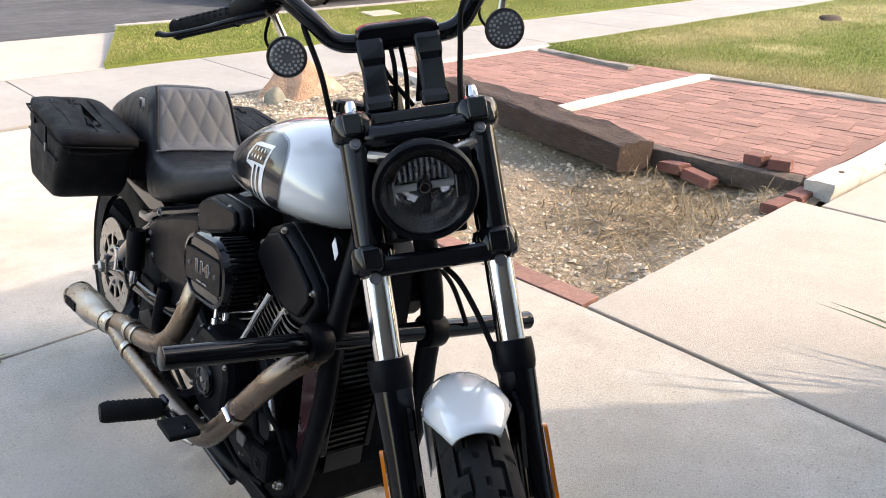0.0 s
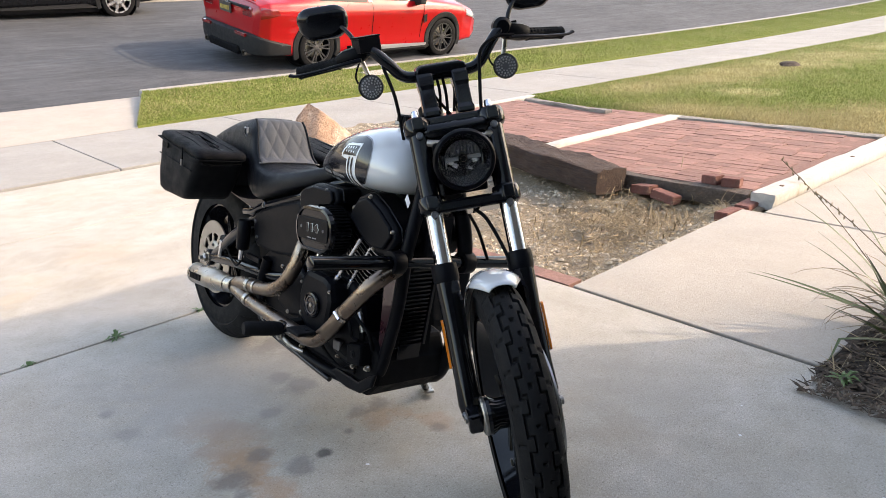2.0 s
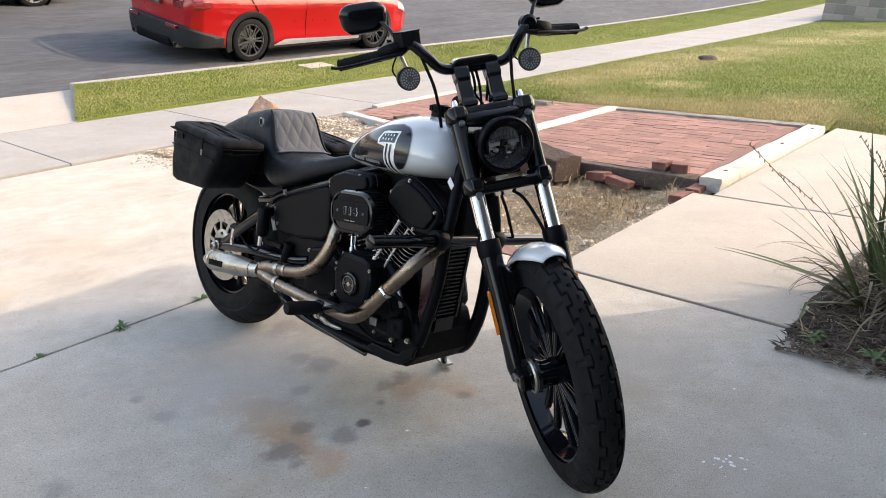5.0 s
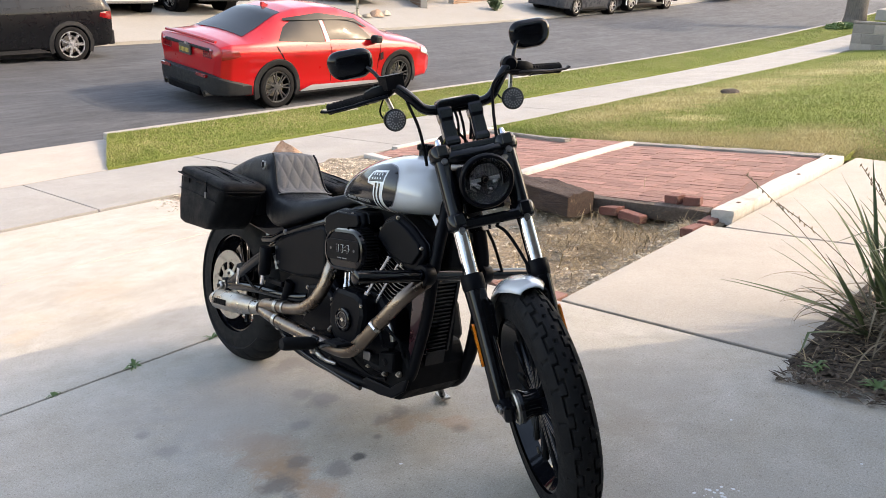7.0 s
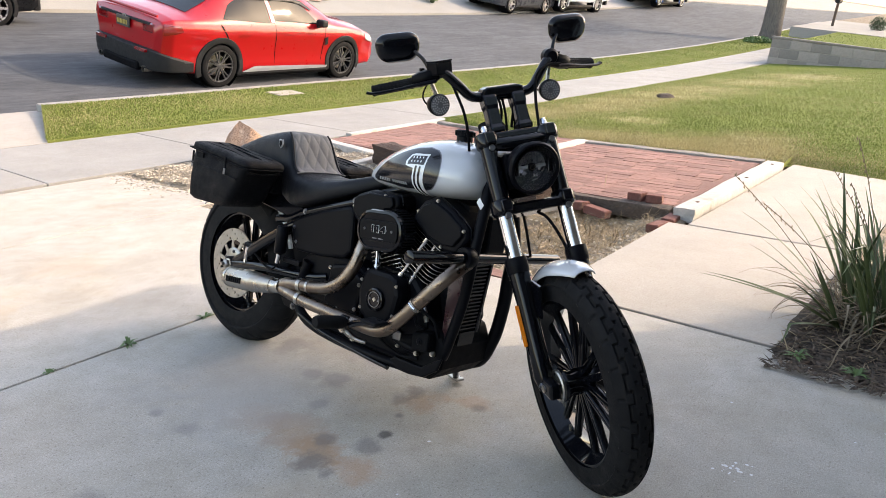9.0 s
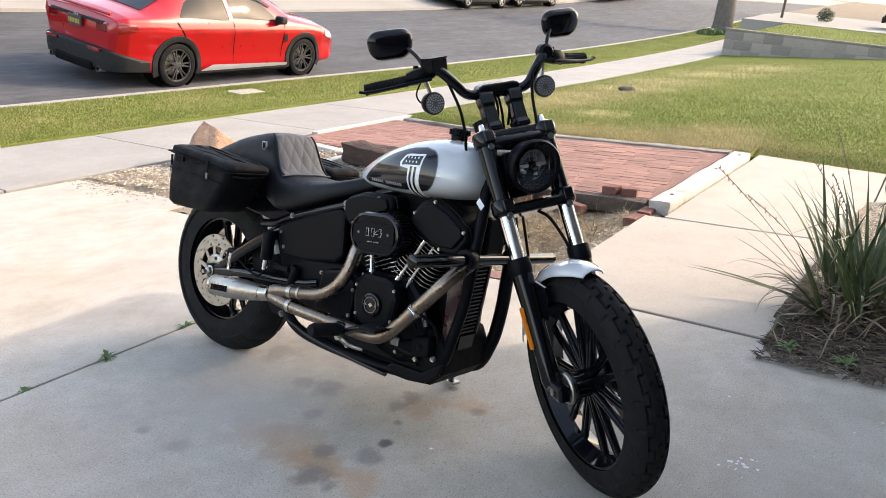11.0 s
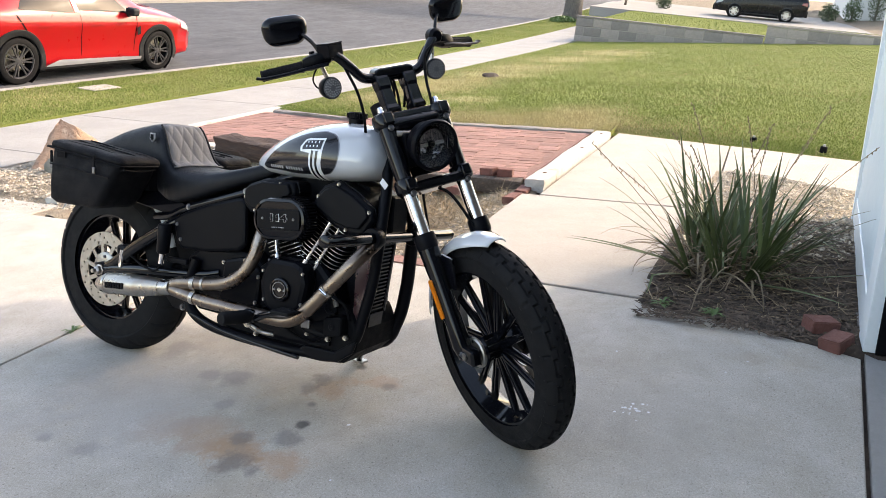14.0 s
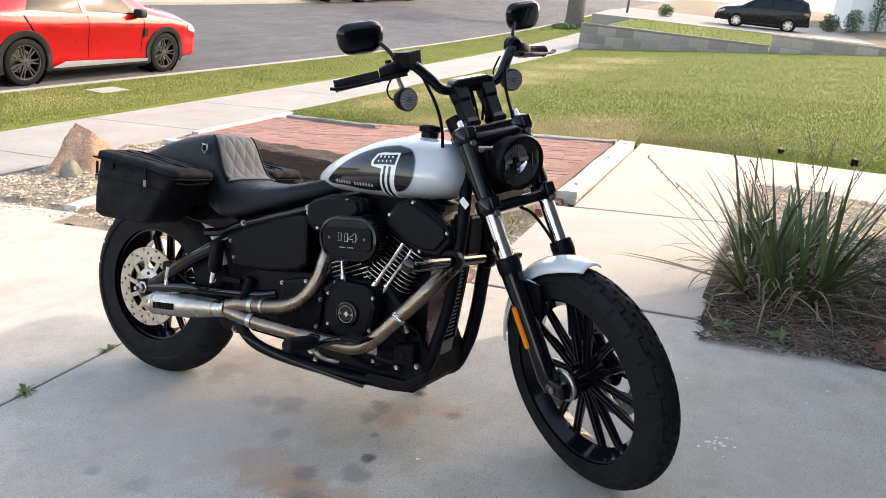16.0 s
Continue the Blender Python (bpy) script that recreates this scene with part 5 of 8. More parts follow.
mpart("adjuster_bracket", boxes((0.37, 0.47, -0.150, -0.135, 0.392, 0.412)), M_SATIN, bevel=0.004)
mpart("cable", mk(tube, [(0.36, -0.16, 0.385), (0.33, -0.165, 0.355), (0.25, -0.15, 0.36), (0.16, -0.13, 0.385), (0.10, -0.13, 0.40)], 0.0042, 8, 5), M_MATT)
mpart("brake_caliper", boxes((0.08, 0.15, -0.128, -0.075, 0.345, 0.415)), M_SATIN, "black rear brake caliper", bevel=0.012)
mpart("caliper_pin", mk(tube, [(0.125, -0.132, 0.40), (0.120, -0.134, 0.36), (0.118, -0.134, 0.335)], [0.011, 0.009, 0.011], 12), M_CHROME, smooth=True)
mpart("shock", mk(tube, [(0.42, 0, 0.44), (0.68, 0, 0.60)], 0.035, 14), M_SATIN)
mpart("rear_inner_guard", mk(prism, [(0.40, 0.36), (0.47, 0.34), (0.47, 0.60), (0.36, 0.60), (0.335, 0.52)], -0.10, 0.10, ROT90), M_MATT)
mpart("rear_heel_plate", mk(prism, [(0.335, 0.29), (0.40, 0.225), (0.46, 0.22), (0.50, 0.27), (0.42, 0.33)], 0.128, 0.142, ROT90), M_SATIN, bevel=0.004)
bolt(moto, (0.452, -0.143, 0.235), (0, -1, 0), 0.013, 0.01)

# ---- exhaust ----
MUF = [(0.155, -0.258, 0.295), (0.165, -0.258, 0.296), (0.205, -0.258, 0.301), (0.36, -0.254, 0.315), (0.46, -0.250, 0.326), (0.50, -0.248, 0.331)]
muf = mpart("muffler", mk(tube, MUF, [0.020, 0.0245, 0.0385, 0.0385, 0.029, 0.026], 28), M_STEEL, "short tapered brushed steel muffler", smooth=True)
for p, r in (((0.203, -0.258, 0.3008), 0.0395), ((0.452, -0.2502, 0.3252), 0.0305), ((0.497, -0.2482, 0.3328), 0.0275)):
    q = Vector(p) + Vector((0.010, 0.0004, 0.0009))
    part("band", mk(rod, p, q, r, 28), M_STEEL, muf, smooth=True)
part("lettering", boxes(*[(0.228 + 0.0132 * k, 0.2372 + 0.0132 * k, -0.2972, -0.2900, 0.294 + 0.0012 * k, 0.315 + 0.0012 * k) for k in range(7)]), M_MATT, muf, "row of dark marks")
part("tip_inner", mk(rod, (0.1548, -0.258, 0.295), (0.1555, -0.258, 0.295), 0.0165, 20), M_MATT, muf)
mpart("rear_header", mk(tube, [(0.500, -0.246, 0.338), (0.54, -0.243, 0.352), (0.60, -0.240, 0.360), (0.665, -0.236, 0.366), (0.74, -0.230, 0.384), (0.795, -0.220, 0.422), (0.828, -0.205, 0.485), (0.838, -0.185, 0.555), (0.842, -0.15, 0.60)], 0.0228, 18, 6), M_PIPE, "curved steel exhaust pipe", smooth=True)
mpart("front_header", mk(tube, [(0.500, -0.248, 0.329), (0.56, -0.246, 0.318), (0.64, -0.244, 0.309), (0.78, -0.240, 0.303), (0.90, -0.236, 0.298), (0.98, -0.232, 0.298), (1.025, -0.229, 0.312), (1.065, -0.226, 0.345), (1.11, -0.220, 0.395), (1.16, -0.212, 0.452), (1.21, -0.197, 0.515), (1.238, -0.165, 0.555), (1.245, -0.13, 0.575)], 0.0228, 18, 6), M_PIPE, "long exhaust pipe with bronze heat tint", smooth=True)
for p, q, r in (((0.595, -0.2402, 0.3597), (0.612, -0.239, 0.3607), 0.0252), ((0.60, -0.245, 0.3135), (0.616, -0.2447, 0.312), 0.0254), ((1.125, -0.2178, 0.412), (1.134, -0.2165, 0.4225), 0.0256), ((0.640, -0.238, 0.364), (0.650, -0.237, 0.365), 0.0246)):
    mpart("pipe_clamp", mk(rod, p, q, r, 18), M_STEEL, smooth=True)
mpart("clamp_screw", mk(rod, (1.122, -0.243, 0.425), (1.146, -0.241, 0.410), 0.0045, 8), M_CHROME)

# ---- rider controls and stand ----
peg = mpart("foot_peg", mk(tube, [(0.862, -0.255, 0.295), (0.860, -0.270, 0.296), (0.852, -0.370, 0.305), (0.851, -0.378, 0.305)], [0.017, 0.0215, 0.0215, 0.018], 16), M_RUBBER, "ribbed black rubber foot peg", smooth=True)
for k in range(9):
    part("groove", mk(rod, (0.8585 - 0.0009 * k, -0.280 - 0.010 * k, 0.2968 + 0.0009 * k), (0.8583 - 0.0009 * k, -0.284 - 0.010 * k, 0.2971 + 0.0009 * k), 0.0226, 16), M_RUBBER, peg)
mpart("peg_mount", boxes((0.838, 0.882, -0.262, -0.13, 0.272, 0.318)), M_BLACK, bevel=0.008)
bolt(moto, (0.858, -0.262, 0.272), (0, -1, 0), 0.015, 0.008, M_STEEL)
mpart("brake_pedal", mk(tube, [(0.87, -0.245, 0.285), (0.93, -0.262, 0.312), (1.0, -0.272, 0.335), (1.045, -0.275, 0.342)], [0.012, 0.011, 0.010, 0.010], 10, 4), M_BLACK, "black brake pedal", smooth=True)
mpart("pedal_pad", boxes((0.99, 1.06, -0.315, -0.255, 0.337, 0.349)), M_RUBBER, "black ribbed pedal pad", bevel=0.004)
mpart("pedal_link", mk(tube, [(0.858, -0.25, 0.268), (0.89, -0.235, 0.246), (0.93, -0.215, 0.238)], [0.011, 0.008, 0.006], 10, 4), M_STEEL, "bare metal pedal link", smooth=True)
mpart("left_foot_peg", mk(tube, [(0.862, 0.20, 0.262), (0.852, 0.36, 0.272)], 0.020, 14), M_RUBBER)
st = mpart("side_stand", mk(tube, [(1.02, 0.13, 0.18), (1.00, 0.20, 0.11), (0.965, 0.262, 0.045)], [0.013, 0.012, 0.012], 12, 4), M_BLACK, "black side stand leg", smooth=True)
part("stand_foot", mk(box, -0.035, 0.035, -0.018, 0.018, -0.005, 0.004, Matrix.Translation((0.962, 0.265, 0.046)) @ pose(0, 0, 0, 9, 0, -20)), M_STEEL, st, bevel=0.003)

# ---- seat ----
SEAT = [(-0.09, 0.77, 0.715, 0.085), (-0.065, 0.795, 0.69, 0.108), (-0.01, 0.818, 0.665, 0.118), (0.09, 0.856, 0.645, 0.121), (0.2, 0.882, 0.632, 0.120), (0.262, 0.887, 0.615, 0.119), (0.290, 0.868, 0.606, 0.121), (0.312, 0.825, 0.602, 0.125), (0.334, 0.775, 0.602, 0.131), (0.358, 0.745, 0.603, 0.138), (0.405, 0.734, 0.608, 0.146), (0.48, 0.732, 0.628, 0.150), (0.565, 0.740, 0.658, 0.146), (0.655, 0.758, 0.690, 0.124), (0.74, 0.781, 0.722, 0.09), (0.79, 0.79, 0.745, 0.07)]


def seat_ring(x, top, bot, w):
    out = []
    for k in range(24):
        a = 2 * math.pi * k / 24
        c, s = math.cos(a), math.sin(a)
        e = 0.42
        out.append((x, w * math.copysign(abs(c) ** e, c) * (1.0 - 0.14 * max(0, s)), (top + bot) / 2 + (top - bot) / 2 * math.copysign(abs(s) ** e, s)))
    return out


seat_pts = spline([(x, t, b) for x, t, b, w in SEAT], 3)
wid = np.interp([p[0] for p in seat_pts], [r[0] for r in SEAT], [r[3] for r in SEAT])
seat = mpart("seat", mk(loft, [seat_ring(p[0], p[1], p[2], w) for p, w in zip(seat_pts, wid)]), M_VINYL, "black stepped seat with quilted grey backrest", smooth="all")
# quilted front of the backrest
QU, QV = 60, 48
FACE = [Vector((p[0], 0, p[1])) for p in seat_pts if 0.268 < p[0] < 0.372]
run = [0.0]
for p, q in zip(FACE, FACE[1:]):
    run.append(run[-1] + (q - p).length)


def on_face(f):
    """A point and the outward direction on the backrest's front, from its top to its foot."""
    x, z = (float(np.interp(f * run[-1], run, [q[i] for q in FACE])) for i in (0, 2))
    x1, z1 = (float(np.interp(min(1, f + 0.04) * run[-1], run, [q[i] for q in FACE])) for i in (0, 2))
    x0, z0 = (float(np.interp(max(0, f - 0.04) * run[-1], run, [q[i] for q in FACE])) for i in (0, 2))
    return Vector((x, 0, z)), Vector((-(z1 - z0), 0, x1 - x0)).normalized()


bm = bmesh.new()
rows = []
for i in range(QV + 1):
    f = i / QV
    ctr, nrm = on_face(f)
    halfw = 0.092 + 0.020 * f
    row = []
    for j in range(QU + 1):
        v = -1 + 2 * j / QU
        u1, u2 = (v * 1.9 + f * 1.6), (v * 1.9 - f * 1.6)
        puff = (abs(math.sin(math.pi * u1)) * abs(math.sin(math.pi * u2))) ** 0.45
        edge = min(1, (1 - abs(v)) * 12, f * 14, (1 - f) * 14)
        row.append(bm.verts.new(ctr + Vector((0, v * halfw, 0)) + nrm * (0.002 - 0.007 * abs(v) ** 6 + 0.0050 * puff * edge)))
    rows.append(row)
for a, b in zip(rows, rows[1:]):
    for j in range(QU):
        bm.faces.new((a[j], a[j + 1], b[j + 1], b[j]))
part("quilted_panel", bm, M_QUILT, seat, "grey diamond-quilted backrest panel", smooth="all")
for s in (-1, 1):
    part("piping", mk(tube, [on_face(k / 8)[0] + on_face(k / 8)[1] * -0.002 + Vector((0, s * (0.094 + 0.020 * k / 8), 0)) for k in range(9)], 0.0042, 8), M_VINYL, seat, smooth=True)
part("cross_seam", mk(tube, [(0.372, -0.122, 0.735), (0.378, -0.06, 0.741), (0.378, 0.06, 0.741), (0.372, 0.122, 0.735)], 0.0028, 8, 3), M_QUILT, seat)
bd = bmesh.new()
prism(bd, [(-0.010, 0.016), (0.0, 0.013), (0.010, 0.016), (0.0115, -0.004), (0.0, -0.018), (-0.0115, -0.004)], 0.122, 0.1285, Matrix.Translation((0.262, 0, 0.835)) @ ROT90)
bdg = part("badge", bd, M_GREY, seat, "small shield badge")
bd = bmesh.new()
prism(bd, [(-0.0075, 0.012), (0.0, 0.010), (0.0075, 0.012), (0.0085, -0.004), (0.0, -0.014), (-0.0085, -0.004)], 0.1285, 0.1293, Matrix.Translation((0.262, 0, 0.835)) @ ROT90)
part("badge_face", bd, M_MATT, bdg)

# ---- rear mudguard ----
bm = bmesh.new()
rings = []
for k in range(21):
    a = radians(20 + 125 * k / 20)
    rings.append([(0.368 * math.cos(a) * (1 - 0.06 * abs(v) ** 3) , 0.088 * v, 0.312 + 0.368 * math.sin(a) * (1 - 0.06 * abs(v) ** 3)) for v in [-1 + 2 * j / 10 for j in range(11)]])
loft(bm, rings, closed=False)
rf = mpart("rear_mudguard", bm, M_TANK, "pale grey rear mudguard under the seat", smooth="all")
rf.modifiers.new("thick", "SOLIDIFY").thickness = 0.004
mpart("seat_pan", boxes((0.02, 0.50, -0.09, 0.09, 0.60, 0.70)), M_MATT, bevel=0.02)
mpart("mudguard_strut", mk(prism, [(0.06, 0.60), (0.40, 0.55), (0.44, 0.60), (0.30, 0.64), (0.05, 0.66)], 0.10, 0.112, ROT90), M_BLACK, bevel=0.004)

# ---- tank ----
TANK = [(0.695, 0.777, 0.772, 0.008), (0.705, 0.800, 0.764, 0.034), (0.74, 0.830, 0.757, 0.070), (0.80, 0.868, 0.751, 0.104), (0.87, 0.903, 0.748, 0.130), (0.95, 0.931, 0.747, 0.149), (1.03, 0.946, 0.748, 0.159),
        (1.10, 0.949, 0.752, 0.160), (1.16, 0.940, 0.760, 0.152), (1.205, 0.920, 0.772, 0.136), (1.235, 0.890, 0.790, 0.108), (1.250, 0.860, 0.815, 0.060)]
tank_pts = spline([(x, t, b) for x, t, b, w in TANK], 4)
TX = [p[0] for p in tank_pts]
TT, TB = [p[1] for p in tank_pts], [p[2] for p in tank_pts]
TWID = [max(0.006, p[1]) for p in spline([(x, w, 0) for x, t, b, w in TANK], 4)]


def tank_y(x, z):
    """How far the tank's flank stands from the middle at x, z."""
    t, b, w = (float(np.interp(x, TX, q)) for q in (TT, TB, TWID))
    zc = b + (t - b) * 0.40
    v = (z - zc) / ((t - zc) if z > zc else (zc - b))
    return w * max(0.0, 1 - abs(v) ** 2.3) ** (1 / 2.3)


def tank_ring(x, t, b, w):
    out = []
    zc = b + (t - b) * 0.40
    for k in range(40):
        a = 2 * math.pi * k / 40
        c, s = math.cos(a), math.sin(a)
        e = 2 / 2.3
        out.append((x, w * math.copysign(abs(c) ** e, c), zc + ((t - zc) if s > 0 else (zc - b)) * math.copysign(abs(s) ** e, s)))
    return out


tank = mpart("fuel_tank", mk(loft, [tank_ring(p[0], p[1], p[2], w) for p, w in zip(tank_pts, TWID)]), M_TANK, "pale grey fuel tank with black side panels", smooth="all", m=pose(-0.022, 0, -0.008))


def decal(name, outline, lift, material, parent, label="", side=-1, rows_n=26, cols=22):
    """A thin skin on the tank's flank within an outline in x, z."""
    zs = [p[1] for p in outline]
    z0, z1 = min(zs), max(zs)
    bm = bmesh.new()
    grid = []
    for i in range(rows_n + 1):
        z = z0 + (z1 - z0) * (0.001 + 0.998 * i / rows_n)
        xs = []
        for (xa, za), (xb, zb) in zip(outline, outline[1:] + outline[:1]):
            if (za - z) * (zb - z) < 0:
                xs.append(xa + (xb - xa) * (z - za) / (zb - za))
        xs.sort()
        x0, x1 = xs[0], xs[-1]
        grid.append([bm.verts.new((x, side * (tank_y(x, z) + lift), z)) for x in [x0 + (x1 - x0) * j / cols for j in range(cols + 1)]])
    for a, b in zip(grid, grid[1:]):
        for j in range(cols):
            bm.faces.new((a[j], a[j + 1], b[j + 1], b[j]))
    return part(name, bm, material, parent, label, smooth="all")


OVAL = [(0.785, 0.788), (0.81, 0.812), (0.86, 0.850), (0.92, 0.882), (0.99, 0.906), (1.05, 0.914), (1.095, 0.905), (1.118, 0.880), (1.123, 0.845), (1.115, 0.812), (1.09, 0.788), (1.055, 0.778), (0.96, 0.773), (0.85, 0.775), (0.80, 0.779)]
oval_pts = [(p[0], p[1]) for p in spline([(x, z, 0) for x, z in OVAL + OVAL[:1]], 4)][:-1]
for side in (-1, 1):
    rimc = (sum(p[0] for p in oval_pts) / len(oval_pts), sum(p[1] for p in oval_pts) / len(oval_pts))
    decal("panel_edge", [(rimc[0] + (x - rimc[0]) * 1.022, rimc[1] + (z - rimc[1]) * 1.03) for x, z in oval_pts], 0.0010, M_SMOKE, tank, side=side)
    decal("side_panel", oval_pts, 0.0018, M_PANEL, tank, "glossy black oval tank panel", side=side)
    for name, shape, mat_, lift in (
            ("stripe_outline", [(0.972, 0.862), (0.990, 0.889), (1.070, 0.895), (1.056, 0.755), (1.008, 0.752), (1.014, 0.852), (0.996, 0.851), (0.975, 0.846)], M_STRIPE, 0.0026),
            ("stripe", [(1.022, 0.852), (1.031, 0.852), (1.024, 0.753), (1.015, 0.753)], M_PANEL, 0.0034),
            ("stripe", [(1.040, 0.852), (1.049, 0.852), (1.042, 0.754), (1.033, 0.754)], M_PANEL, 0.0034),
            ("number_field", [(0.982, 0.861), (0.995, 0.882), (1.063, 0.888), (1.059, 0.858), (1.000, 0.855), (0.983, 0.852)], M_PANEL, 0.0034)):
        decal(name, shape, lift, mat_, tank, side=side, rows_n=30, cols=8)
    for k in range(8):
        x, z = 1.004 + 0.0145 * (k % 4) - (0.004 if k > 3 else 0), (0.878 if k < 4 else 0.865) + 0.0008 * (k % 4)
        decal("star", [(x - 0.0038, z), (x, z - 0.0042), (x + 0.0038, z), (x, z + 0.0042)], 0.0042, M_STRIPE, tank, side=side, rows_n=3, cols=2)
    for k in range(14):
        if k != 6:
            x = 0.828 + 0.0112 * k
            decal("mark", [(x, 0.783), (x + 0.0062, 0.783), (x + 0.0062, 0.793), (x, 0.793)], 0.0026, M_GREY, tank, side=side, rows_n=2, cols=2)
cap = mpart("filler_cap", mk(lathe, [(0, 0.024), (0.026, 0.024), (0.031, 0.020), (0.032, 0.004), (0.027, 0.0), (0.027, -0.02)], 30, pose(1.066, -0.008, 0.953), "Z"), M_SATIN, "ribbed black filler cap", smooth=True)
for k in range(18):
    a = 2 * math.pi * k / 18
    part("rib", mk(box, 0.030, 0.0345, -0.003, 0.003, 0.004, 0.020, pose(1.066, -0.008, 0.953, 0, 0, math.degrees(a))), M_SATIN, cap)
mpart("tag", mk(box, -0.016, 0.016, -0.0006, 0.0006, -0.010, 0.010, Matrix.Translation((1.262, -0.135, 0.762)) @ pose(0, 0, 0, 0, 38, -15)), M_LABEL, "small white paper tag")
mpart("horn_bracket", boxes((1.19, 1.25, -0.05, 0.05, 0.58, 0.72)), M_SATIN, bevel=0.01)

# ---- saddlebags ----
def saddlebag(s):
    """A soft-sided bag: slanting front, sagging lid with seams, a zip all round, pulls and straps."""
    y_in, y_out = 0.150, 0.326
    slope = lambda x: 0.796 - 0.115 * (x + 0.03)

    def ring(f, x0, x1, yo, grow=0.0, puff=0.0, seed=0.0):
        """One level round the bag, f from foot to lid; the top follows the lid's fall."""
        out = []
        pts = []
        base_ = rounded(x1 - x0 + 2 * grow, yo - y_in + 2 * grow, 0.026, 4)
        for i, ((ax, ay), (bx, by)) in enumerate(zip(base_, base_[1:] + base_[:1])):
            n_ = 9 if i % 5 == 4 else 1
            pts += [(ax + (bx - ax) * k / n_, ay + (by - ay) * k / n_) for k in range(n_)]
        for px, py in pts:
            x, y = (x0 + x1) / 2 + px, (y_in + yo) / 2 + py
            z = 0.572 + (slope(x) - 0.572) * f + puff
            w = noise.noise((x * 11 + seed, y * 11, z * 13 + s)) * 0.005 + noise.noise((x * 28, y * 26 + seed, z * 24)) * 0.002
            k = 1 + w / 0.12
            out.append(((x0 + x1) / 2 + px * k, s * ((y_in + yo) / 2 + py * k), z + w * 0.5))
        return out
    levels = [(0.0, 0.010, 0.165, y_out - 0.030), (0.02, -0.020, 0.200, y_out - 0.008), (0.08, -0.036, 0.222, y_out)]
    levels += [(f, -0.038 + 0.016 * f, 0.222 + 0.120 * f, y_out + 0.006 * math.sin(f * 3.1)) for f in (0.2, 0.32, 0.44, 0.56, 0.68, 0.80, 0.92)]
    bag = mpart("saddlebag", mk(loft, [ring(*lv) for lv in levels]), M_CANVAS, "soft black cloth saddlebag with zipped lid", smooth="all")
    lid = [(0.90, 0.004, 0.0), (0.955, 0.005, 0.0), (1.0, 0.003, 0.002), (1.0, -0.010, 0.009), (1.0, -0.030, 0.012), (1.0, -0.060, 0.010), (1.0, -0.080, 0.012)]
    part("lid", mk(loft, [ring(f, -0.024, 0.338, y_out, g, p, 3.0) for f, g, p in lid]), M_CANVAS, bag, "sagging black cloth lid", smooth="all")
    for k in range(3):
        y = s * (y_in + 0.045 + 0.048 * k)
        part("lid_seam", mk(tube, [(x, y + 0.003 * math.sin(x * 30 + k), slope(x) + 0.0115 + 0.002 * math.sin(x * 22 + 2 * k)) for x in (0.02, 0.10, 0.18, 0.26, 0.31)], 0.0026, 8, 3), M_CANVAS, bag, smooth=True)
    part("zip", mk(tube, [(-0.028, s * (y_in + 0.02), slope(-0.03) - 0.020), (-0.030, s * (y_out - 0.01), slope(-0.03) - 0.020), (-0.01, s * (y_out + 0.008), slope(-0.01) - 0.020), (0.15, s * (y_out + 0.009), slope(0.15) - 0.020), (0.315, s * (y_out + 0.006), slope(0.315) - 0.020), (0.341, s * (y_out - 0.02), slope(0.34) - 0.020), (0.342, s * (y_in + 0.02), slope(0.34) - 0.020)], 0.0030, 8, 4), M_MATT, bag)
    part("seam", mk(tube, [(-0.022, s * (y_out + 0.004), 0.716), (0.13, s * (y_out + 0.009), 0.706), (0.285, s * (y_out + 0.006), 0.690)], 0.0026, 8, 5), M_CANVAS, bag, "stitched pocket seam")
    part("front_fold", mk(tube, [(0.335, s * (y_out - 0.012), 0.722), (0.332, s * (y_out - 0.07), 0.716), (0.328, s * (y_in + 0.02), 0.722)], 0.004, 8, 5), M_CANVAS, bag)
    for x, y, z in ((0.222, y_out + 0.015, 0.738), (-0.036, y_out - 0.012, 0.735)):
        pull = part("zip_pull", mk(box, -0.0055, 0.0055, -0.0025, 0.0025, -0.020, 0.026, pose(x, s * y, z, 0, 0, 0)), M_MATT, bag, bevel=0.002)
        part("tab", mk(box, -0.0065, 0.0065, -0.0035, 0.0035, -0.012, 0.010, pose(x, s * y, z - 0.026)), M_BOLT, pull, "grey rubber pull tab", bevel=0.002)
    part("patch", mk(box, -0.022, 0.022, -0.002, 0.002, -0.010, 0.010, pose(0.045, s * (y_out + 0.008), 0.752)), M_MATT, bag)
    part("mount", boxes((0.06, 0.28, min(s * 0.08, s * 0.155), max(s * 0.08, s * 0.155), 0.64, 0.74)), M_MATT, bag)


saddlebag(-1)
saddlebag(1)

# ---- the lot: beds, borders, bricks ----
def lot_sheet(x0, x1, y0, y1, d, zf, skew=lambda x, y: (x, y)):
    bm = bmesh.new()
    xs, ys = steps(x0, x1, d), steps(y0, y1, d)
    rows = [[bm.verts.new((*skew(x, y), zf(*skew(x, y)))) for x in xs] for y in ys]
    for a, b in zip(rows, rows[1:]):
        for i in range(len(xs) - 1):
            bm.faces.new((a[i], a[i + 1], b[i + 1], b[i]))
    return bm


def pit_z(x, y):
    e = min(1.0, max(0.0, min(x - 0.2, y - 1.12, 2.35 - x) / 0.35))
    if y > 3.9 and x < 0.40:
        return -0.032
    deep = -0.035 - 0.10 * e if y < 3.0 else -0.035 - 0.10 * e * max(0.0, 1 - (y - 3.0) / 1.2) + 0.028 * min(1.0, (y - 3.0) / 1.2)
    return deep + 0.045 * noise.noise((x * 2.6, y * 2.6, 1)) + 0.020 * noise.noise((x * 9, y * 9, 2)) + 0.006 * noise.noise((x * 30, y * 30, 4))


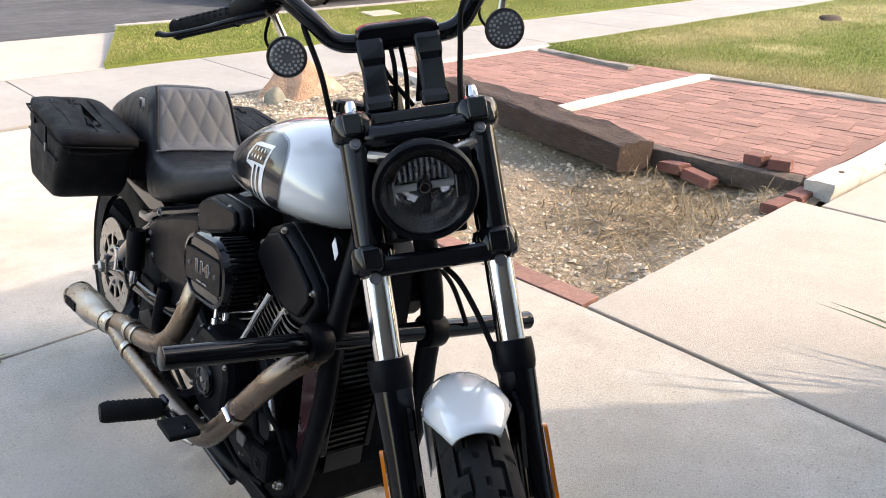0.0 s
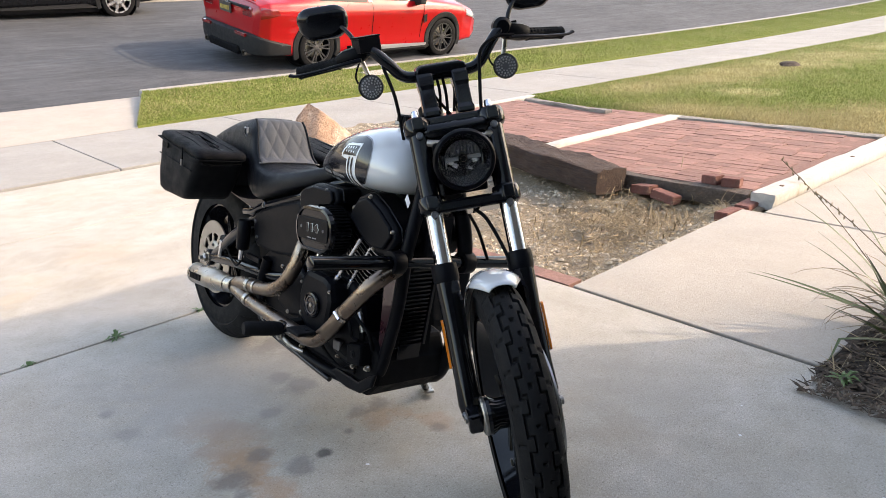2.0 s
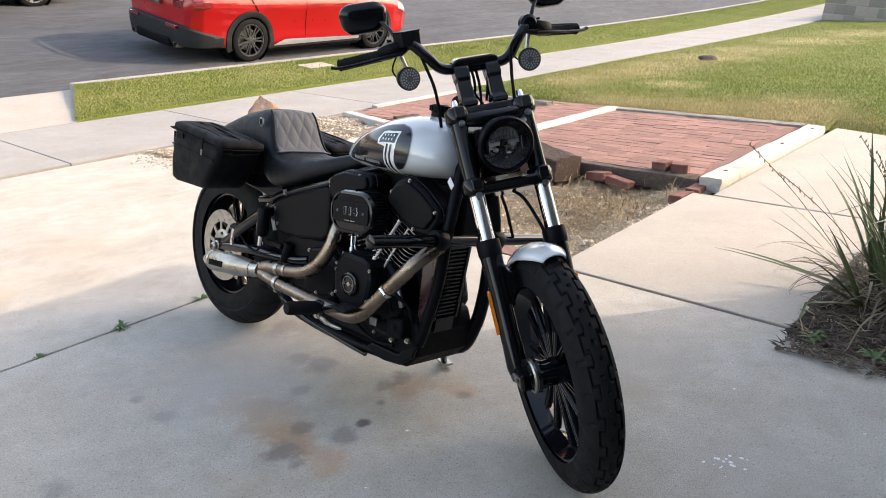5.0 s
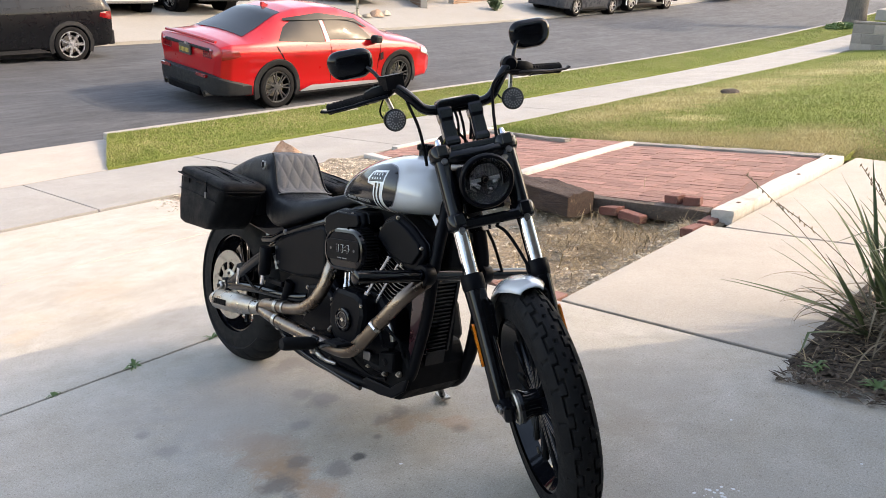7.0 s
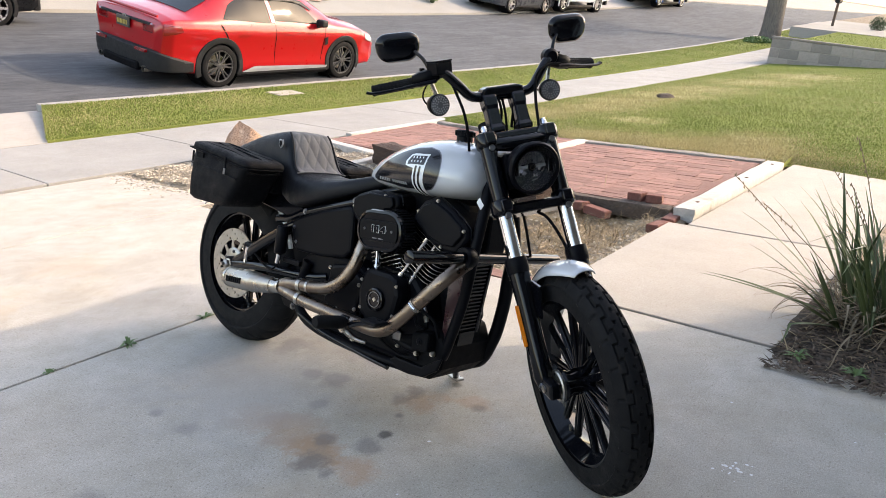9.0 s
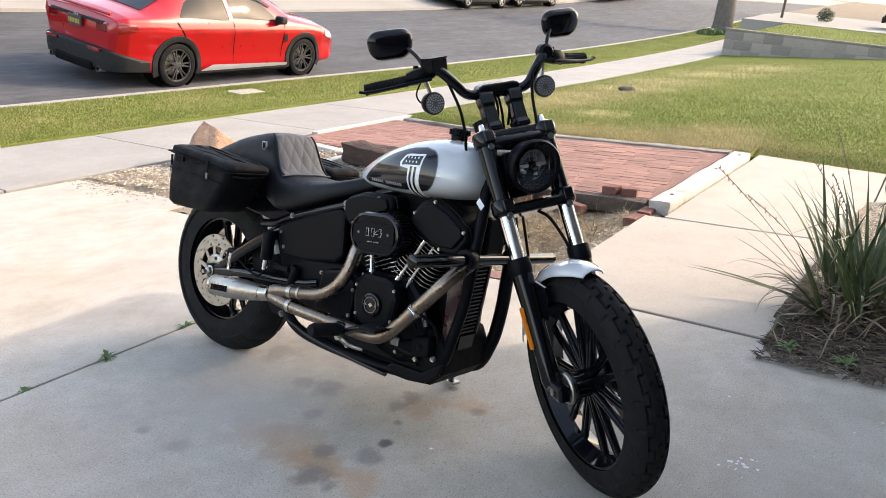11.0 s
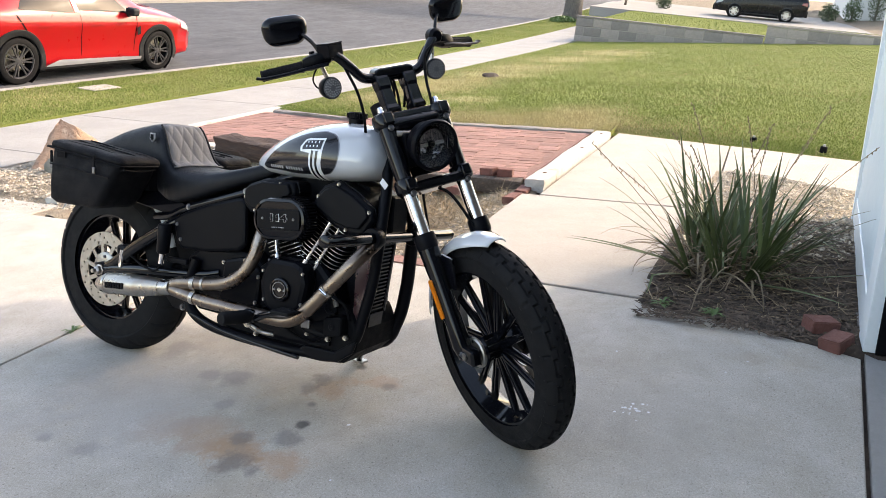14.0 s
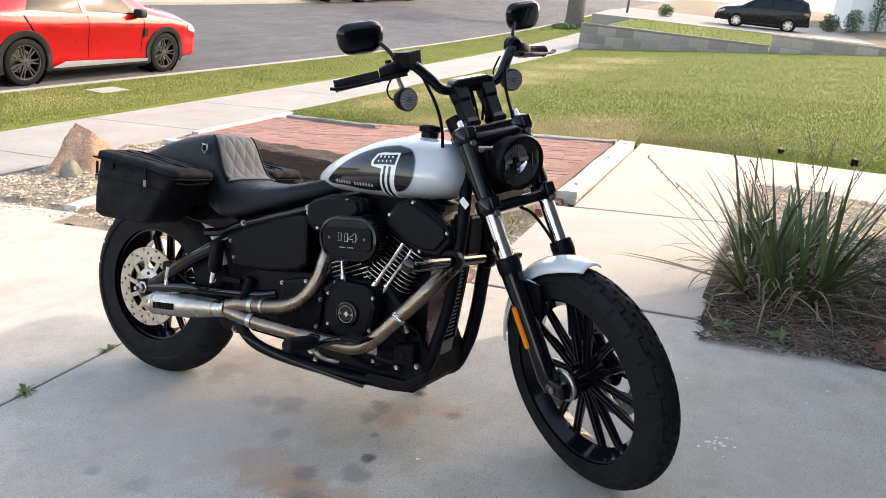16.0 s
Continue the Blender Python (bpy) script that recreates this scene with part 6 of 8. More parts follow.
def bed_at(x, y):
    """The bed's square plan, skewed along the walkway."""
    y -= 0.055 * max(0.0, x - 0.08)
    return min(x, 2.99 + 0.44 * (y + 0.16)), y


def bed_z(x, y):
    return -0.02 + 0.03 * noise.noise((x * 2.2, y * 2.2, 8)) + 0.012 * noise.noise((x * 11, y * 11, 5)) + 0.03 * max(0, min(1, x))


tagged(part("bare_bed", lot_sheet(0.10, 2.75, 1.06, 5.54, 0.045, pit_z), M_SOIL, m=LOT, kind="structure", smooth="all"), "dug-out bed of pale dry earth with stones", "soil bed")
tagged(part("gravel_bed", lot_sheet(1.20, 3.25, -1.10, 0.03, 0.04, lambda x, y: bed_z(x, y) + 0.004 - 0.03 * max(0, 1.40 - x) / 0.2, bed_at), M_SOIL, m=LOT, kind="structure", smooth="all"), "sunlit pale earth behind the ornamental grass", "soil bed")
bm = lot_sheet(-0.32, 1.62, -1.02, 0.03, 0.04, bed_z, bed_at)
for v in bm.verts:
    front = -0.24 - (v.co.y + 0.86) * -0.28
    if v.co.x < front + 0.02:
        v.co.z = -0.06
tagged(part("planting_bed", bm, M_MULCH, m=LOT, kind="structure", smooth="all"), "planting bed covered in dark bark mulch", "planting bed")


def stones(name, n, pick, zf, size, material, label, seed, m=LOT):
    """Small broken stones, many in one mesh."""
    rnd = random.Random(seed)
    vs, fs = [], []
    tet = [(1, 0, 0), (-1, 0, 0), (0, 1, 0), (0, -1, 0), (0, 0, 1), (0, 0, -1)]
    oct_f = [(0, 2, 4), (2, 1, 4), (1, 3, 4), (3, 0, 4), (2, 0, 5), (1, 2, 5), (3, 1, 5), (0, 3, 5)]
    for _ in range(n):
        x, y = pick(rnd)
        s = size * (0.35 + rnd.random() ** 3 * 1.9)
        k = len(vs)
        t = rnd.uniform(0, 6.28)
        for p in tet:
            q = [c * s * rnd.uniform(0.6, 1.15) for c in p]
            q[2] *= 0.6
            vs.append((x + q[0] * math.cos(t) - q[1] * math.sin(t), y + q[0] * math.sin(t) + q[1] * math.cos(t), zf(x, y) + q[2] + s * 0.15))
        fs += [tuple(k + i for i in f) for f in oct_f]
    return mesh_stuff(name, vs, fs, material, label, "stones", m)


def twigs(name, n, pick, zf, long, thick, material, label, seed, m=LOT, lift=0.5):
    """Dry stalks and chips lying about, many in one mesh."""
    rnd = random.Random(seed)
    vs, fs = [], []
    for _ in range(n):
        x, y = pick(rnd)
        L = long * rnd.uniform(0.25, 1.3)
        t = rnd.uniform(0, 6.28)
        up = rnd.uniform(0, 1) ** 3 * lift
        w = thick * rnd.uniform(0.5, 1.4)
        d = Vector((math.cos(t), math.sin(t), up))
        sd = Vector((-math.sin(t), math.cos(t), 0)) * w
        a = Vector((x, y, zf(x, y) + w))
        b = a + d * L * 0.5 + Vector((0, 0, rnd.uniform(-0.1, 0.25) * L * up))
        c = a + d * L + Vector((0, 0, -0.2 * L * up))
        k = len(vs)
        upv = Vector((0, 0, w * 0.7))
        vs += [a - sd, a + sd, a + upv, b - sd, b + sd, b + upv, c]
        fs += [(k, k + 1, k + 4, k + 3), (k + 1, k + 2, k + 5, k + 4), (k + 2, k, k + 3, k + 5), (k + 3, k + 4, k + 6), (k + 4, k + 5, k + 6), (k + 5, k + 3, k + 6)]
    return mesh_stuff(name, vs, fs, material, label, "litter", m)


pit = lambda r: (r.uniform(0.24, 2.1), 1.14 + 4.3 * r.random() ** 1.3)
stones("corner_gravel", 9000, lambda r: (r.uniform(0.22, 2.6), 5.48 - 2.3 * r.random() ** 1.4), pit_z, 0.0125, M_GRAVEL, "pale broken stones round the boulder", 10)
stones("spilt_gravel", 450, lambda r: (0.34 - abs(r.gauss(0, 0.12)), r.gauss(4.85, 0.32)), lambda x, y: -0.02, 0.008, M_GRAVEL, "small stones spilt on the driveway", 17)
stones("gravel", 6000, pit, pit_z, 0.011, M_GRAVEL, "pale stones scattered over the earth bed", 11)
stones("path_gravel", 11000, lambda r: bed_at(3.1 - 2.2 * r.random() ** 1.5, r.uniform(-1.0, -0.02)), bed_z, 0.011, M_GRAVEL, "pale stones beside the walkway", 12)
twigs("dry_stalks", 2600, lambda r: (r.gauss(1.45, 0.38), max(r.gauss(1.68, 0.28), 1.21 + r.random() * 0.1)), pit_z, 0.13, 0.0022, M_STRAW, "dry straw-coloured stalks in the earth bed", 13, lift=1.1)
twigs("dry_litter", 6500, pit, pit_z, 0.06, 0.002, M_STRAW, "dry plant litter on the earth bed", 14)
twigs("mulch_chips", 8000, lambda r: bed_at(r.uniform(-0.16, 1.6), r.uniform(-0.90, -0.01)), bed_z, 0.05, 0.0042, M_CHIP, "dark bark chips in the planting bed", 15, lift=0.3)
twigs("bed_straw", 1500, lambda r: bed_at(r.uniform(0.05, 2.7), r.uniform(-0.88, -0.03)), bed_z, 0.12, 0.0022, M_STRAW, "dry fallen blades in the planting bed", 16, lift=0.35)

# timbers
def timber(name, label, a, b, wide, z0, z1, material, rough=0.01, seed=0, cut=26, pitch=0.0):
    """A squared baulk from a to b, with worn faces and edges."""
    a, b = Vector((*a, 0)), Vector((*b, 0))
    L = (b - a).length
    ang = math.degrees(math.atan2(b.y - a.y, b.x - a.x))
    bm = bmesh.new()
    prof = [(y, z) for y, z in rounded(wide, z1 - z0, min(wide, z1 - z0) * 0.09, 2)]
    extra = []
    for (ya, za), (yb, zb) in zip(prof, prof[1:] + prof[:1]):
        extra.append((ya, za))
        if abs(ya - yb) + abs(za - zb) > 0.05:
            extra += [(ya + (yb - ya) * k / 5, za + (zb - za) * k / 5) for k in range(1, 5)]
    rings = []
    for i in range(cut + 1):
        x = L * i / cut
        ring = []
        for y, z in extra:
            n1 = noise.noise((x * 3, y * 14 + seed, z * 14))
            n2 = noise.noise((x * 9, y * 40 + seed, z * 40))
            k = 1 + (rough * (n1 + 0.6 * n2)) / (wide * 0.5)
            ring.append((x + (0.02 * n1 if i in (0, cut) else 0), y * k, (z0 + z1) / 2 + z * k))
        rings.append(ring)
    loft(bm, rings)
    ob = part(name, bm, material, m=LOT @ Matrix.Translation(a) @ pose(0, 0, 0, 0, 0, ang) @ pose(0, 0, 0, 0, pitch), smooth=True)
    return tagged(ob, label, "timber")


timber("timber_beam", "old dark split timber beam lying in the earth", (1.845, 2.09), (2.28, 4.12), 0.27, -0.08, 0.095, M_BEAM, 0.026, 3, 60, -2.0)
timber("timber_edging", "dark buried timber edging of the brick paving", (2.085, 1.20), (2.085, 2.25), 0.09, -0.10, 0.016, M_WOODOLD, 0.010, 7)
timber("timber_edging", "grey weathered timber between brick and lawn", (4.43, 1.17), (4.43, 3.06), 0.13, -0.06, 0.040, M_GREYWOOD, 0.010, 9)
timber("timber_edging", "grey weathered timber between brick and lawn", (4.66, 5.25), (4.36, 3.85), 0.09, -0.06, 0.045, M_GREYWOOD, 0.012, 12)
timber("timber_edging", "grey weathered board between gravel and walkway", (2.985, -0.21), (2.55, -1.2), 0.055, -0.07, 0.012, M_GREYWOOD, 0.006, 27)
timber("white_edging", "white-painted timber edging at the walkway", (2.0, 1.085), (4.38, 0.995 + 0.06), 0.150, -0.05, 0.050, M_WHITE, 0.006, 15)
timber("white_edging", "white-painted edging strip between two brick areas", (2.12, 3.165), (4.46, 3.10), 0.15, -0.05, 0.045, M_WHITE, 0.006, 18)
timber("white_edging", "white-painted edging along the pavement", (3.2, 5.47), (5.0, 5.44), 0.10, -0.05, 0.030, M_WHITE, 0.004, 20)
timber("white_edging", "short white edging strip beside the earth bed", (2.40, 4.25), (2.72, 5.40), 0.11, -0.05, 0.030, M_WHITE, 0.004, 22)
timber("white_edging", "pale strip dividing the gravel corner from the dug bed", (0.36, 4.14), (2.38, 4.27), 0.11, -0.07, 0.012, M_WHITE, 0.005, 24, 20)
for x, y in ((2.25, 1.075), (3.4, 1.05), (4.2, 1.04)):
    tagged(part("bolt_head", mk(lathe, [(0, 0.004), (0.014, 0.003), (0.016, -0.004)], 12, pose(x, y, 0.052), "Z"), M_RUST, m=LOT), "rusty bolt head in the white edging", "bolt")

# paving bricks
brick_mesh = None


def brick_at(parent, m):
    global brick_mesh
    if brick_mesh is None:
        bm = boxes((-0.0998, 0.0998, -0.0496, 0.0496, -0.05, 0.0))
        bmesh.ops.bevel(bm, geom=[e for e in bm.edges if e.verts[0].co.z > -0.01 or e.verts[1].co.z > -0.01], offset=0.002, segments=1, affect="EDGES")
        brick_mesh = bpy.data.meshes.new("brick")
        bm.to_mesh(brick_mesh)
        bm.free()
        brick_mesh.materials.append(M_BRICK)
    ob = new("brick", brick_mesh)
    ob.parent = parent
    ob.matrix_basis = m
    return ob


def paving(name, label, x0, x1, y0, y1, z, seed):
    rnd = random.Random(seed)
    own = tagged(new(name), label, "brick paving", kind="structure")
    own.matrix_basis = LOT
    part("bedding", boxes((x0 - 0.03, x1 + 0.03, y0 - 0.02, y1 + 0.02, z - 0.09, z - 0.003)), M_BRICK, own)
    ny = int((x1 - x0) / 0.1005)
    for i in range(ny):
        x = x0 + 0.05 + (x1 - x0 - 0.1) * i / (ny - 1)
        y = y0 + rnd.uniform(0.0, 0.16)
        while y < y1 - 0.05:
            lift = z + 0.005 * noise.noise((x * 1.3, y * 1.3, seed)) * 0.6 + rnd.gauss(0, 0.0013)
            brick_at(own, pose(x + rnd.gauss(0, 0.001), min(y + 0.1, y1 - 0.1) + rnd.gauss(0, 0.002), lift, rnd.gauss(0, 0.6), rnd.gauss(0, 0.6), 90 + rnd.gauss(0, 0.7)))
            y += 0.2015
    return own


paving("brick_paving", "square of worn red paving bricks", 2.15, 4.36, 1.21, 3.07, 0.022, 31)
paving("brick_paving", "area of worn red paving bricks beside the pavement", 2.75, 4.62, 3.20, 5.40, 0.010, 32)
edge = tagged(new("brick_edging"), "row of red bricks edging the driveway", "brick edging", kind="structure")
edge.matrix_basis = LOT
rnd = random.Random(4)
for k in range(7):
    brick_at(edge, pose(0.165 + 0.004 * k * 0.4, 1.24 + 0.203 * k, -0.012 + rnd.uniform(-0.004, 0.003), 0, rnd.uniform(-1, 1), 90 + rnd.uniform(-2, 2)))


def loose_brick(m, label, group="loose bricks"):
    bm = boxes((-0.098, 0.098, -0.047, 0.047, -0.03, 0.03))
    bmesh.ops.bevel(bm, geom=bm.edges[:], offset=0.005, segments=2, affect="EDGES")
    for v in bm.verts:
        v.co += Vector((noise.noise(v.co * 30), noise.noise(v.co * 31), noise.noise(v.co * 29))) * 0.004
    return tagged(part("brick", bm, M_DBRICK, m=LOT @ m), label, "brick", group)


loose_brick(pose(2.165, 1.50, 0.048, 0, 4, 75) @ Matrix.Diagonal((0.62, 1, 1, 1)), "dark red brick lying on the timber edging")
loose_brick(pose(2.165, 1.365, 0.048, 3, 0, 100) @ Matrix.Diagonal((0.6, 1, 1, 1)), "dark red brick lying on the timber edging")
loose_brick(pose(1.93, 1.71, -0.06, 4, -6, 80), "broken red brick half sunk in earth")
loose_brick(pose(1.97, 1.90, -0.045, 0, 8, 70), "broken red brick half sunk in earth")
loose_brick(pose(1.95, 1.150, -0.038, 2, 0, 2), "red brick at the walkway's edge")
loose_brick(pose(1.745, 1.168, -0.045, -2, 2, -3), "red brick at the walkway's edge")
loose_brick(pose(-0.02, -0.75, 0.012, 0, -6, 118) @ Matrix.Diagonal((0.62, 0.95, 0.9, 1)), "dark red brick lying in the planting bed", "bricks by the wall")
loose_brick(pose(-0.165, -0.80, 0.004, 4, 3, 150) @ Matrix.Diagonal((0.62, 0.95, 0.9, 1)), "dark red brick lying against the wall's foot", "bricks by the wall")

# rocks
def rock(name, label, m, size, material, seed, detail=4):
    bm = bmesh.new()
    bmesh.ops.create_icosphere(bm, subdivisions=detail, radius=1)
    for v in bm.verts:
        p = v.co.copy()
        k = 1 + 0.34 * noise.noise(p * 1.2 + Vector((seed, 0, 0))) + 0.14 * noise.noise(p * 3.1 + Vector((0, seed, 0))) + 0.05 * noise.noise(p * 9)
        for nx, ny, nz, d in ((0.7, -0.6, 0.4, 0.72), (-0.8, -0.3, 0.5, 0.7), (0.2, 0.9, 0.4, 0.75), (-0.1, -0.9, 0.45, 0.68)):
            n = Vector((nx, ny, nz)).normalized()
            over = p.dot(n) * k - d
            if over > 0:
                p = p - n * over * 0.85 / k
        v.co = Vector((p.x * k * size[0], p.y * k * size[1], max(-0.25, p.z * k) * size[2]))
    return tagged(part(name, bm, material, m=LOT @ m, smooth=True), label, "rock")


def crag(name, label, m, size, material, seed, planes):
    """A broken stone: a ball cut by planes, then roughened."""
    bm = bmesh.new()
    bmesh.ops.create_icosphere(bm, subdivisions=5, radius=1.3)
    for v in bm.verts:
        p = v.co.copy()
        for _ in range(9):
            for nx, ny, nz, d in planes:
                n = Vector((nx, ny, nz)).normalized()
                over = p.dot(n) - d
                if over > 0:
                    p = p - n * over
        p += p * (0.05 * noise.noise(p * 4 + Vector((seed, 0, 0))) + 0.03 * noise.noise(p * 11) + 0.02 * noise.noise(p * 25))
        v.co = Vector((p.x * size[0], p.y * size[1], max(-0.2, p.z) * size[2]))
    return tagged(part(name, bm, material, m=LOT @ m, smooth=True), label, "rock")


crag("boulder", "large angular tan boulder in the earth bed", pose(1.50, 5.14, -0.03, 0, 0, 8), (0.64, 0.40, 0.43), M_ROCK, 3.3,
     ((-0.85, -0.30, 0.50, 0.46), (0.70, -0.25, 0.62, 0.50), (-0.15, -0.90, 0.42, 0.50), (0.35, -0.80, 0.50, 0.56), (0.1, 0.9, 0.42, 0.60), (-0.55, 0.75, 0.45, 0.60), (-0.45, -0.65, 0.60, 0.58), (0.95, 0.1, 0.1, 0.78)))
rock("stone", "rounded grey-green stone beside the boulder", pose(1.10, 4.93, 0.03, 0, 0, 10), (0.105, 0.085, 0.09), M_GSTONE, 5.5, 3)

# weeds in the driveway joint, paint specks, sprinkler heads, molehill
def weed(m, n, size, seed, label):
    rnd = random.Random(seed)
    own = thing("weed", label, "weed", LOT @ m, group="weeds in the joint")
    for _ in range(n):
        bm = bmesh.new()
        a = rnd.uniform(0, 6.28)
        L = size * rnd.uniform(0.4, 1.2)
        up = rnd.uniform(0.1, 0.8)
        pts = [Vector((0, 0, 0)), Vector((math.cos(a) * L * 0.5, math.sin(a) * L * 0.5, L * up * 0.6)), Vector((math.cos(a) * L, math.sin(a) * L, L * up * 0.4))]
        sd = Vector((-math.sin(a), math.cos(a), 0)) * 0.006
        v = [bm.verts.new(p + sd * s * f) for p, f in zip(pts, (0.5, 1, 0.15)) for s in (-1, 1)]
        bm.faces.new((v[0], v[1], v[3], v[2]))
        bm.faces.new((v[2], v[3], v[5], v[4]))
        part("leaf", bm, M_LEAF, own)
    return own


weed(pose(-1.585, 2.19, -0.022), 18, 0.05, 1, "small green weed growing in the joint")
weed(pose(-1.20, 2.19, -0.022), 14, 0.042, 2, "small green weed growing in the joint")
weed(pose(-1.92, 2.19, -0.022), 8, 0.03, 3, "tiny green weed growing in the joint")
weed(pose(0.02, -0.10, -0.01), 26, 0.06, 4, "low green weed at the bed's corner")
weed(pose(-0.03, -0.33, -0.01), 30, 0.06, 5, "low green weed at the bed's edge")
rnd = random.Random(9)
vs, fs = [], []
for cx, cy, n, sp in ((-0.95, -0.138, 16, 0.035), (-0.527, 0.0, 2, 0.006), (-0.361, 0.076, 1, 0.003), (-0.60, -0.55, 3, 0.1), (-1.4, 0.3, 4, 0.3)):
    for _ in range(n):
        x, y, r = rnd.gauss(cx, sp), rnd.gauss(cy, sp), rnd.uniform(0.0025, 0.0075)
        k = len(vs)
        vs += [(x + r * math.cos(a) * rnd.uniform(0.6, 1.2), y + r * math.sin(a) * rnd.uniform(0.6, 1.2), -0.0188) for a in [i * math.pi / 4 for i in range(8)]]
        fs.append(tuple(range(k, k + 8)))
mesh_stuff("paint_specks", vs, fs, M_STRIPE, "dried white paint specks on the driveway", "paint specks", LOT)
for x, y in ((4.45, -0.36), (4.16, -0.95)):
    sp = thing("sprinkler", "small dark sprinkler head at the lawn's edge", "sprinkler", Matrix.Translation((x, y, lot_z(x, y))), group="sprinklers")
    part("body", mk(lathe, [(0.03, 0.0), (0.03, 0.055), (0.027, 0.06), (0.0, 0.06)], 16, None, "Z"), M_MATT, sp)
    part("nozzle", mk(lathe, [(0.012, 0.06), (0.012, 0.075), (0.0, 0.076)], 12, None, "Z"), M_GREY, sp)
rock("molehill", "small heap of dark earth on the lawn", LOT.inverted() @ Matrix.Translation((9.9, 4.2, lawn_z(9.9, 4.2) + 0.01)), (0.22, 0.18, 0.07), M_MULCH, 2.2, 3)
tagged(part("meter_cover", boxes((-0.25, 0.25, -0.16, 0.16, -0.03, 0.012)), M_PATH, m=Matrix.Translation((4.9, 8.42, ground_z(5, 8.4) + 0.02)), bevel=0.006), "pale concrete meter cover set in the grass verge", "meter cover")

# ornamental grass in the bed
def strap_leaf(own, pts, a, w, material, label=""):
    """A keeled leaf along a bent line, widest in its lower half."""
    sd = Vector((-math.sin(a), math.cos(a), 0))
    bm = bmesh.new()
    rows, last = [], len(pts) - 1
    for k, q in enumerate(pts):
        f = k / last
        ww = w * (1 - f ** 2.4) * (0.65 + 0.6 * min(1, f * 3)) + 0.0007
        q = Vector((q.x, q.y, max(q.z, 0.003)))
        rows.append([bm.verts.new(q - sd * ww), bm.verts.new(q + Vector((0, 0, -ww * 0.6))), bm.verts.new(q + sd * ww)])
    for u, v in zip(rows, rows[1:]):
        bm.faces.new((u[0], u[1], v[1], v[0]))
        bm.faces.new((u[1], u[2], v[2], v[1]))
    return part("leaf", bm, material, own, label, smooth="all")


def arc(rnd, base, a, L, tilt, bend, n=9, kink=None):
    """A line that leans out and bends over, with a fold where the leaf has broken."""
    p, ang, pts = base.copy(), tilt, []
    for k in range(n):
        pts.append(p.copy())
        p = p + Vector((math.cos(a) * math.sin(ang), math.sin(a) * math.sin(ang), math.cos(ang))) * L / (n - 1)
        ang += bend / (n - 1) * (0.4 + k * 0.22)
        a += rnd.gauss(0, 0.035)
        if k == kink:
            ang += radians(rnd.uniform(50, 95))
    return pts


def grass_plant(cx, cy, seed):
    rnd = random.Random(seed)
    own = thing("ornamental_grass", "large loose clump of green strap-leaved grass with dry outer leaves", "ornamental grass", LOT @ pose(cx, cy, bed_z(cx, cy)))
    # green leaves stand in flat fans, each leaning its own way
    for i in range(27):
        b = rnd.uniform(0, 6.28)
        r = 0.24 * math.sqrt(rnd.random())
        foot = Vector((r * math.cos(b), r * math.sin(b) * 0.95, 0))
        out = math.atan2(foot.y, foot.x) + rnd.gauss(0, 0.5)
        lean = 4 + 150 * r + rnd.gauss(0, 9)
        plane = rnd.uniform(0, 3.14)
        size = rnd.uniform(0.72, 1.12)
        for j in range(rnd.choice((4, 5, 6, 7))):
            spread_ = radians(rnd.gauss(0, 15))
            d = Vector((math.cos(out), math.sin(out), 0)) * math.sin(radians(lean)) + Vector((math.cos(plane), math.sin(plane), 0)) * math.sin(spread_)
            a, tilt = math.atan2(d.y, d.x), math.asin(min(0.97, d.length))
            L = size * rnd.uniform(0.36, 0.70)
            pts = arc(rnd, foot + Vector((rnd.gauss(0, 0.010), rnd.gauss(0, 0.010), 0)), a, L, tilt, radians(rnd.uniform(0, 34)), kink=rnd.choice((None,) * 9 + (5, 6)))
            strap_leaf(own, pts, a, rnd.uniform(0.0055, 0.0105), M_LEAF2)
    # dry leaves droop all round, thickest at the two sides
    for i in range(105):
        a = rnd.choice((1.3, -1.5, 2.2, 3.4)) + rnd.gauss(0, 0.65) if i % 4 else rnd.uniform(0, 6.28)
        b = rnd.uniform(0, 6.28)
        r = 0.22 * math.sqrt(rnd.random())
        foot = Vector((r * math.cos(b), r * math.sin(b), 0.0))
        pts = arc(rnd, foot, a, rnd.uniform(0.26, 0.64), radians(rnd.uniform(38, 78)), radians(rnd.uniform(30, 150)), 10)
        strap_leaf(own, pts, a, rnd.uniform(0.0022, 0.0055), M_DRYLEAF, "dry straw-coloured leaf")
    # thin seed stalks
    for i in range(11):
        a = rnd.choice((1.5, 1.9, -1.6, -1.2)) + rnd.gauss(0, 0.5)
        pts = arc(rnd, Vector((rnd.gauss(0, 0.08), rnd.gauss(0, 0.10), 0)), a, rnd.uniform(0.66, 0.92), radians(rnd.uniform(4, 42)), radians(12), 9)
        stalk = part("stalk", mk(tube, pts, 0.0018, 5), M_DRYLEAF, own, "thin dry seed stalk")
        bm = bmesh.new()
        for k in range(9):
            q = pts[-1].lerp(pts[-3], k / 8) + Vector((rnd.uniform(-0.007, 0.007), rnd.uniform(-0.007, 0.007), 0))
            lathe(bm, [(0, 0.013), (0.0038, 0.0), (0, -0.010)], 6, Matrix.Translation(q) @ pose(0, 0, 0, rnd.uniform(-30, 30), rnd.uniform(-30, 30)), "Z")
        part("seed_head", bm, M_DRYLEAF, stalk)


grass_plant(0.60, -0.34, 21)

# ---- the house behind ----
H = LOT


def house_wall(name, label, *bx, material=None):
    return tagged(part(name, boxes(*bx), material or M_SIDING, m=H, kind="structure"), label, "wall")


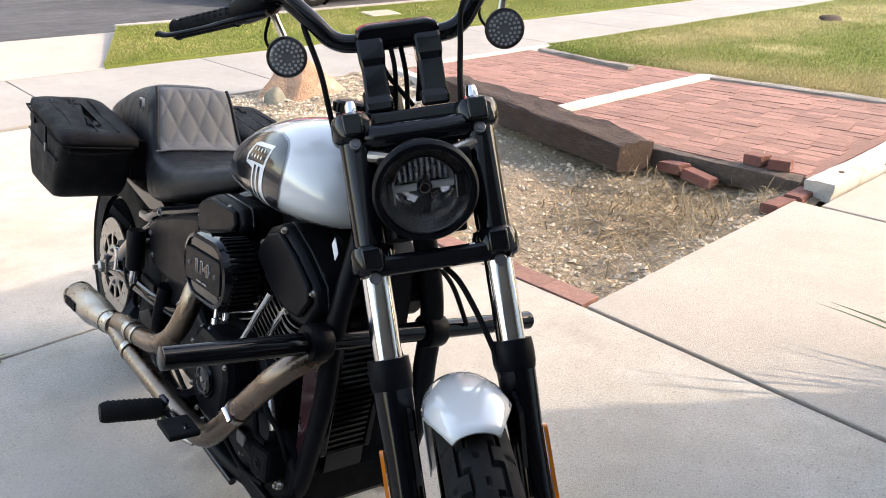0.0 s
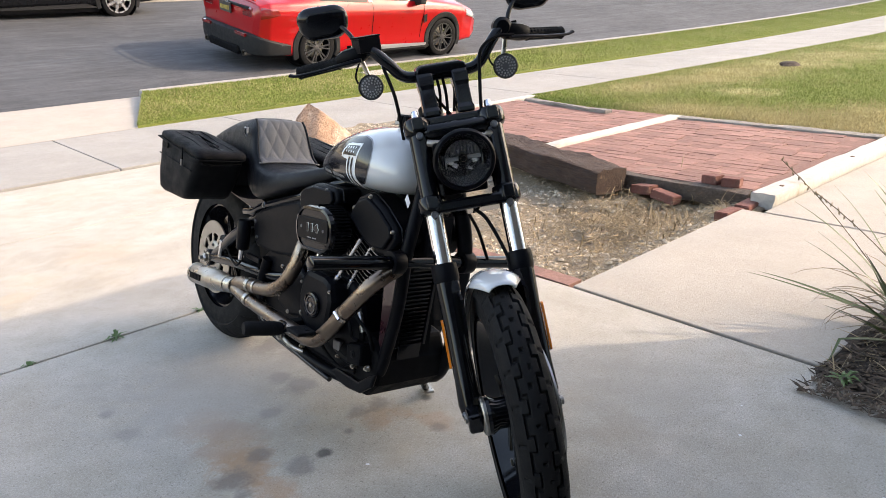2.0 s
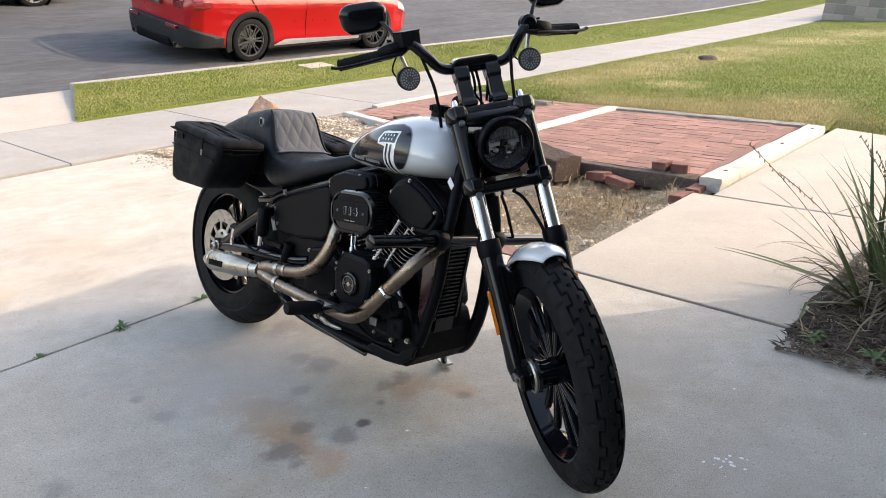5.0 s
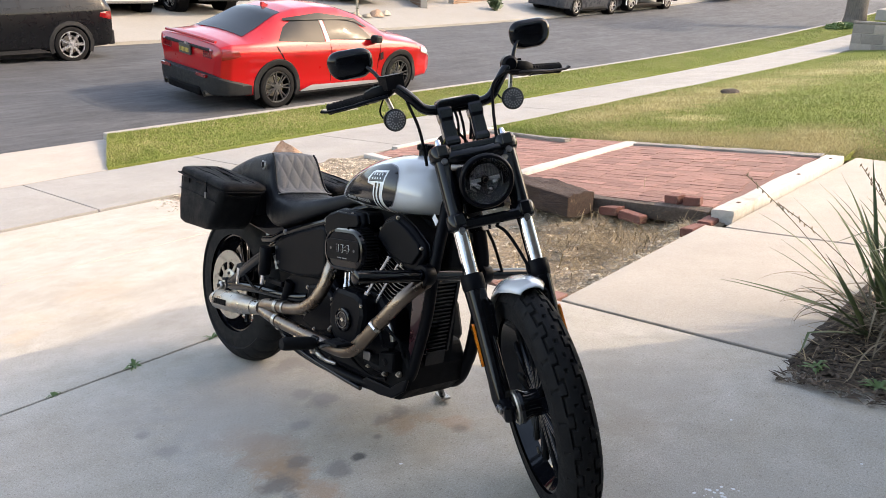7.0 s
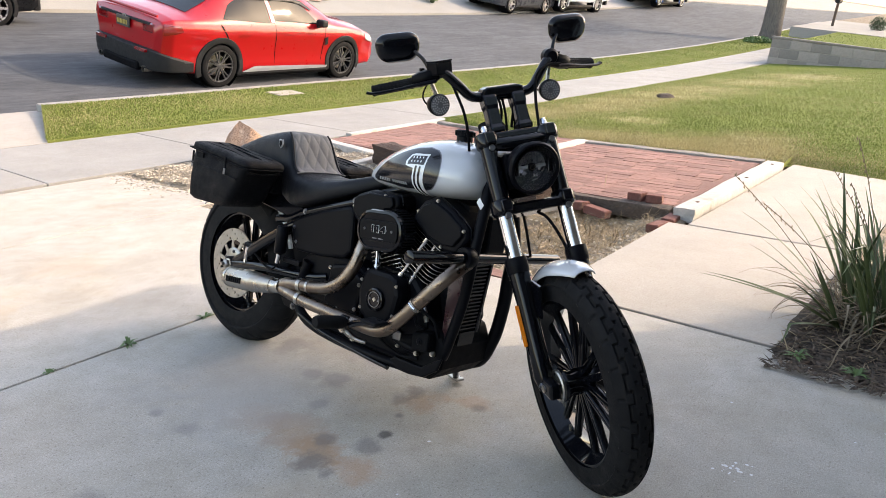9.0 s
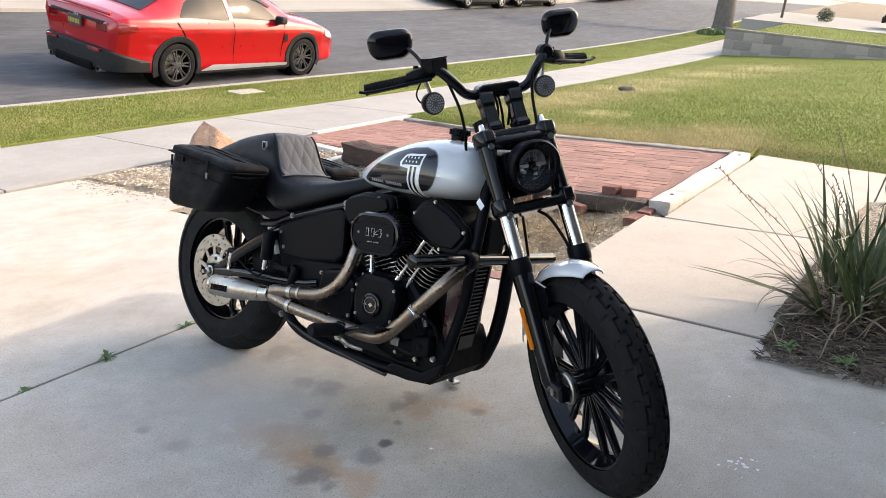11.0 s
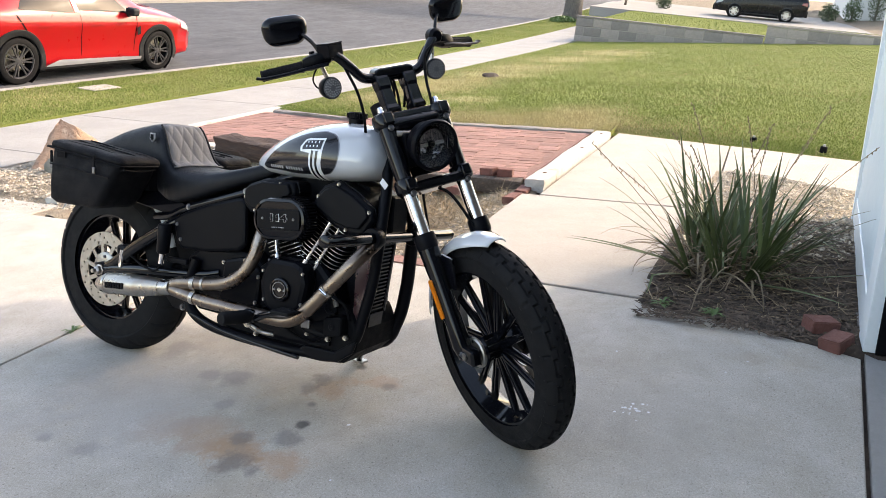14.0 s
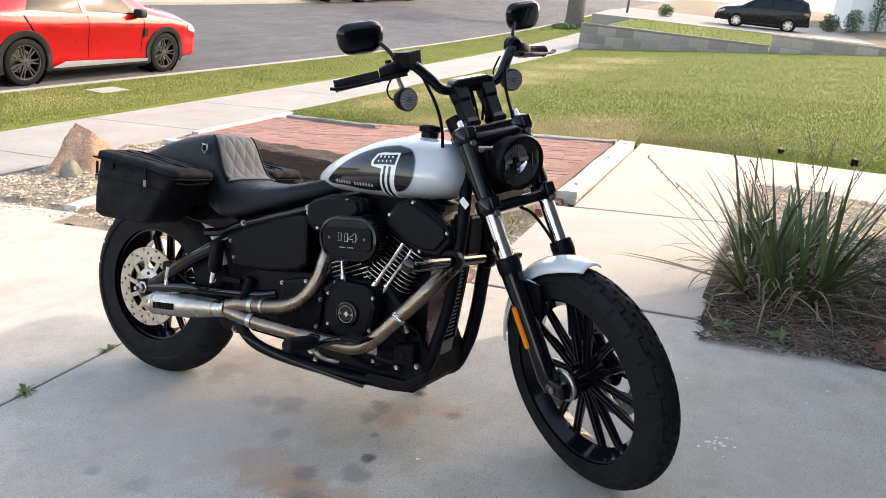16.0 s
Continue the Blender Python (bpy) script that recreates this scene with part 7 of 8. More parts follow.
wn_ = house_wall("wall_north", "pale blue house wall with lapped boards", (-0.06, 1.85, -1.06, -0.915, -0.05, 3.13))
wn_.matrix_basis = H @ pose(-0.06, -0.915, 0, 0, 0, -3.6) @ pose(0.06, 0.915, 0)
for k in range(21):
    part("board", mk(prism, [(-0.915, 0.16 + 0.135 * k), (-0.900, 0.16 + 0.135 * k), (-0.908, 0.30 + 0.135 * k), (-0.915, 0.30 + 0.135 * k)], -0.06, 1.85, pose(0, 0, 0, 90, 0, 90)), M_SIDING, wn_)
part("base_trim", boxes((-0.06, 1.85, -0.915, -0.893, 0.0, 0.155)), M_WHITEBLUE, wn_, bevel=0.004)
part("corner_trim", boxes((1.78, 1.865, -0.935, -0.885, 0.0, 3.13)), M_WHITEBLUE, wn_, bevel=0.004)
tagged(part("door_frame", boxes((-0.215, -0.06, -1.06, -0.888, 0.0, 2.2), (-0.245, -0.215, -1.06, -0.972, 0.0, 2.2)), M_WHITEBLUE, m=H, kind="structure", bevel=0.004), "white-painted garage door frame", "door frame")
tagged(part("door_seal", boxes((-0.275, -0.247, -0.99, -0.965, 0.0, 2.2)), M_MATT, m=H, kind="structure"), "black rubber door seal strip", "door seal")
tagged(part("door_track", boxes((-0.36, -0.285, -1.06, -1.0, 0.0, 2.2)), M_WHITEBLUE, m=H, kind="structure", bevel=0.003), "white-painted door track post", "door post")
tagged(part("door_seal", boxes((-0.228, -0.2155, -0.970, -0.930, 0.0, 2.2)), M_MATT, m=H, kind="structure", bevel=0.003), "black rubber seal on the garage door frame", "door seal")
# unseen walls, their height set with the roof to hold the shadow edge
house_wall("wall_header", "unseen pale blue wall over the garage door, raised to shape the shadow", (-5.6, -0.06, -1.06, -0.915, 2.2, 3.13))
house_wall("wall_west", "unseen pale blue garage corner wall, raised to shape the shadow", (-7.0, -5.5, -1.06, -0.915, -0.05, 3.13))
house_wall("wall_east", "unseen pale blue house side wall, raised to shape the shadow", (1.70, 1.85, -9.0, -1.06, -0.05, 3.13))
# out-of-view garage shell, paled as a reflector for the shaded driveway
house_wall("wall_south", "unseen garage back wall, paled to bounce light", (-7.0, 2.17, -7.5, -7.35, -0.05, 2.45), material=M_GARAGE_BOUNCE)
house_wall("wall_side", "unseen garage side wall, paled to bounce light", (-7.0, -6.85, -7.35, -1.06, -0.05, 2.45), material=M_GARAGE_BOUNCE)
house_wall("wall_inner", "unseen garage inner wall, paled to bounce light", (0.3, 0.42, -7.35, -1.06, -0.05, 2.45), material=M_GARAGE_BOUNCE)
tagged(part("floor", mk(prism, [(-6.85, -7.35), (0.3, -7.35), (0.3, -0.905), (-0.25, -0.898), (-6.85, -0.435)], -0.15, -0.012), M_GFLOOR, m=H, kind="structure"), "concrete garage floor, darkened for the shade indoors", "floor")
tagged(part("ceiling", boxes((-7.0, 2.17, -7.5, -0.915, 2.45, 2.50)), M_GARAGE_BOUNCE, m=H, kind="structure"), "unseen garage ceiling, paled to bounce light", "ceiling")
# unseen roof, shaped only to put its shadow edge on the driveway
roof = tagged(new("roof"), "unseen roof shaped to cast the driveway's shadow edge", "roof", kind="structure")
roof.matrix_basis = H
part("eave", mk(prism, [(-9.0, 3.17), (SHADOW_EAVE_Y, 3.17), (SHADOW_EAVE_Y, 3.26), (-4.2, 4.6), (-9.0, 3.26)], -8.0, SHADOW_EAVE_X, pose(0, 0, 0, 90, 0, 90)), M_ROOF, roof)
# white underside, out of view, added to bounce light
part("soffit", boxes((-8.0, SHADOW_EAVE_X - 0.02, -3.0, SHADOW_EAVE_Y - 0.02, 3.15, 3.165)), M_WHITEBLUE, roof)

# ---- vehicles ----
M_CARGLASS = surface("dark_car_glass", (0.012, 0.014, 0.016), (0.016, 0.018, 0.02), 4, 0.05, rvar=0.02, spec=0.25)
M_TRIM = surface("dark_plastic_trim", (0.012, 0.0125, 0.014), (0.017, 0.0175, 0.019), 10, 0.6, spec=0.25)
M_TAIL = surface("red_tail_lamp", (0.20, 0.005, 0.008), (0.15, 0.005, 0.007), 10, 0.12, coat=1.0)
M_LAMP = surface("clear_lamp", (0.30, 0.31, 0.33), (0.22, 0.23, 0.25), 20, 0.12, coat=0.6)
M_DRIM = surface("dark_alloy", (0.10, 0.10, 0.105), (0.07, 0.07, 0.075), 10, 0.35, metal=0.6)
M_SRIM = surface("silver_alloy", (0.58, 0.58, 0.59), (0.5, 0.5, 0.51), 10, 0.3, metal=0.8)
M_SKIRT = surface("grey_sill_plate", (0.30, 0.30, 0.31), (0.25, 0.25, 0.26), 6, 0.45)
M_PLATE = surface("number_plate", (0.06, 0.055, 0.05), (0.05, 0.046, 0.042), 10, 0.4)
M_PLATEMARK = surface("number_plate_marks", (0.42, 0.31, 0.08), (0.38, 0.28, 0.07), 10, 0.4)
M_PLATEW = surface("pale_number_plate", (0.6, 0.6, 0.58), (0.55, 0.55, 0.53), 10, 0.4)


def paint(name, c):
    return surface(name, c, tuple(x * 0.93 for x in c), 3, 0.28, coat=0.22, rvar=0.03, spec=0.15)


# stations: x, low, belt, top, half-widths low, belt, top
SEDAN = [(-1.00, 0.42, 0.86, 0.88, 0.66, 0.72, 0.62), (-0.95, 0.34, 0.96, 0.985, 0.78, 0.83, 0.70), (-0.80, 0.26, 1.00, 1.03, 0.86, 0.88, 0.72), (-0.50, 0.22, 1.00, 1.06, 0.89, 0.905, 0.68), (-0.15, 0.20, 0.985, 1.20, 0.90, 0.91, 0.60),
         (0.20, 0.20, 0.97, 1.36, 0.90, 0.91, 0.56), (0.60, 0.20, 0.96, 1.445, 0.90, 0.91, 0.56), (1.05, 0.20, 0.95, 1.47, 0.90, 0.91, 0.57), (1.45, 0.20, 0.94, 1.45, 0.90, 0.91, 0.58), (1.85, 0.20, 0.93, 1.34, 0.90, 0.905, 0.60),
         (2.20, 0.20, 0.925, 1.17, 0.90, 0.90, 0.64), (2.45, 0.20, 0.92, 1.02, 0.90, 0.895, 0.70), (2.75, 0.21, 0.90, 0.965, 0.895, 0.885, 0.66), (3.15, 0.22, 0.84, 0.905, 0.88, 0.86, 0.6), (3.45, 0.24, 0.75, 0.82, 0.83, 0.80, 0.52), (3.62, 0.28, 0.64, 0.70, 0.72, 0.70, 0.45), (3.70, 0.36, 0.55, 0.60, 0.58, 0.56, 0.40)]
SUV = [(-0.98, 0.45, 0.98, 1.02, 0.72, 0.78, 0.68), (-0.93, 0.36, 1.06, 1.22, 0.84, 0.86, 0.64), (-0.78, 0.30, 1.08, 1.52, 0.88, 0.90, 0.60), (-0.45, 0.28, 1.07, 1.65, 0.91, 0.92, 0.60), (0.2, 0.26, 1.05, 1.69, 0.92, 0.93, 0.62), (1.0, 0.26, 1.03, 1.69, 0.92, 0.93, 0.62), (1.6, 0.26, 1.02, 1.60, 0.92, 0.93, 0.62),
       (2.1, 0.26, 1.01, 1.32, 0.92, 0.92, 0.66), (2.45, 0.26, 1.0, 1.10, 0.92, 0.91, 0.70), (2.8, 0.27, 0.98, 1.04, 0.91, 0.90, 0.68), (3.3, 0.28, 0.92, 0.98, 0.88, 0.86, 0.6), (3.6, 0.32, 0.75, 0.82, 0.78, 0.76, 0.5), (3.7, 0.42, 0.6, 0.65, 0.6, 0.58, 0.42)]
PICKUP = [(-1.25, 0.60, 1.12, 1.14, 0.86, 0.90, 0.88), (-1.20, 0.52, 1.14, 1.15, 0.92, 0.95, 0.90), (0.3, 0.42, 1.14, 1.15, 0.95, 0.97, 0.92), (0.75, 0.40, 1.14, 1.16, 0.95, 0.97, 0.90), (0.85, 0.40, 1.14, 1.78, 0.95, 0.97, 0.66), (1.4, 0.40, 1.13, 1.86, 0.95, 0.97, 0.66), (2.3, 0.40, 1.12, 1.84, 0.95, 0.97, 0.66),
          (2.75, 0.40, 1.12, 1.50, 0.95, 0.96, 0.70), (3.1, 0.40, 1.12, 1.18, 0.95, 0.95, 0.78), (3.6, 0.42, 1.10, 1.15, 0.94, 0.93, 0.74), (4.2, 0.44, 1.04, 1.09, 0.92, 0.90, 0.7), (4.4, 0.50, 0.95, 1.0, 0.86, 0.84, 0.6)]


def vehicle(label, category, m, st, body_mat, base, rim_mat, r=0.33, spokes=10, detail=False, windows=(), glass_back=None, glass_front=None, plate=True, cladding=False, group="", lamps=True):
    own = thing("car" if category != "pickup truck" else "pickup_truck", label, category, m, group=group)
    cols = [np.array([s[i] for s in st]) for i in range(7)]

    def val(i, x):
        return float(np.interp(x, cols[0], cols[i]))

    def side(x, z):
        lo, be, to, wl, wb, wt = (val(i, x) for i in range(1, 7))
        if z <= be:
            f = (z - lo) / max(1e-3, be - lo)
            f = min(1, max(0, f))
            swell = float(np.interp(f, (0, 0.10, 0.30, 0.55, 0.72, 0.80, 0.90, 1), (0, 0.014, 0.004, 0.016, 0.036, 0.042, 0.030, 0.0))) if detail else 0.025 * math.sin(math.pi * f)
            return wl + (wb - wl) * f + swell
        f = min(1, (z - be) / max(1e-3, to - be))
        return wb + (wt - wb) * f + 0.02 * math.sin(math.pi * f)

    def top(x, y):
        to, wt = val(3, x), val(6, x)
        return to + 0.035 * (1 - min(1, (y / wt) ** 2))

    sm = spline([(s[0], s[1], s[2]) for s in st], 10 if detail else 5)
    xs = [p.x for p in sm]
    rings = []
    for x in xs:
        lo, be, to = val(1, x), val(2, x), val(3, x)
        half = [(0, lo), (val(4, x) * 0.9, lo)] + [(side(x, lo + (be - lo) * k / 14), lo + (be - lo) * (0.03 + 0.97 * k / 14)) for k in range(15)]
        half += [(side(x, be + (to - be) * k / 4), be + (to - be) * k / 4) for k in range(1, 5)]
        half += [(val(6, x) * 0.8, top(x, val(6, x) * 0.8)), (val(6, x) * 0.4, top(x, val(6, x) * 0.4)), (0, top(x, 0))]
        ring = [(x, -y, z) for y, z in half] + [(x, y, z) for y, z in half[-2:0:-1]]
        rings.append(ring)
    bm = mk(loft, rings)
    gone = []
    for f in bm.faces:
        c = f.calc_center_median()
        if abs(c.y) > 0.45 and any((c.x - ax) ** 2 + (c.z - r) ** 2 < (r + 0.045) ** 2 for ax in (0.0, base)):
            gone.append(f)
    bmesh.ops.delete(bm, geom=gone, context="FACES")
    part("body", bm, body_mat, own, smooth="all")

    def skin(name, outline, lift, mat_, s, label_="", nr=8, nc=16, parent=None):
        zs = [p[1] for p in outline]
        bm = bmesh.new()
        grid = []
        for i in range(nr + 1):
            z = min(zs) + (max(zs) - min(zs)) * (0.003 + 0.994 * i / nr)
            hits = sorted(xa + (xb - xa) * (z - za) / (zb - za) for (xa, za), (xb, zb) in zip(outline, outline[1:] + outline[:1]) if (za - z) * (zb - z) < 0)
            if len(hits) < 2:
                continue
            grid.append([bm.verts.new((x, s * (side(x, z) + lift), z)) for x in [hits[0] + (hits[-1] - hits[0]) * j / nc for j in range(nc + 1)]])
        for a, b in zip(grid, grid[1:]):
            for j in range(nc):
                bm.faces.new((a[j], a[j + 1], b[j + 1], b[j]))
        return part(name, bm, mat_, parent or own, label_, smooth="all")

    def roofskin(name, x0, x1, w0, w1, lift, mat_):
        bm = bmesh.new()
        grid = []
        for i in range(13):
            f = i / 12
            x, w = x0 + (x1 - x0) * f, w0 + (w1 - w0) * f
            grid.append([bm.verts.new((x, w * (-1 + 2 * j / 12), top(x, w * (-1 + 2 * j / 12)) + lift)) for j in range(13)])
        for a, b in zip(grid, grid[1:]):
            for j in range(12):
                bm.faces.new((a[j], a[j + 1], b[j + 1], b[j]))
        return part(name, bm, mat_, own, "dark tinted glass", smooth="all")

    for s in (-1, 1):
        for w in windows:
            skin("window", w, 0.006, M_CARGLASS, s, "dark side window")
    if glass_back:
        roofskin("rear_window", *glass_back, 0.008, M_CARGLASS)
    if glass_front:
        roofskin("windscreen", *glass_front, 0.008, M_CARGLASS)
    x_r = st[0][0]
    x_f = st[-1][0]
    for ax in (0.0, base):
        for s in (-1, 1):
            ys = s * (side(ax, 0.4) + 0.004)
            bm = bmesh.new()
            grid = []
            for k in range(31):
                th = radians(-22 + 224 * k / 30)
                row = []
                for rho, lift in ((r + 0.022, -0.10), (r + 0.022, 0.012), (r + 0.034, 0.020), (r + (0.105 if cladding else 0.080), 0.014), (r + (0.115 if cladding else 0.085), -0.008)):
                    x, z = ax + rho * math.cos(th), r + rho * math.sin(th)
                    row.append(bm.verts.new((x, s * (side(x, z) + lift), z)))
                grid.append(row)
            for a, b in zip(grid, grid[1:]):
                for j in range(4):
                    bm.faces.new((a[j], a[j + 1], b[j + 1], b[j]))
            part("wheel_arch", bm, M_TRIM if cladding else body_mat, own, smooth=True)
            wm = Matrix.Translation((ax, ys - s * 0.005, r)) @ (I4 if s < 0 else pose(0, 0, 0, 0, 0, 180))
            part("wheel_well", mk(lathe, [(r + 0.06, 0.02), (r + 0.06, 0.34), (0.0, 0.34)], 30), M_MATT, own, m=wm)
            wl = part("wheel", mk(lathe, [(r * 0.74, 0.004), (r * 0.735, -0.012), (r * 0.695, -0.010), (r * 0.685, 0.02), (r * 0.66, 0.14), (0.0, 0.15)], 36), M_MATT, own, m=wm, smooth=True)
            part("tyre", mk(lathe, [(r * 0.73, 0.0), (r * 0.76, -0.016), (r * 0.90, -0.022), (r * 0.97, -0.010), (r, 0.02), (r, 0.19), (r * 0.7, 0.2)], 40), M_RUBBER, wl, smooth=True)
            part("brake_disc", mk(lathe, [(r * 0.18, 0.075), (r * 0.50, 0.075), (r * 0.50, 0.09)], 28), M_STEEL, wl)
            part("rim_lip", mk(lathe, [(r * 0.745, -0.004), (r * 0.735, -0.0165), (r * 0.690, -0.0145), (r * 0.680, 0.01)], 36), rim_mat, wl, smooth=True)
            part("hub", mk(lathe, [(0.0, -0.004), (r * 0.09, -0.006), (r * 0.17, 0.004), (r * 0.19, 0.05), (0.0, 0.05)], 20), rim_mat, wl, smooth=True)
            sp = None
            for k in range(spokes):
                if sp is None:
                    bm = bmesh.new()
                    for lean in ((-8, 8) if detail else (0,)):
                        box(bm, r * 0.13, r * 0.71, -0.004, 0.020, -r * (0.030 if detail else 0.075), r * (0.030 if detail else 0.075), pose(0, 0, 0, 0, lean))
                    sp = part("spoke", bm, rim_mat, wl)
                    ob = sp
                else:
                    ob = new("spoke", sp.data)
                    ob.parent = wl
                ob.matrix_basis = pose(0, 0, 0, 0, 360 * k / spokes, 0)
    skirt = M_TRIM if cladding else body_mat
    for s in (-1, 1):
        part("underside", boxes((r + 0.02, base - r - 0.02, min(s * 0.55, s * 0.86), max(s * 0.55, s * 0.86), 0.13, 0.24)), M_MATT, own)
        skin("side_skirt", [(r + 0.10, 0.225), (base - r - 0.10, 0.225), (base - r - 0.09, 0.275), (r + 0.32, 0.315), (r + 0.10, 0.24)], 0.034, M_SKIRT if detail else M_TRIM, s, "grey side skirt", 6, 24)
        if detail:
            skin("skirt_edge", [(r + 0.06, 0.19), (base - r - 0.06, 0.19), (base - r - 0.06, 0.226), (r + 0.06, 0.226)], 0.036, M_TRIM, s, "black sill edge", 3, 24)
    def end_panel(name, x, w, z0, z1, depth, mat_, lbl="", bevel=0.02, y0=None, parent=None):
        return part(name, boxes((min(x, x + depth), max(x, x + depth), -w if y0 is None else y0, w if y0 is None else y0 + w, z0, z1)), mat_, parent or own, lbl, bevel=bevel)
    h = val(2, 0.0)
    if detail:
        plan = [(-0.46, 0.915), (-0.62, 0.912), (-0.78, 0.89), (-0.92, 0.83), (-1.01, 0.70), (-1.045, 0.50), (-1.06, 0.25)]
        plan = [(x - 0.03, y + 0.03) for x, y in plan]
        plan = [(x, -y) for x, y in plan] + [(-1.10, 0.0)] + plan[::-1]
        rings = []
        for i, (px, py) in enumerate(plan):
            inw = Vector((0.3, 0, 0)) - Vector((px, py, 0))
            inw = Vector((inw.x * 0.5, inw.y, 0)).normalized() if abs(py) > 0.6 else Vector((1, 0, 0))
            hi = 0.40 + 0.16 * min(1.0, i / 4, (len(plan) - 1 - i) / 4)
            rings.append([Vector((px, py, z)) + inw * d for z, d in ((0.25, 0.06), (0.27, 0.02), (0.40, 0.0), (hi - 0.02, 0.004), (hi, 0.03), (hi, 0.14), (0.25, 0.14))])
        part("rear_bumper", mk(loft, rings), M_TRIM, own, "black wrap-round rear bumper", smooth=True)
    else:
        end_panel("rear_bumper", x_r - 0.035, 0.80, 0.30, 0.30 + h * 0.30, 0.16, M_TRIM if cladding or category == "pickup truck" else body_mat, "rear bumper", 0.04)
    end_panel("front_bumper", x_f + 0.03, 0.66, 0.28, 0.28 + h * 0.30, -0.16, body_mat, "front bumper", 0.04)
    if lamps:
        for s in (-1, 1):
            skin("tail_light", [(x_r + 0.05, h * 0.80), (x_r + 0.34, h * 0.86), (x_r + 0.30, h * 0.95), (x_r + 0.06, h * 0.97)], 0.012, M_TAIL, s, "red tail light")
            end_panel("tail_light", x_r - 0.012, 0.26, h * 0.80, h * 0.94, 0.10, M_TAIL, "red tail light", 0.02, y0=s * 0.57 - 0.13)
            skin("headlight", [(x_f - 0.46, h * 0.70), (x_f - 0.12, h * 0.60), (x_f - 0.12, h * 0.70), (x_f - 0.44, h * 0.80)], 0.012, M_LAMP, s, "clear headlight")
    if plate:
        pl = end_panel("number_plate", x_r - 0.05, 0.155, h * 0.78, h * 0.93, 0.03, M_PLATE if detail else M_PLATEW, "number plate", 0.004)
        bm = boxes(*[(x_r - 0.054, x_r - 0.050, -0.125 + 0.038 * k, -0.100 + 0.038 * k, h * 0.815, h * 0.88) for k in range(7)])
        part("marks", bm, M_PLATEMARK if detail else M_TRIM, pl, "row of plain bars")
    if detail:
        for s in (-1, 1):
            for seam in ([(-0.02, 0.96), (-0.02, 0.94), (0.36, 0.36), (0.375, 0.36), (0.0, 0.96)], [(1.07, 0.34), (1.082, 0.34), (1.062, 0.95), (1.05, 0.95)], [(2.12, 0.36), (2.132, 0.36), (2.182, 0.92), (2.17, 0.92)]):
                skin("door_seam", seam, 0.003, M_MATT, s, nr=14, nc=2)
            for hx in (0.36, 1.28):
                skin("door_handle", [(hx, 0.80), (hx + 0.19, 0.81), (hx + 0.19, 0.845), (hx, 0.838)], 0.028, body_mat, s, nr=4, nc=6)
            skin("crease", [(-0.3, 0.865), (2.3, 0.80), (2.3, 0.806), (-0.3, 0.874)], 0.006, body_mat, s, nr=4, nc=30)
            mr = part("door_mirror", mk(box, -0.08, 0.06, -0.09, 0.09, -0.06, 0.06, pose(2.02, s * 1.0, 0.99)), M_TRIM, own, "black door mirror", bevel=0.03)
            part("mirror_arm", mk(box, -0.04, 0.03, -0.05, 0.05, -0.03, 0.0, pose(2.02, s * 0.90, 0.935)), M_TRIM, mr)
            skin("arch_vent", [(base + 0.36 - 0.85, 0.60), (base - 0.42, 0.62), (base - 0.45, 0.76), (base - 0.52, 0.74)], 0.014, M_TRIM, s, nr=6, nc=4)
            skin("pillar", [(0.98, 0.975), (1.06, 0.975), (1.02, 1.36), (0.96, 1.36)], 0.010, M_SKIRT, s, nr=8, nc=3)
            skin("visor", [(0.28, 1.33), (1.0, 1.40), (1.75, 1.30), (1.98, 1.16), (1.92, 1.16), (1.70, 1.255), (1.0, 1.345), (0.30, 1.29)], 0.022, M_CARGLASS, s, "dark rain visor", 14, 24)
            skin("fuel_flap", [(-0.30 + 0.10 * math.cos(a), 0.80 + 0.10 * math.sin(a)) for a in [2 * math.pi * k / 16 + 0.1 for k in range(16)]], 0.003, body_mat, s, nr=10, nc=10)
            part("exhaust_tip", mk(lathe, [(0.040, -0.06), (0.045, -0.06), (0.045, 0.08), (0.040, 0.08), (0.040, -0.06)], 16, pose(x_r - 0.02, s * 0.56, 0.26), "X"), M_STEEL, own)
            part("bumper_cut", mk(box, 0, 0.05, -0.13, 0.13, -0.02, 0.02, pose(x_r - 0.10, s * 0.50, 0.53, 0, 0, 0)), M_TAIL, own, "thin red reflector")
        part("boot_lip", mk(tube, [(x_r + 0.06, -0.70, 1.03), (x_r + 0.0, -0.35, 1.055), (x_r - 0.01, 0, 1.06), (x_r + 0.0, 0.35, 1.055), (x_r + 0.06, 0.70, 1.03)], 0.022, 10, 4), body_mat, own, smooth=True)
        part("lamp_band", boxes((x_r - 0.02, x_r + 0.06, -0.62, 0.62, 0.885, 0.925)), M_TRIM, own, "dark strip between the tail lights", bevel=0.01)
        part("diffuser", boxes((x_r - 0.105, x_r + 0.08, -0.44, 0.44, 0.21, 0.34)), M_MATT, own, "black rear diffuser", bevel=0.03)
        part("antenna", mk(prism, [(0.0, 0.0), (0.18, 0.0), (0.03, 0.07), (0.0, 0.07)], -0.02, 0.02, Matrix.Translation((0.35, 0, 1.43)) @ ROT90), body_mat, own, "red roof antenna fin")
        part("emblem", mk(lathe, [(0.0, -0.004), (0.055, -0.002), (0.06, 0.004)], 20, pose(x_r - 0.018, 0, 0.905) @ Matrix.Diagonal((1, 1, 0.6, 1)), "X"), M_STEEL, own)
    return own


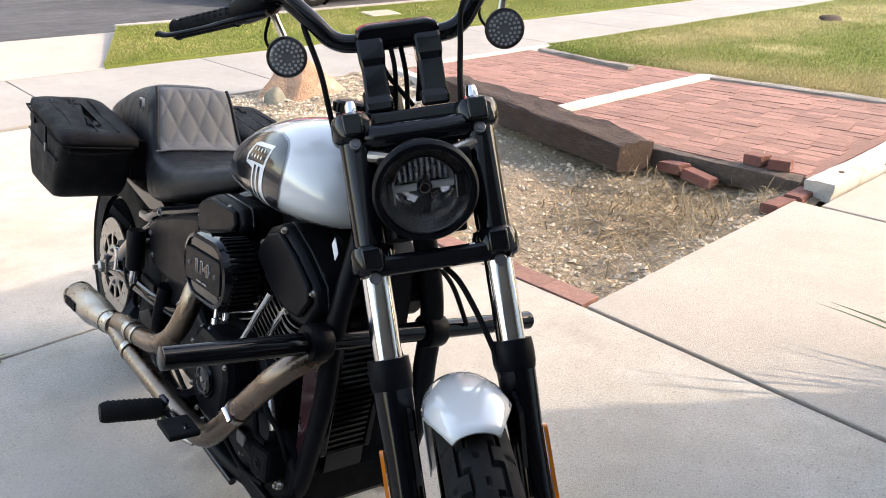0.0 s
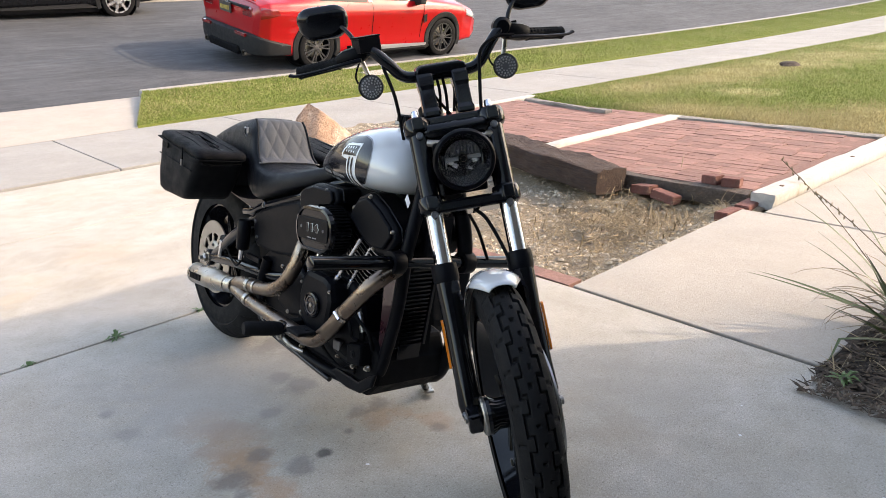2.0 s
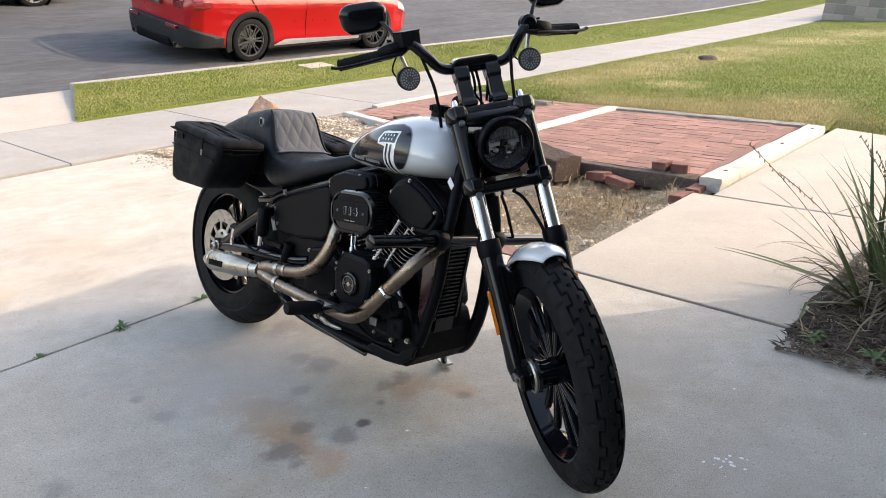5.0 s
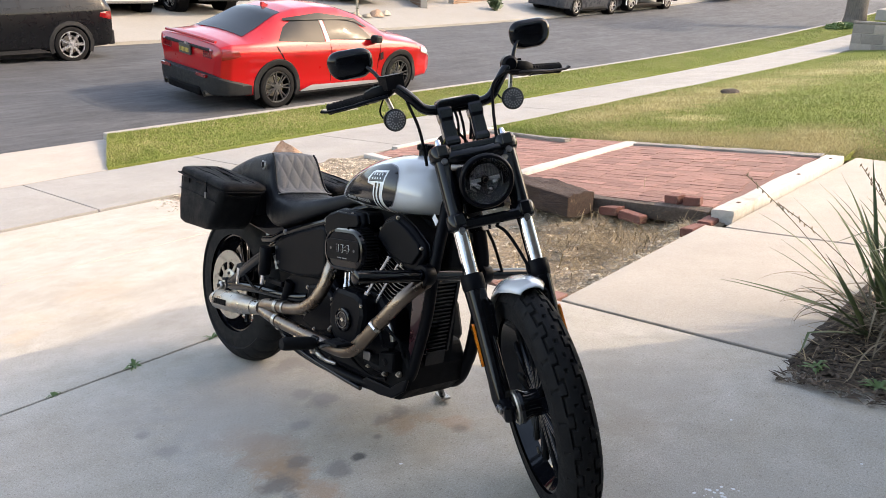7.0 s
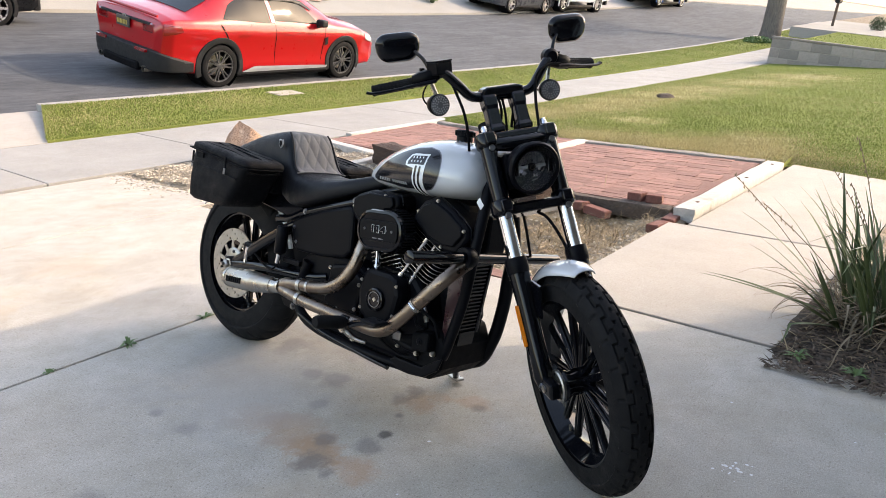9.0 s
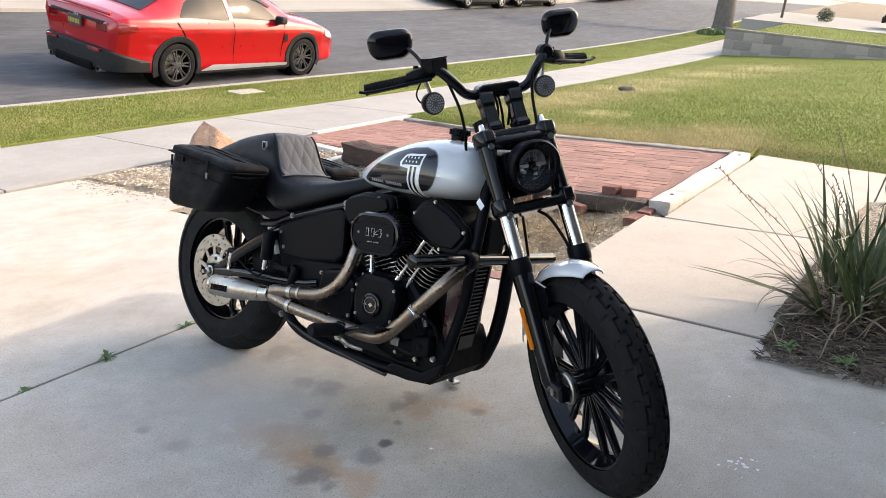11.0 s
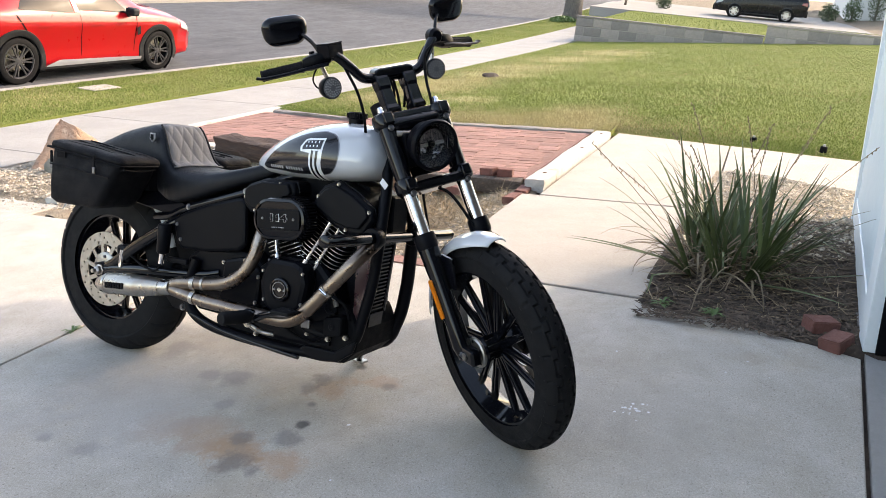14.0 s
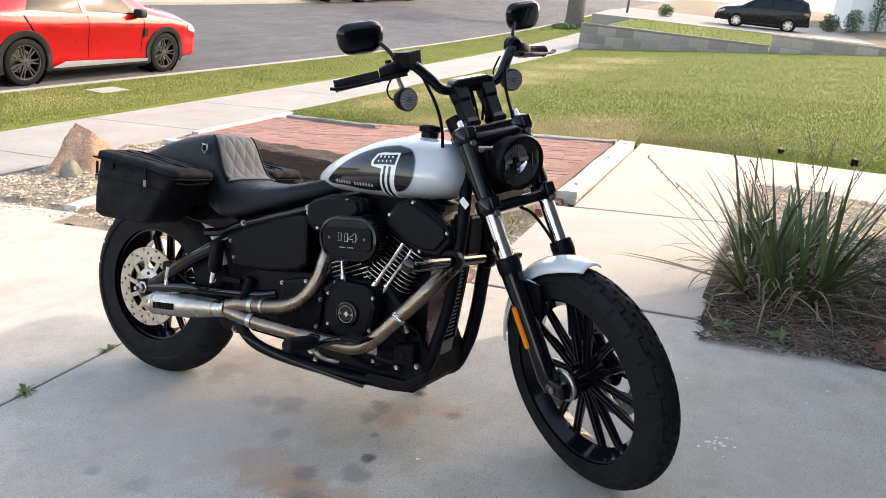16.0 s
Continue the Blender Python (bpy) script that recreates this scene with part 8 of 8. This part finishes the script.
SED_WIN = ([(0.02, 0.985), (0.96, 0.975), (0.96, 1.35), (0.55, 1.345), (0.25, 1.22)], [(1.06, 0.97), (2.05, 0.955), (1.72, 1.27), (1.40, 1.345), (1.05, 1.36)])
SUV_WIN = ([(-0.62, 1.12), (-0.05, 1.11), (-0.05, 1.50), (-0.55, 1.45)], [(0.02, 1.10), (0.92, 1.09), (0.92, 1.54), (0.02, 1.52)], [(0.99, 1.08), (1.98, 1.06), (1.62, 1.44), (1.30, 1.53), (0.99, 1.54)])
PU_WIN = ([(0.98, 1.18), (1.72, 1.18), (1.72, 1.66), (1.02, 1.64)], [(1.80, 1.18), (2.72, 1.18), (2.45, 1.58), (2.25, 1.66), (1.80, 1.66)])
ROADTILT = 4.4


def on_road(x, y, heading, lift=0.0, tilt=True):
    return Matrix.Translation((x, y, ground_z(x, y) + lift)) @ pose(0, 0, 0, ROADTILT if tilt else 0) @ pose(0, 0, 0, 0, 0, heading)


vehicle("bright red saloon car with black lower trim parked at the kerb", "car", on_road(4.57, 10.56, 0) @ Matrix.Diagonal((1.04, 1.04, 1.04, 1)), SEDAN, M_RED, 2.68, M_DRIM, 0.328, 7, True, SED_WIN, (-0.46, 0.34, 0.66, 0.52), (2.42, 1.62, 0.66, 0.56), cladding=True)
vehicle("glossy black estate car parked across the street", "car", on_road(3.42, 15.42, 180) @ Matrix.Diagonal((0.90, 0.92, 0.92, 1)), SUV, paint("black_car_paint", (0.005, 0.0055, 0.007)), 2.85, M_SRIM, 0.365, 7, False, SUV_WIN, (-0.86, -0.60, 0.58, 0.55), (2.4, 1.75, 0.68, 0.6), cladding=True)
vehicle("white car parked on a driveway across the street", "car", on_road(6.55, 19.3, 84, 0.08, False), SEDAN, paint("white_car_paint", (0.72, 0.73, 0.74)), 2.7, M_SRIM, 0.33, 8, False, SED_WIN, (-0.46, 0.34, 0.66, 0.52), (2.42, 1.62, 0.66, 0.56))
vehicle("black pickup truck parked on a driveway across the street", "pickup truck", on_road(9.0, 19.2, 92, 0.08, False), PICKUP, paint("black_truck_paint", (0.014, 0.014, 0.016)), 3.6, M_SRIM, 0.40, 6, False, PU_WIN, None, (3.05, 2.4, 0.75, 0.68))
vehicle("dark grey car parked on a driveway across the street", "car", on_road(14.9, 22.6, -70, 0.08, False), SEDAN, paint("grey_car_paint", (0.10, 0.105, 0.115)), 2.65, M_SRIM, 0.325, 7, False, SED_WIN, (-0.46, 0.34, 0.66, 0.52), (2.42, 1.62, 0.66, 0.56))
vehicle("white saloon car parked on a driveway across the street", "car", on_road(17.8, 22.8, -62, 0.08, False), SEDAN, paint("white_car_paint", (0.70, 0.71, 0.73)), 2.68, M_DRIM, 0.33, 8, False, SED_WIN, (-0.46, 0.34, 0.66, 0.52), (2.42, 1.62, 0.66, 0.56))
vehicle("dark grey saloon car parked across the street", "car", on_road(25.85, 16.75, 180), SEDAN, paint("slate_car_paint", (0.045, 0.048, 0.056)), 2.68, M_SRIM, 0.325, 6, False, SED_WIN, (-0.46, 0.34, 0.66, 0.52), (2.42, 1.62, 0.66, 0.56))
vehicle("white pickup truck parked behind the grey saloon", "pickup truck", on_road(30.4, 16.6, 180), PICKUP, paint("white_truck_paint", (0.68, 0.69, 0.70)), 3.3, M_SRIM, 0.37, 6, False, PU_WIN, None, (3.05, 2.4, 0.75, 0.68))
vehicle("bright blue pickup truck parked far up the street", "pickup truck", on_road(40.4, 16.3, 180), PICKUP, paint("blue_truck_paint", (0.02, 0.10, 0.36)), 3.3, M_SRIM, 0.38, 6, False, PU_WIN, None, (3.05, 2.4, 0.75, 0.68))

# ---- across the street ----
M_TANBRICK = surface("tan_brick", (0.34, 0.20, 0.13), (0.27, 0.16, 0.105), 6, 0.9, bump=0.004, fine=60, grain=0.2, vary=0.2)
M_STUCCO = surface("white_stucco", (0.70, 0.70, 0.69), (0.64, 0.64, 0.63), 2, 0.9, bump=0.004, fine=60, grain=0.06)
M_BLOCK = surface("concrete_block", (0.36, 0.32, 0.285), (0.29, 0.26, 0.235), 3, 0.9, bump=0.004, fine=50, grain=0.2, vary=0.32)
M_BARK = surface("grey_bark", (0.20, 0.17, 0.14), (0.13, 0.11, 0.095), 4, 0.95, bump=0.03, fine=18, grain=0.4, stretch=(3, 3, 0.6))
M_SHRUB = surface("shrub_leaf", (0.055, 0.085, 0.03), (0.04, 0.065, 0.025), 8, 0.6)
M_CREAM = surface("cream_house_paint", (0.52, 0.46, 0.36), (0.47, 0.42, 0.33), 2, 0.85, bump=0.003, fine=40, grain=0.06)


def block_wall(name, label, origin, ang, courses, n, L, h, thick, material, piece, cap=None):
    own = tagged(new(name), label, "garden wall")
    own.matrix_basis = Matrix.Translation(origin) @ pose(0, 0, 0, 0, 0, ang)
    part("core", boxes((0.01, n * L - 0.01, -thick / 2 + 0.012, thick / 2 - 0.012, -0.3, courses * h - 0.01)), M_BLOCKJOINT, own)
    me = None
    for c in range(courses):
        off = L / 2 if c % 2 else 0
        k = 0
        x = -off
        while x < n * L - 0.01:
            x0, x1 = max(0, x), min(n * L, x + L)
            if x1 - x0 > 0.03:
                if abs(x1 - x0 - L) < 1e-4 and me is not None:
                    ob = new(piece, me)
                    ob.parent = own
                else:
                    bm = boxes((0.011, x1 - x0 - 0.011, -thick / 2, thick / 2, 0.011, h - 0.011))
                    bmesh.ops.bevel(bm, geom=bm.edges[:], offset=0.006, segments=1, affect="EDGES")
                    ob = part(piece, bm, material, own)
                    if abs(x1 - x0 - L) < 1e-4:
                        me = ob.data
                ob.matrix_basis = Matrix.Translation((x0, 0, c * h))
            x += L
    if cap:
        part("cap", boxes((-0.01, n * L + 0.01, -thick / 2 - 0.015, thick / 2 + 0.015, courses * h, courses * h + 0.055)), cap, own, bevel=0.008)
    return own


M_BLOCKJOINT = surface("mortar", (0.31, 0.28, 0.245), (0.26, 0.235, 0.205), 8, 0.95, bump=0.003, fine=60)
block_wall("block_wall", "grey concrete block wall at the lawn's far side", (22.0, 5.60, -0.58), -90, 3, 10, 0.575, 0.285, 0.2, M_BLOCK, "block", M_BLOCK)
block_wall("block_wall", "higher step of the grey concrete block wall", (22.0, -0.17, -0.26), -90, 3, 17, 0.575, 0.285, 0.2, M_BLOCK, "block", M_BLOCK)
for x, y, a, n, c, lab in ((17.1, 18.2, 55, 5, 5, "low tan brick planter wall across the street"), (19.3, 18.9, 10, 9, 5, "tan brick planter wall across the street"), (13.0, 21.5, 0, 7, 6, "tan brick planter wall between two driveways")):
    block_wall("planter_wall", lab, (x, y, ground_z(x, y) + 0.05), a, c, n, 0.40, 0.10, 0.25, M_TANBRICK, "brick")
pole_ = thing("street_pole", "thin grey steel pole at the far kerb", "pole", Matrix.Translation((13.1, 17.2, ground_z(13.1, 17.2))))
part("shaft", mk(rod, (0, 0, 0), (0, 0, 4.5), 0.045, 14, 0.035), M_STEEL, pole_, smooth=True)
part("base_plate", mk(lathe, [(0.0, 0.09), (0.07, 0.09), (0.09, 0.0)], 14, None, "Z"), M_STEEL, pole_)
for i, (x, y, s) in enumerate(((13.3, 17.5, 0.16), (13.7, 17.4, 0.12), (14.2, 17.5, 0.2), (14.7, 17.6, 0.13))):
    rock("stone", "pale stone at the foot of the street pole", LOT.inverted() @ Matrix.Translation((x, y, ground_z(x, y) + 0.12)), (s * 1.4, s, s * 0.8), M_GRAVEL if i != 2 else M_ROCK, i * 2.7, 3)


def leafy(name, label, category, m, lobes, n, size, material, seed, trunk=None):
    """A plant of many single leaves round a few stems."""
    rnd = random.Random(seed)
    own = thing(name, label, category, m)
    if trunk:
        for pts, r in trunk:
            part("trunk" if r[0] > 0.1 else "limb", mk(tube, pts, r, 12, 5), M_BARK, own, smooth=True)
    vs, fs = [], []
    for (cx, cy, cz, rx, ry, rz) in lobes:
        for _ in range(n):
            d = Vector((rnd.gauss(0, 1), rnd.gauss(0, 1), rnd.gauss(0, 1))).normalized() * rnd.random() ** 0.45
            p = Vector((cx + d.x * rx, cy + d.y * ry, cz + d.z * rz))
            u = Vector((rnd.gauss(0, 1), rnd.gauss(0, 1), rnd.gauss(0, 1))).normalized() * size * rnd.uniform(0.6, 1.4)
            v = u.cross(Vector((rnd.gauss(0, 1), rnd.gauss(0, 1), rnd.gauss(0, 1)))).normalized() * size * 0.45
            k = len(vs)
            vs += [p - u, p + v, p + u, p - v]
            fs.append((k, k + 1, k + 2, k + 3))
    me = bpy.data.meshes.new("crown")
    me.from_pydata(vs, [], fs)
    me.materials.append(material)
    cr = new("crown", me)
    cr.parent = own
    cr["kind"] = "stuff"
    return own


tz = ground_z(32.3, 8.3)
leafy("tree", "street tree with a stout grey trunk on the verge", "tree", Matrix.Translation((32.3, 8.25, tz)), [(0, 0, 6.2, 2.0, 2.0, 1.3), (1.3, 0.6, 5.6, 1.4, 1.4, 1.0), (-1.2, -0.5, 5.7, 1.4, 1.4, 1.0), (0.2, -1.2, 6.6, 1.2, 1.2, 1.0)], 1400, 0.07, M_SHRUB, 41,
      [([(0, 0, -0.2), (0, 0, 0.1), (0.02, 0, 0.4), (0.05, 0.03, 1.6), (0.0, 0.05, 3.4), (0, 0, 4.4)], [0.52, 0.30]), ([(0, 0, 4.2), (0.7, 0.3, 5.0), (1.3, 0.6, 5.7)], [0.14, 0.05]), ([(0, 0, 4.2), (-0.6, -0.3, 5.1), (-1.2, -0.5, 5.8)], [0.14, 0.05]), ([(0, 0, 4.3), (0.1, -0.3, 5.5), (0.1, -0.8, 6.6)], [0.14, 0.05])])
# the neighbours' ground beyond the block wall
NB = lambda x, y: 0.12 + (x - 22.1) * 0.030 + max(0, -y) * 0.012
tagged(part("neighbour_lawn", sheet(steps(22.1, 31.0, 1.5), steps(-14, 5.4, 1.5), 0, NB), M_SOD, kind="structure"), "neighbouring green lawn behind the block wall", "lawn")
blades("neighbour_grass", 14000, lambda r: (r.uniform(22.2, 31), r.uniform(-10, 5.3)), NB, 0.06, 0.008, M_GRASS, "grass of the neighbouring lawn", 8)
tagged(part("neighbour_drive", slab([31.0, 35, 40], [-14, -4, 2, 7.2], 0.02, 0.4, NB), M_FARWALK, kind="structure"), "pale concrete driveway of the neighbouring house", "driveway")
tagged(part("neighbour_yard", sheet([40, 50, 70], [-14, -4, 2, 7.2], 0.0, NB), M_DIRT, kind="structure"), "bare ground beside the neighbouring house", "ground")
vehicle("small black hatchback on the neighbouring driveway", "car", Matrix.Translation((34.2, -0.75, NB(34.2, 0) + 0.02)) @ pose(0, 0, 0, 0, 0, 90) @ Matrix.Scale(0.82, 4), SUV, paint("black_car_paint", (0.005, 0.0055, 0.007)), 2.6, M_SRIM, 0.315, 6, False, SUV_WIN, (-0.86, -0.60, 0.58, 0.55), (2.4, 1.75, 0.68, 0.6))
nh = tagged(new("neighbour_house"), "white stucco house beyond the neighbouring driveway", "house")
part("wall", boxes((38.5, 50, -14, -3.4, 0.2, 4.2)), M_STUCCO, nh)
part("roof", mk(prism, [(38.0, 4.2), (50.5, 4.2), (44, 6.2)], 2.9, 14.5, ROT90), M_ROOF, nh)
for i, (x, y, hgt) in enumerate(((37.4, -2.6, 0.9), (37.6, -3.6, 1.2), (38.0, -4.6, 2.4), (38.0, -5.7, 2.6))):
    leafy("shrub", "dark green shrub beside the white house", "shrub", Matrix.Translation((x, y, NB(x, y) - 0.05)), [(0, 0, hgt * 0.5, 0.45, 0.45, hgt * 0.5)], 900, 0.05, M_SHRUB, 50 + i, [([(0, 0, 0), (0.03, 0, hgt * 0.3), (0, 0.02, hgt * 0.7)], [0.06, 0.02])])
leafy("shrub", "small round bush near the far pavement", "shrub", Matrix.Translation((35.0, 4.6, NB(35, 4.6) - 0.05)), [(0, 0, 0.32, 0.38, 0.38, 0.32)], 900, 0.04, M_SHRUB, 61, [([(0, 0, 0), (0.01, 0, 0.1), (0, 0, 0.3)], [0.04, 0.02])])
mb = thing("mailbox", "dark mailbox on a wooden post by the street", "mailbox", Matrix.Translation((34.5, 6.3, NB(34.5, 6.3))))
part("post", boxes((-0.05, 0.05, -0.05, 0.05, -0.3, 1.0)), M_WOODOLD, mb)
part("box", mk(prism, rounded(0.22, 0.26, 0.10, 4), -0.26, 0.26, pose(0, 0, 1.1, 90, 0, 90)), M_TRIM, mb)
leafy("weed_clump", "tall green weeds on the verge by the tree", "weeds", Matrix.Translation((30.5, 8.2, ground_z(30.5, 8.2))), [(0, 0, 0.06, 1.3, 0.5, 0.16)], 1600, 0.06, M_LEAF, 63)
# plain houses that close the far side of the street
for i, (x0, x1, y, c) in enumerate(((-14, 3, 27, M_CREAM), (4, 17, 29, M_STUCCO), (19, 34, 28, M_CREAM), (36, 52, 27, M_STUCCO))):
    hh = tagged(new("house"), "plain single-storey house across the street", "house", group="houses across the street")
    z = ground_z(min(max(x0, 0), 30), y) - 0.3
    part("wall", boxes((x0, x1, y, y + 9, z, z + 3.1)), c, hh)
    part("roof", mk(prism, [(y - 0.6, z + 3.1), (y + 9.6, z + 3.1), (y + 4.5, z + 5.2)], x0 - 0.5, x1 + 0.5, pose(0, 0, 0, 90, 0, 90)), M_ROOF, hh)
    for k in range(2):
        wx = x0 + (x1 - x0) * (0.3 + 0.4 * k)
        w = part("window", boxes((wx - 0.9, wx + 0.9, y - 0.03, y + 0.02, z + 1.1, z + 2.3)), M_CARGLASS, hh)
        part("frame", boxes((wx - 1.0, wx + 1.0, y - 0.05, y - 0.031, z + 2.3, z + 2.4), (wx - 1.0, wx + 1.0, y - 0.05, y - 0.031, z + 1.0, z + 1.1)), M_WHITE, w)
leafy("weed_clump", "patch of green weeds at the far kerb", "weeds", Matrix.Translation((4.75, 16.9, ground_z(4.75, 16.9) + 0.06)), [(0, 0, 0.05, 0.5, 0.35, 0.16)], 900, 0.05, M_LEAF, 64)
leafy("agave", "pale green spiky plant by the planter wall", "plant", Matrix.Translation((20.2, 17.5, ground_z(20.2, 17.5) + 0.08)), [(0, 0, 0.22, 0.25, 0.25, 0.22)], 60, 0.17, M_SHRUB, 65)
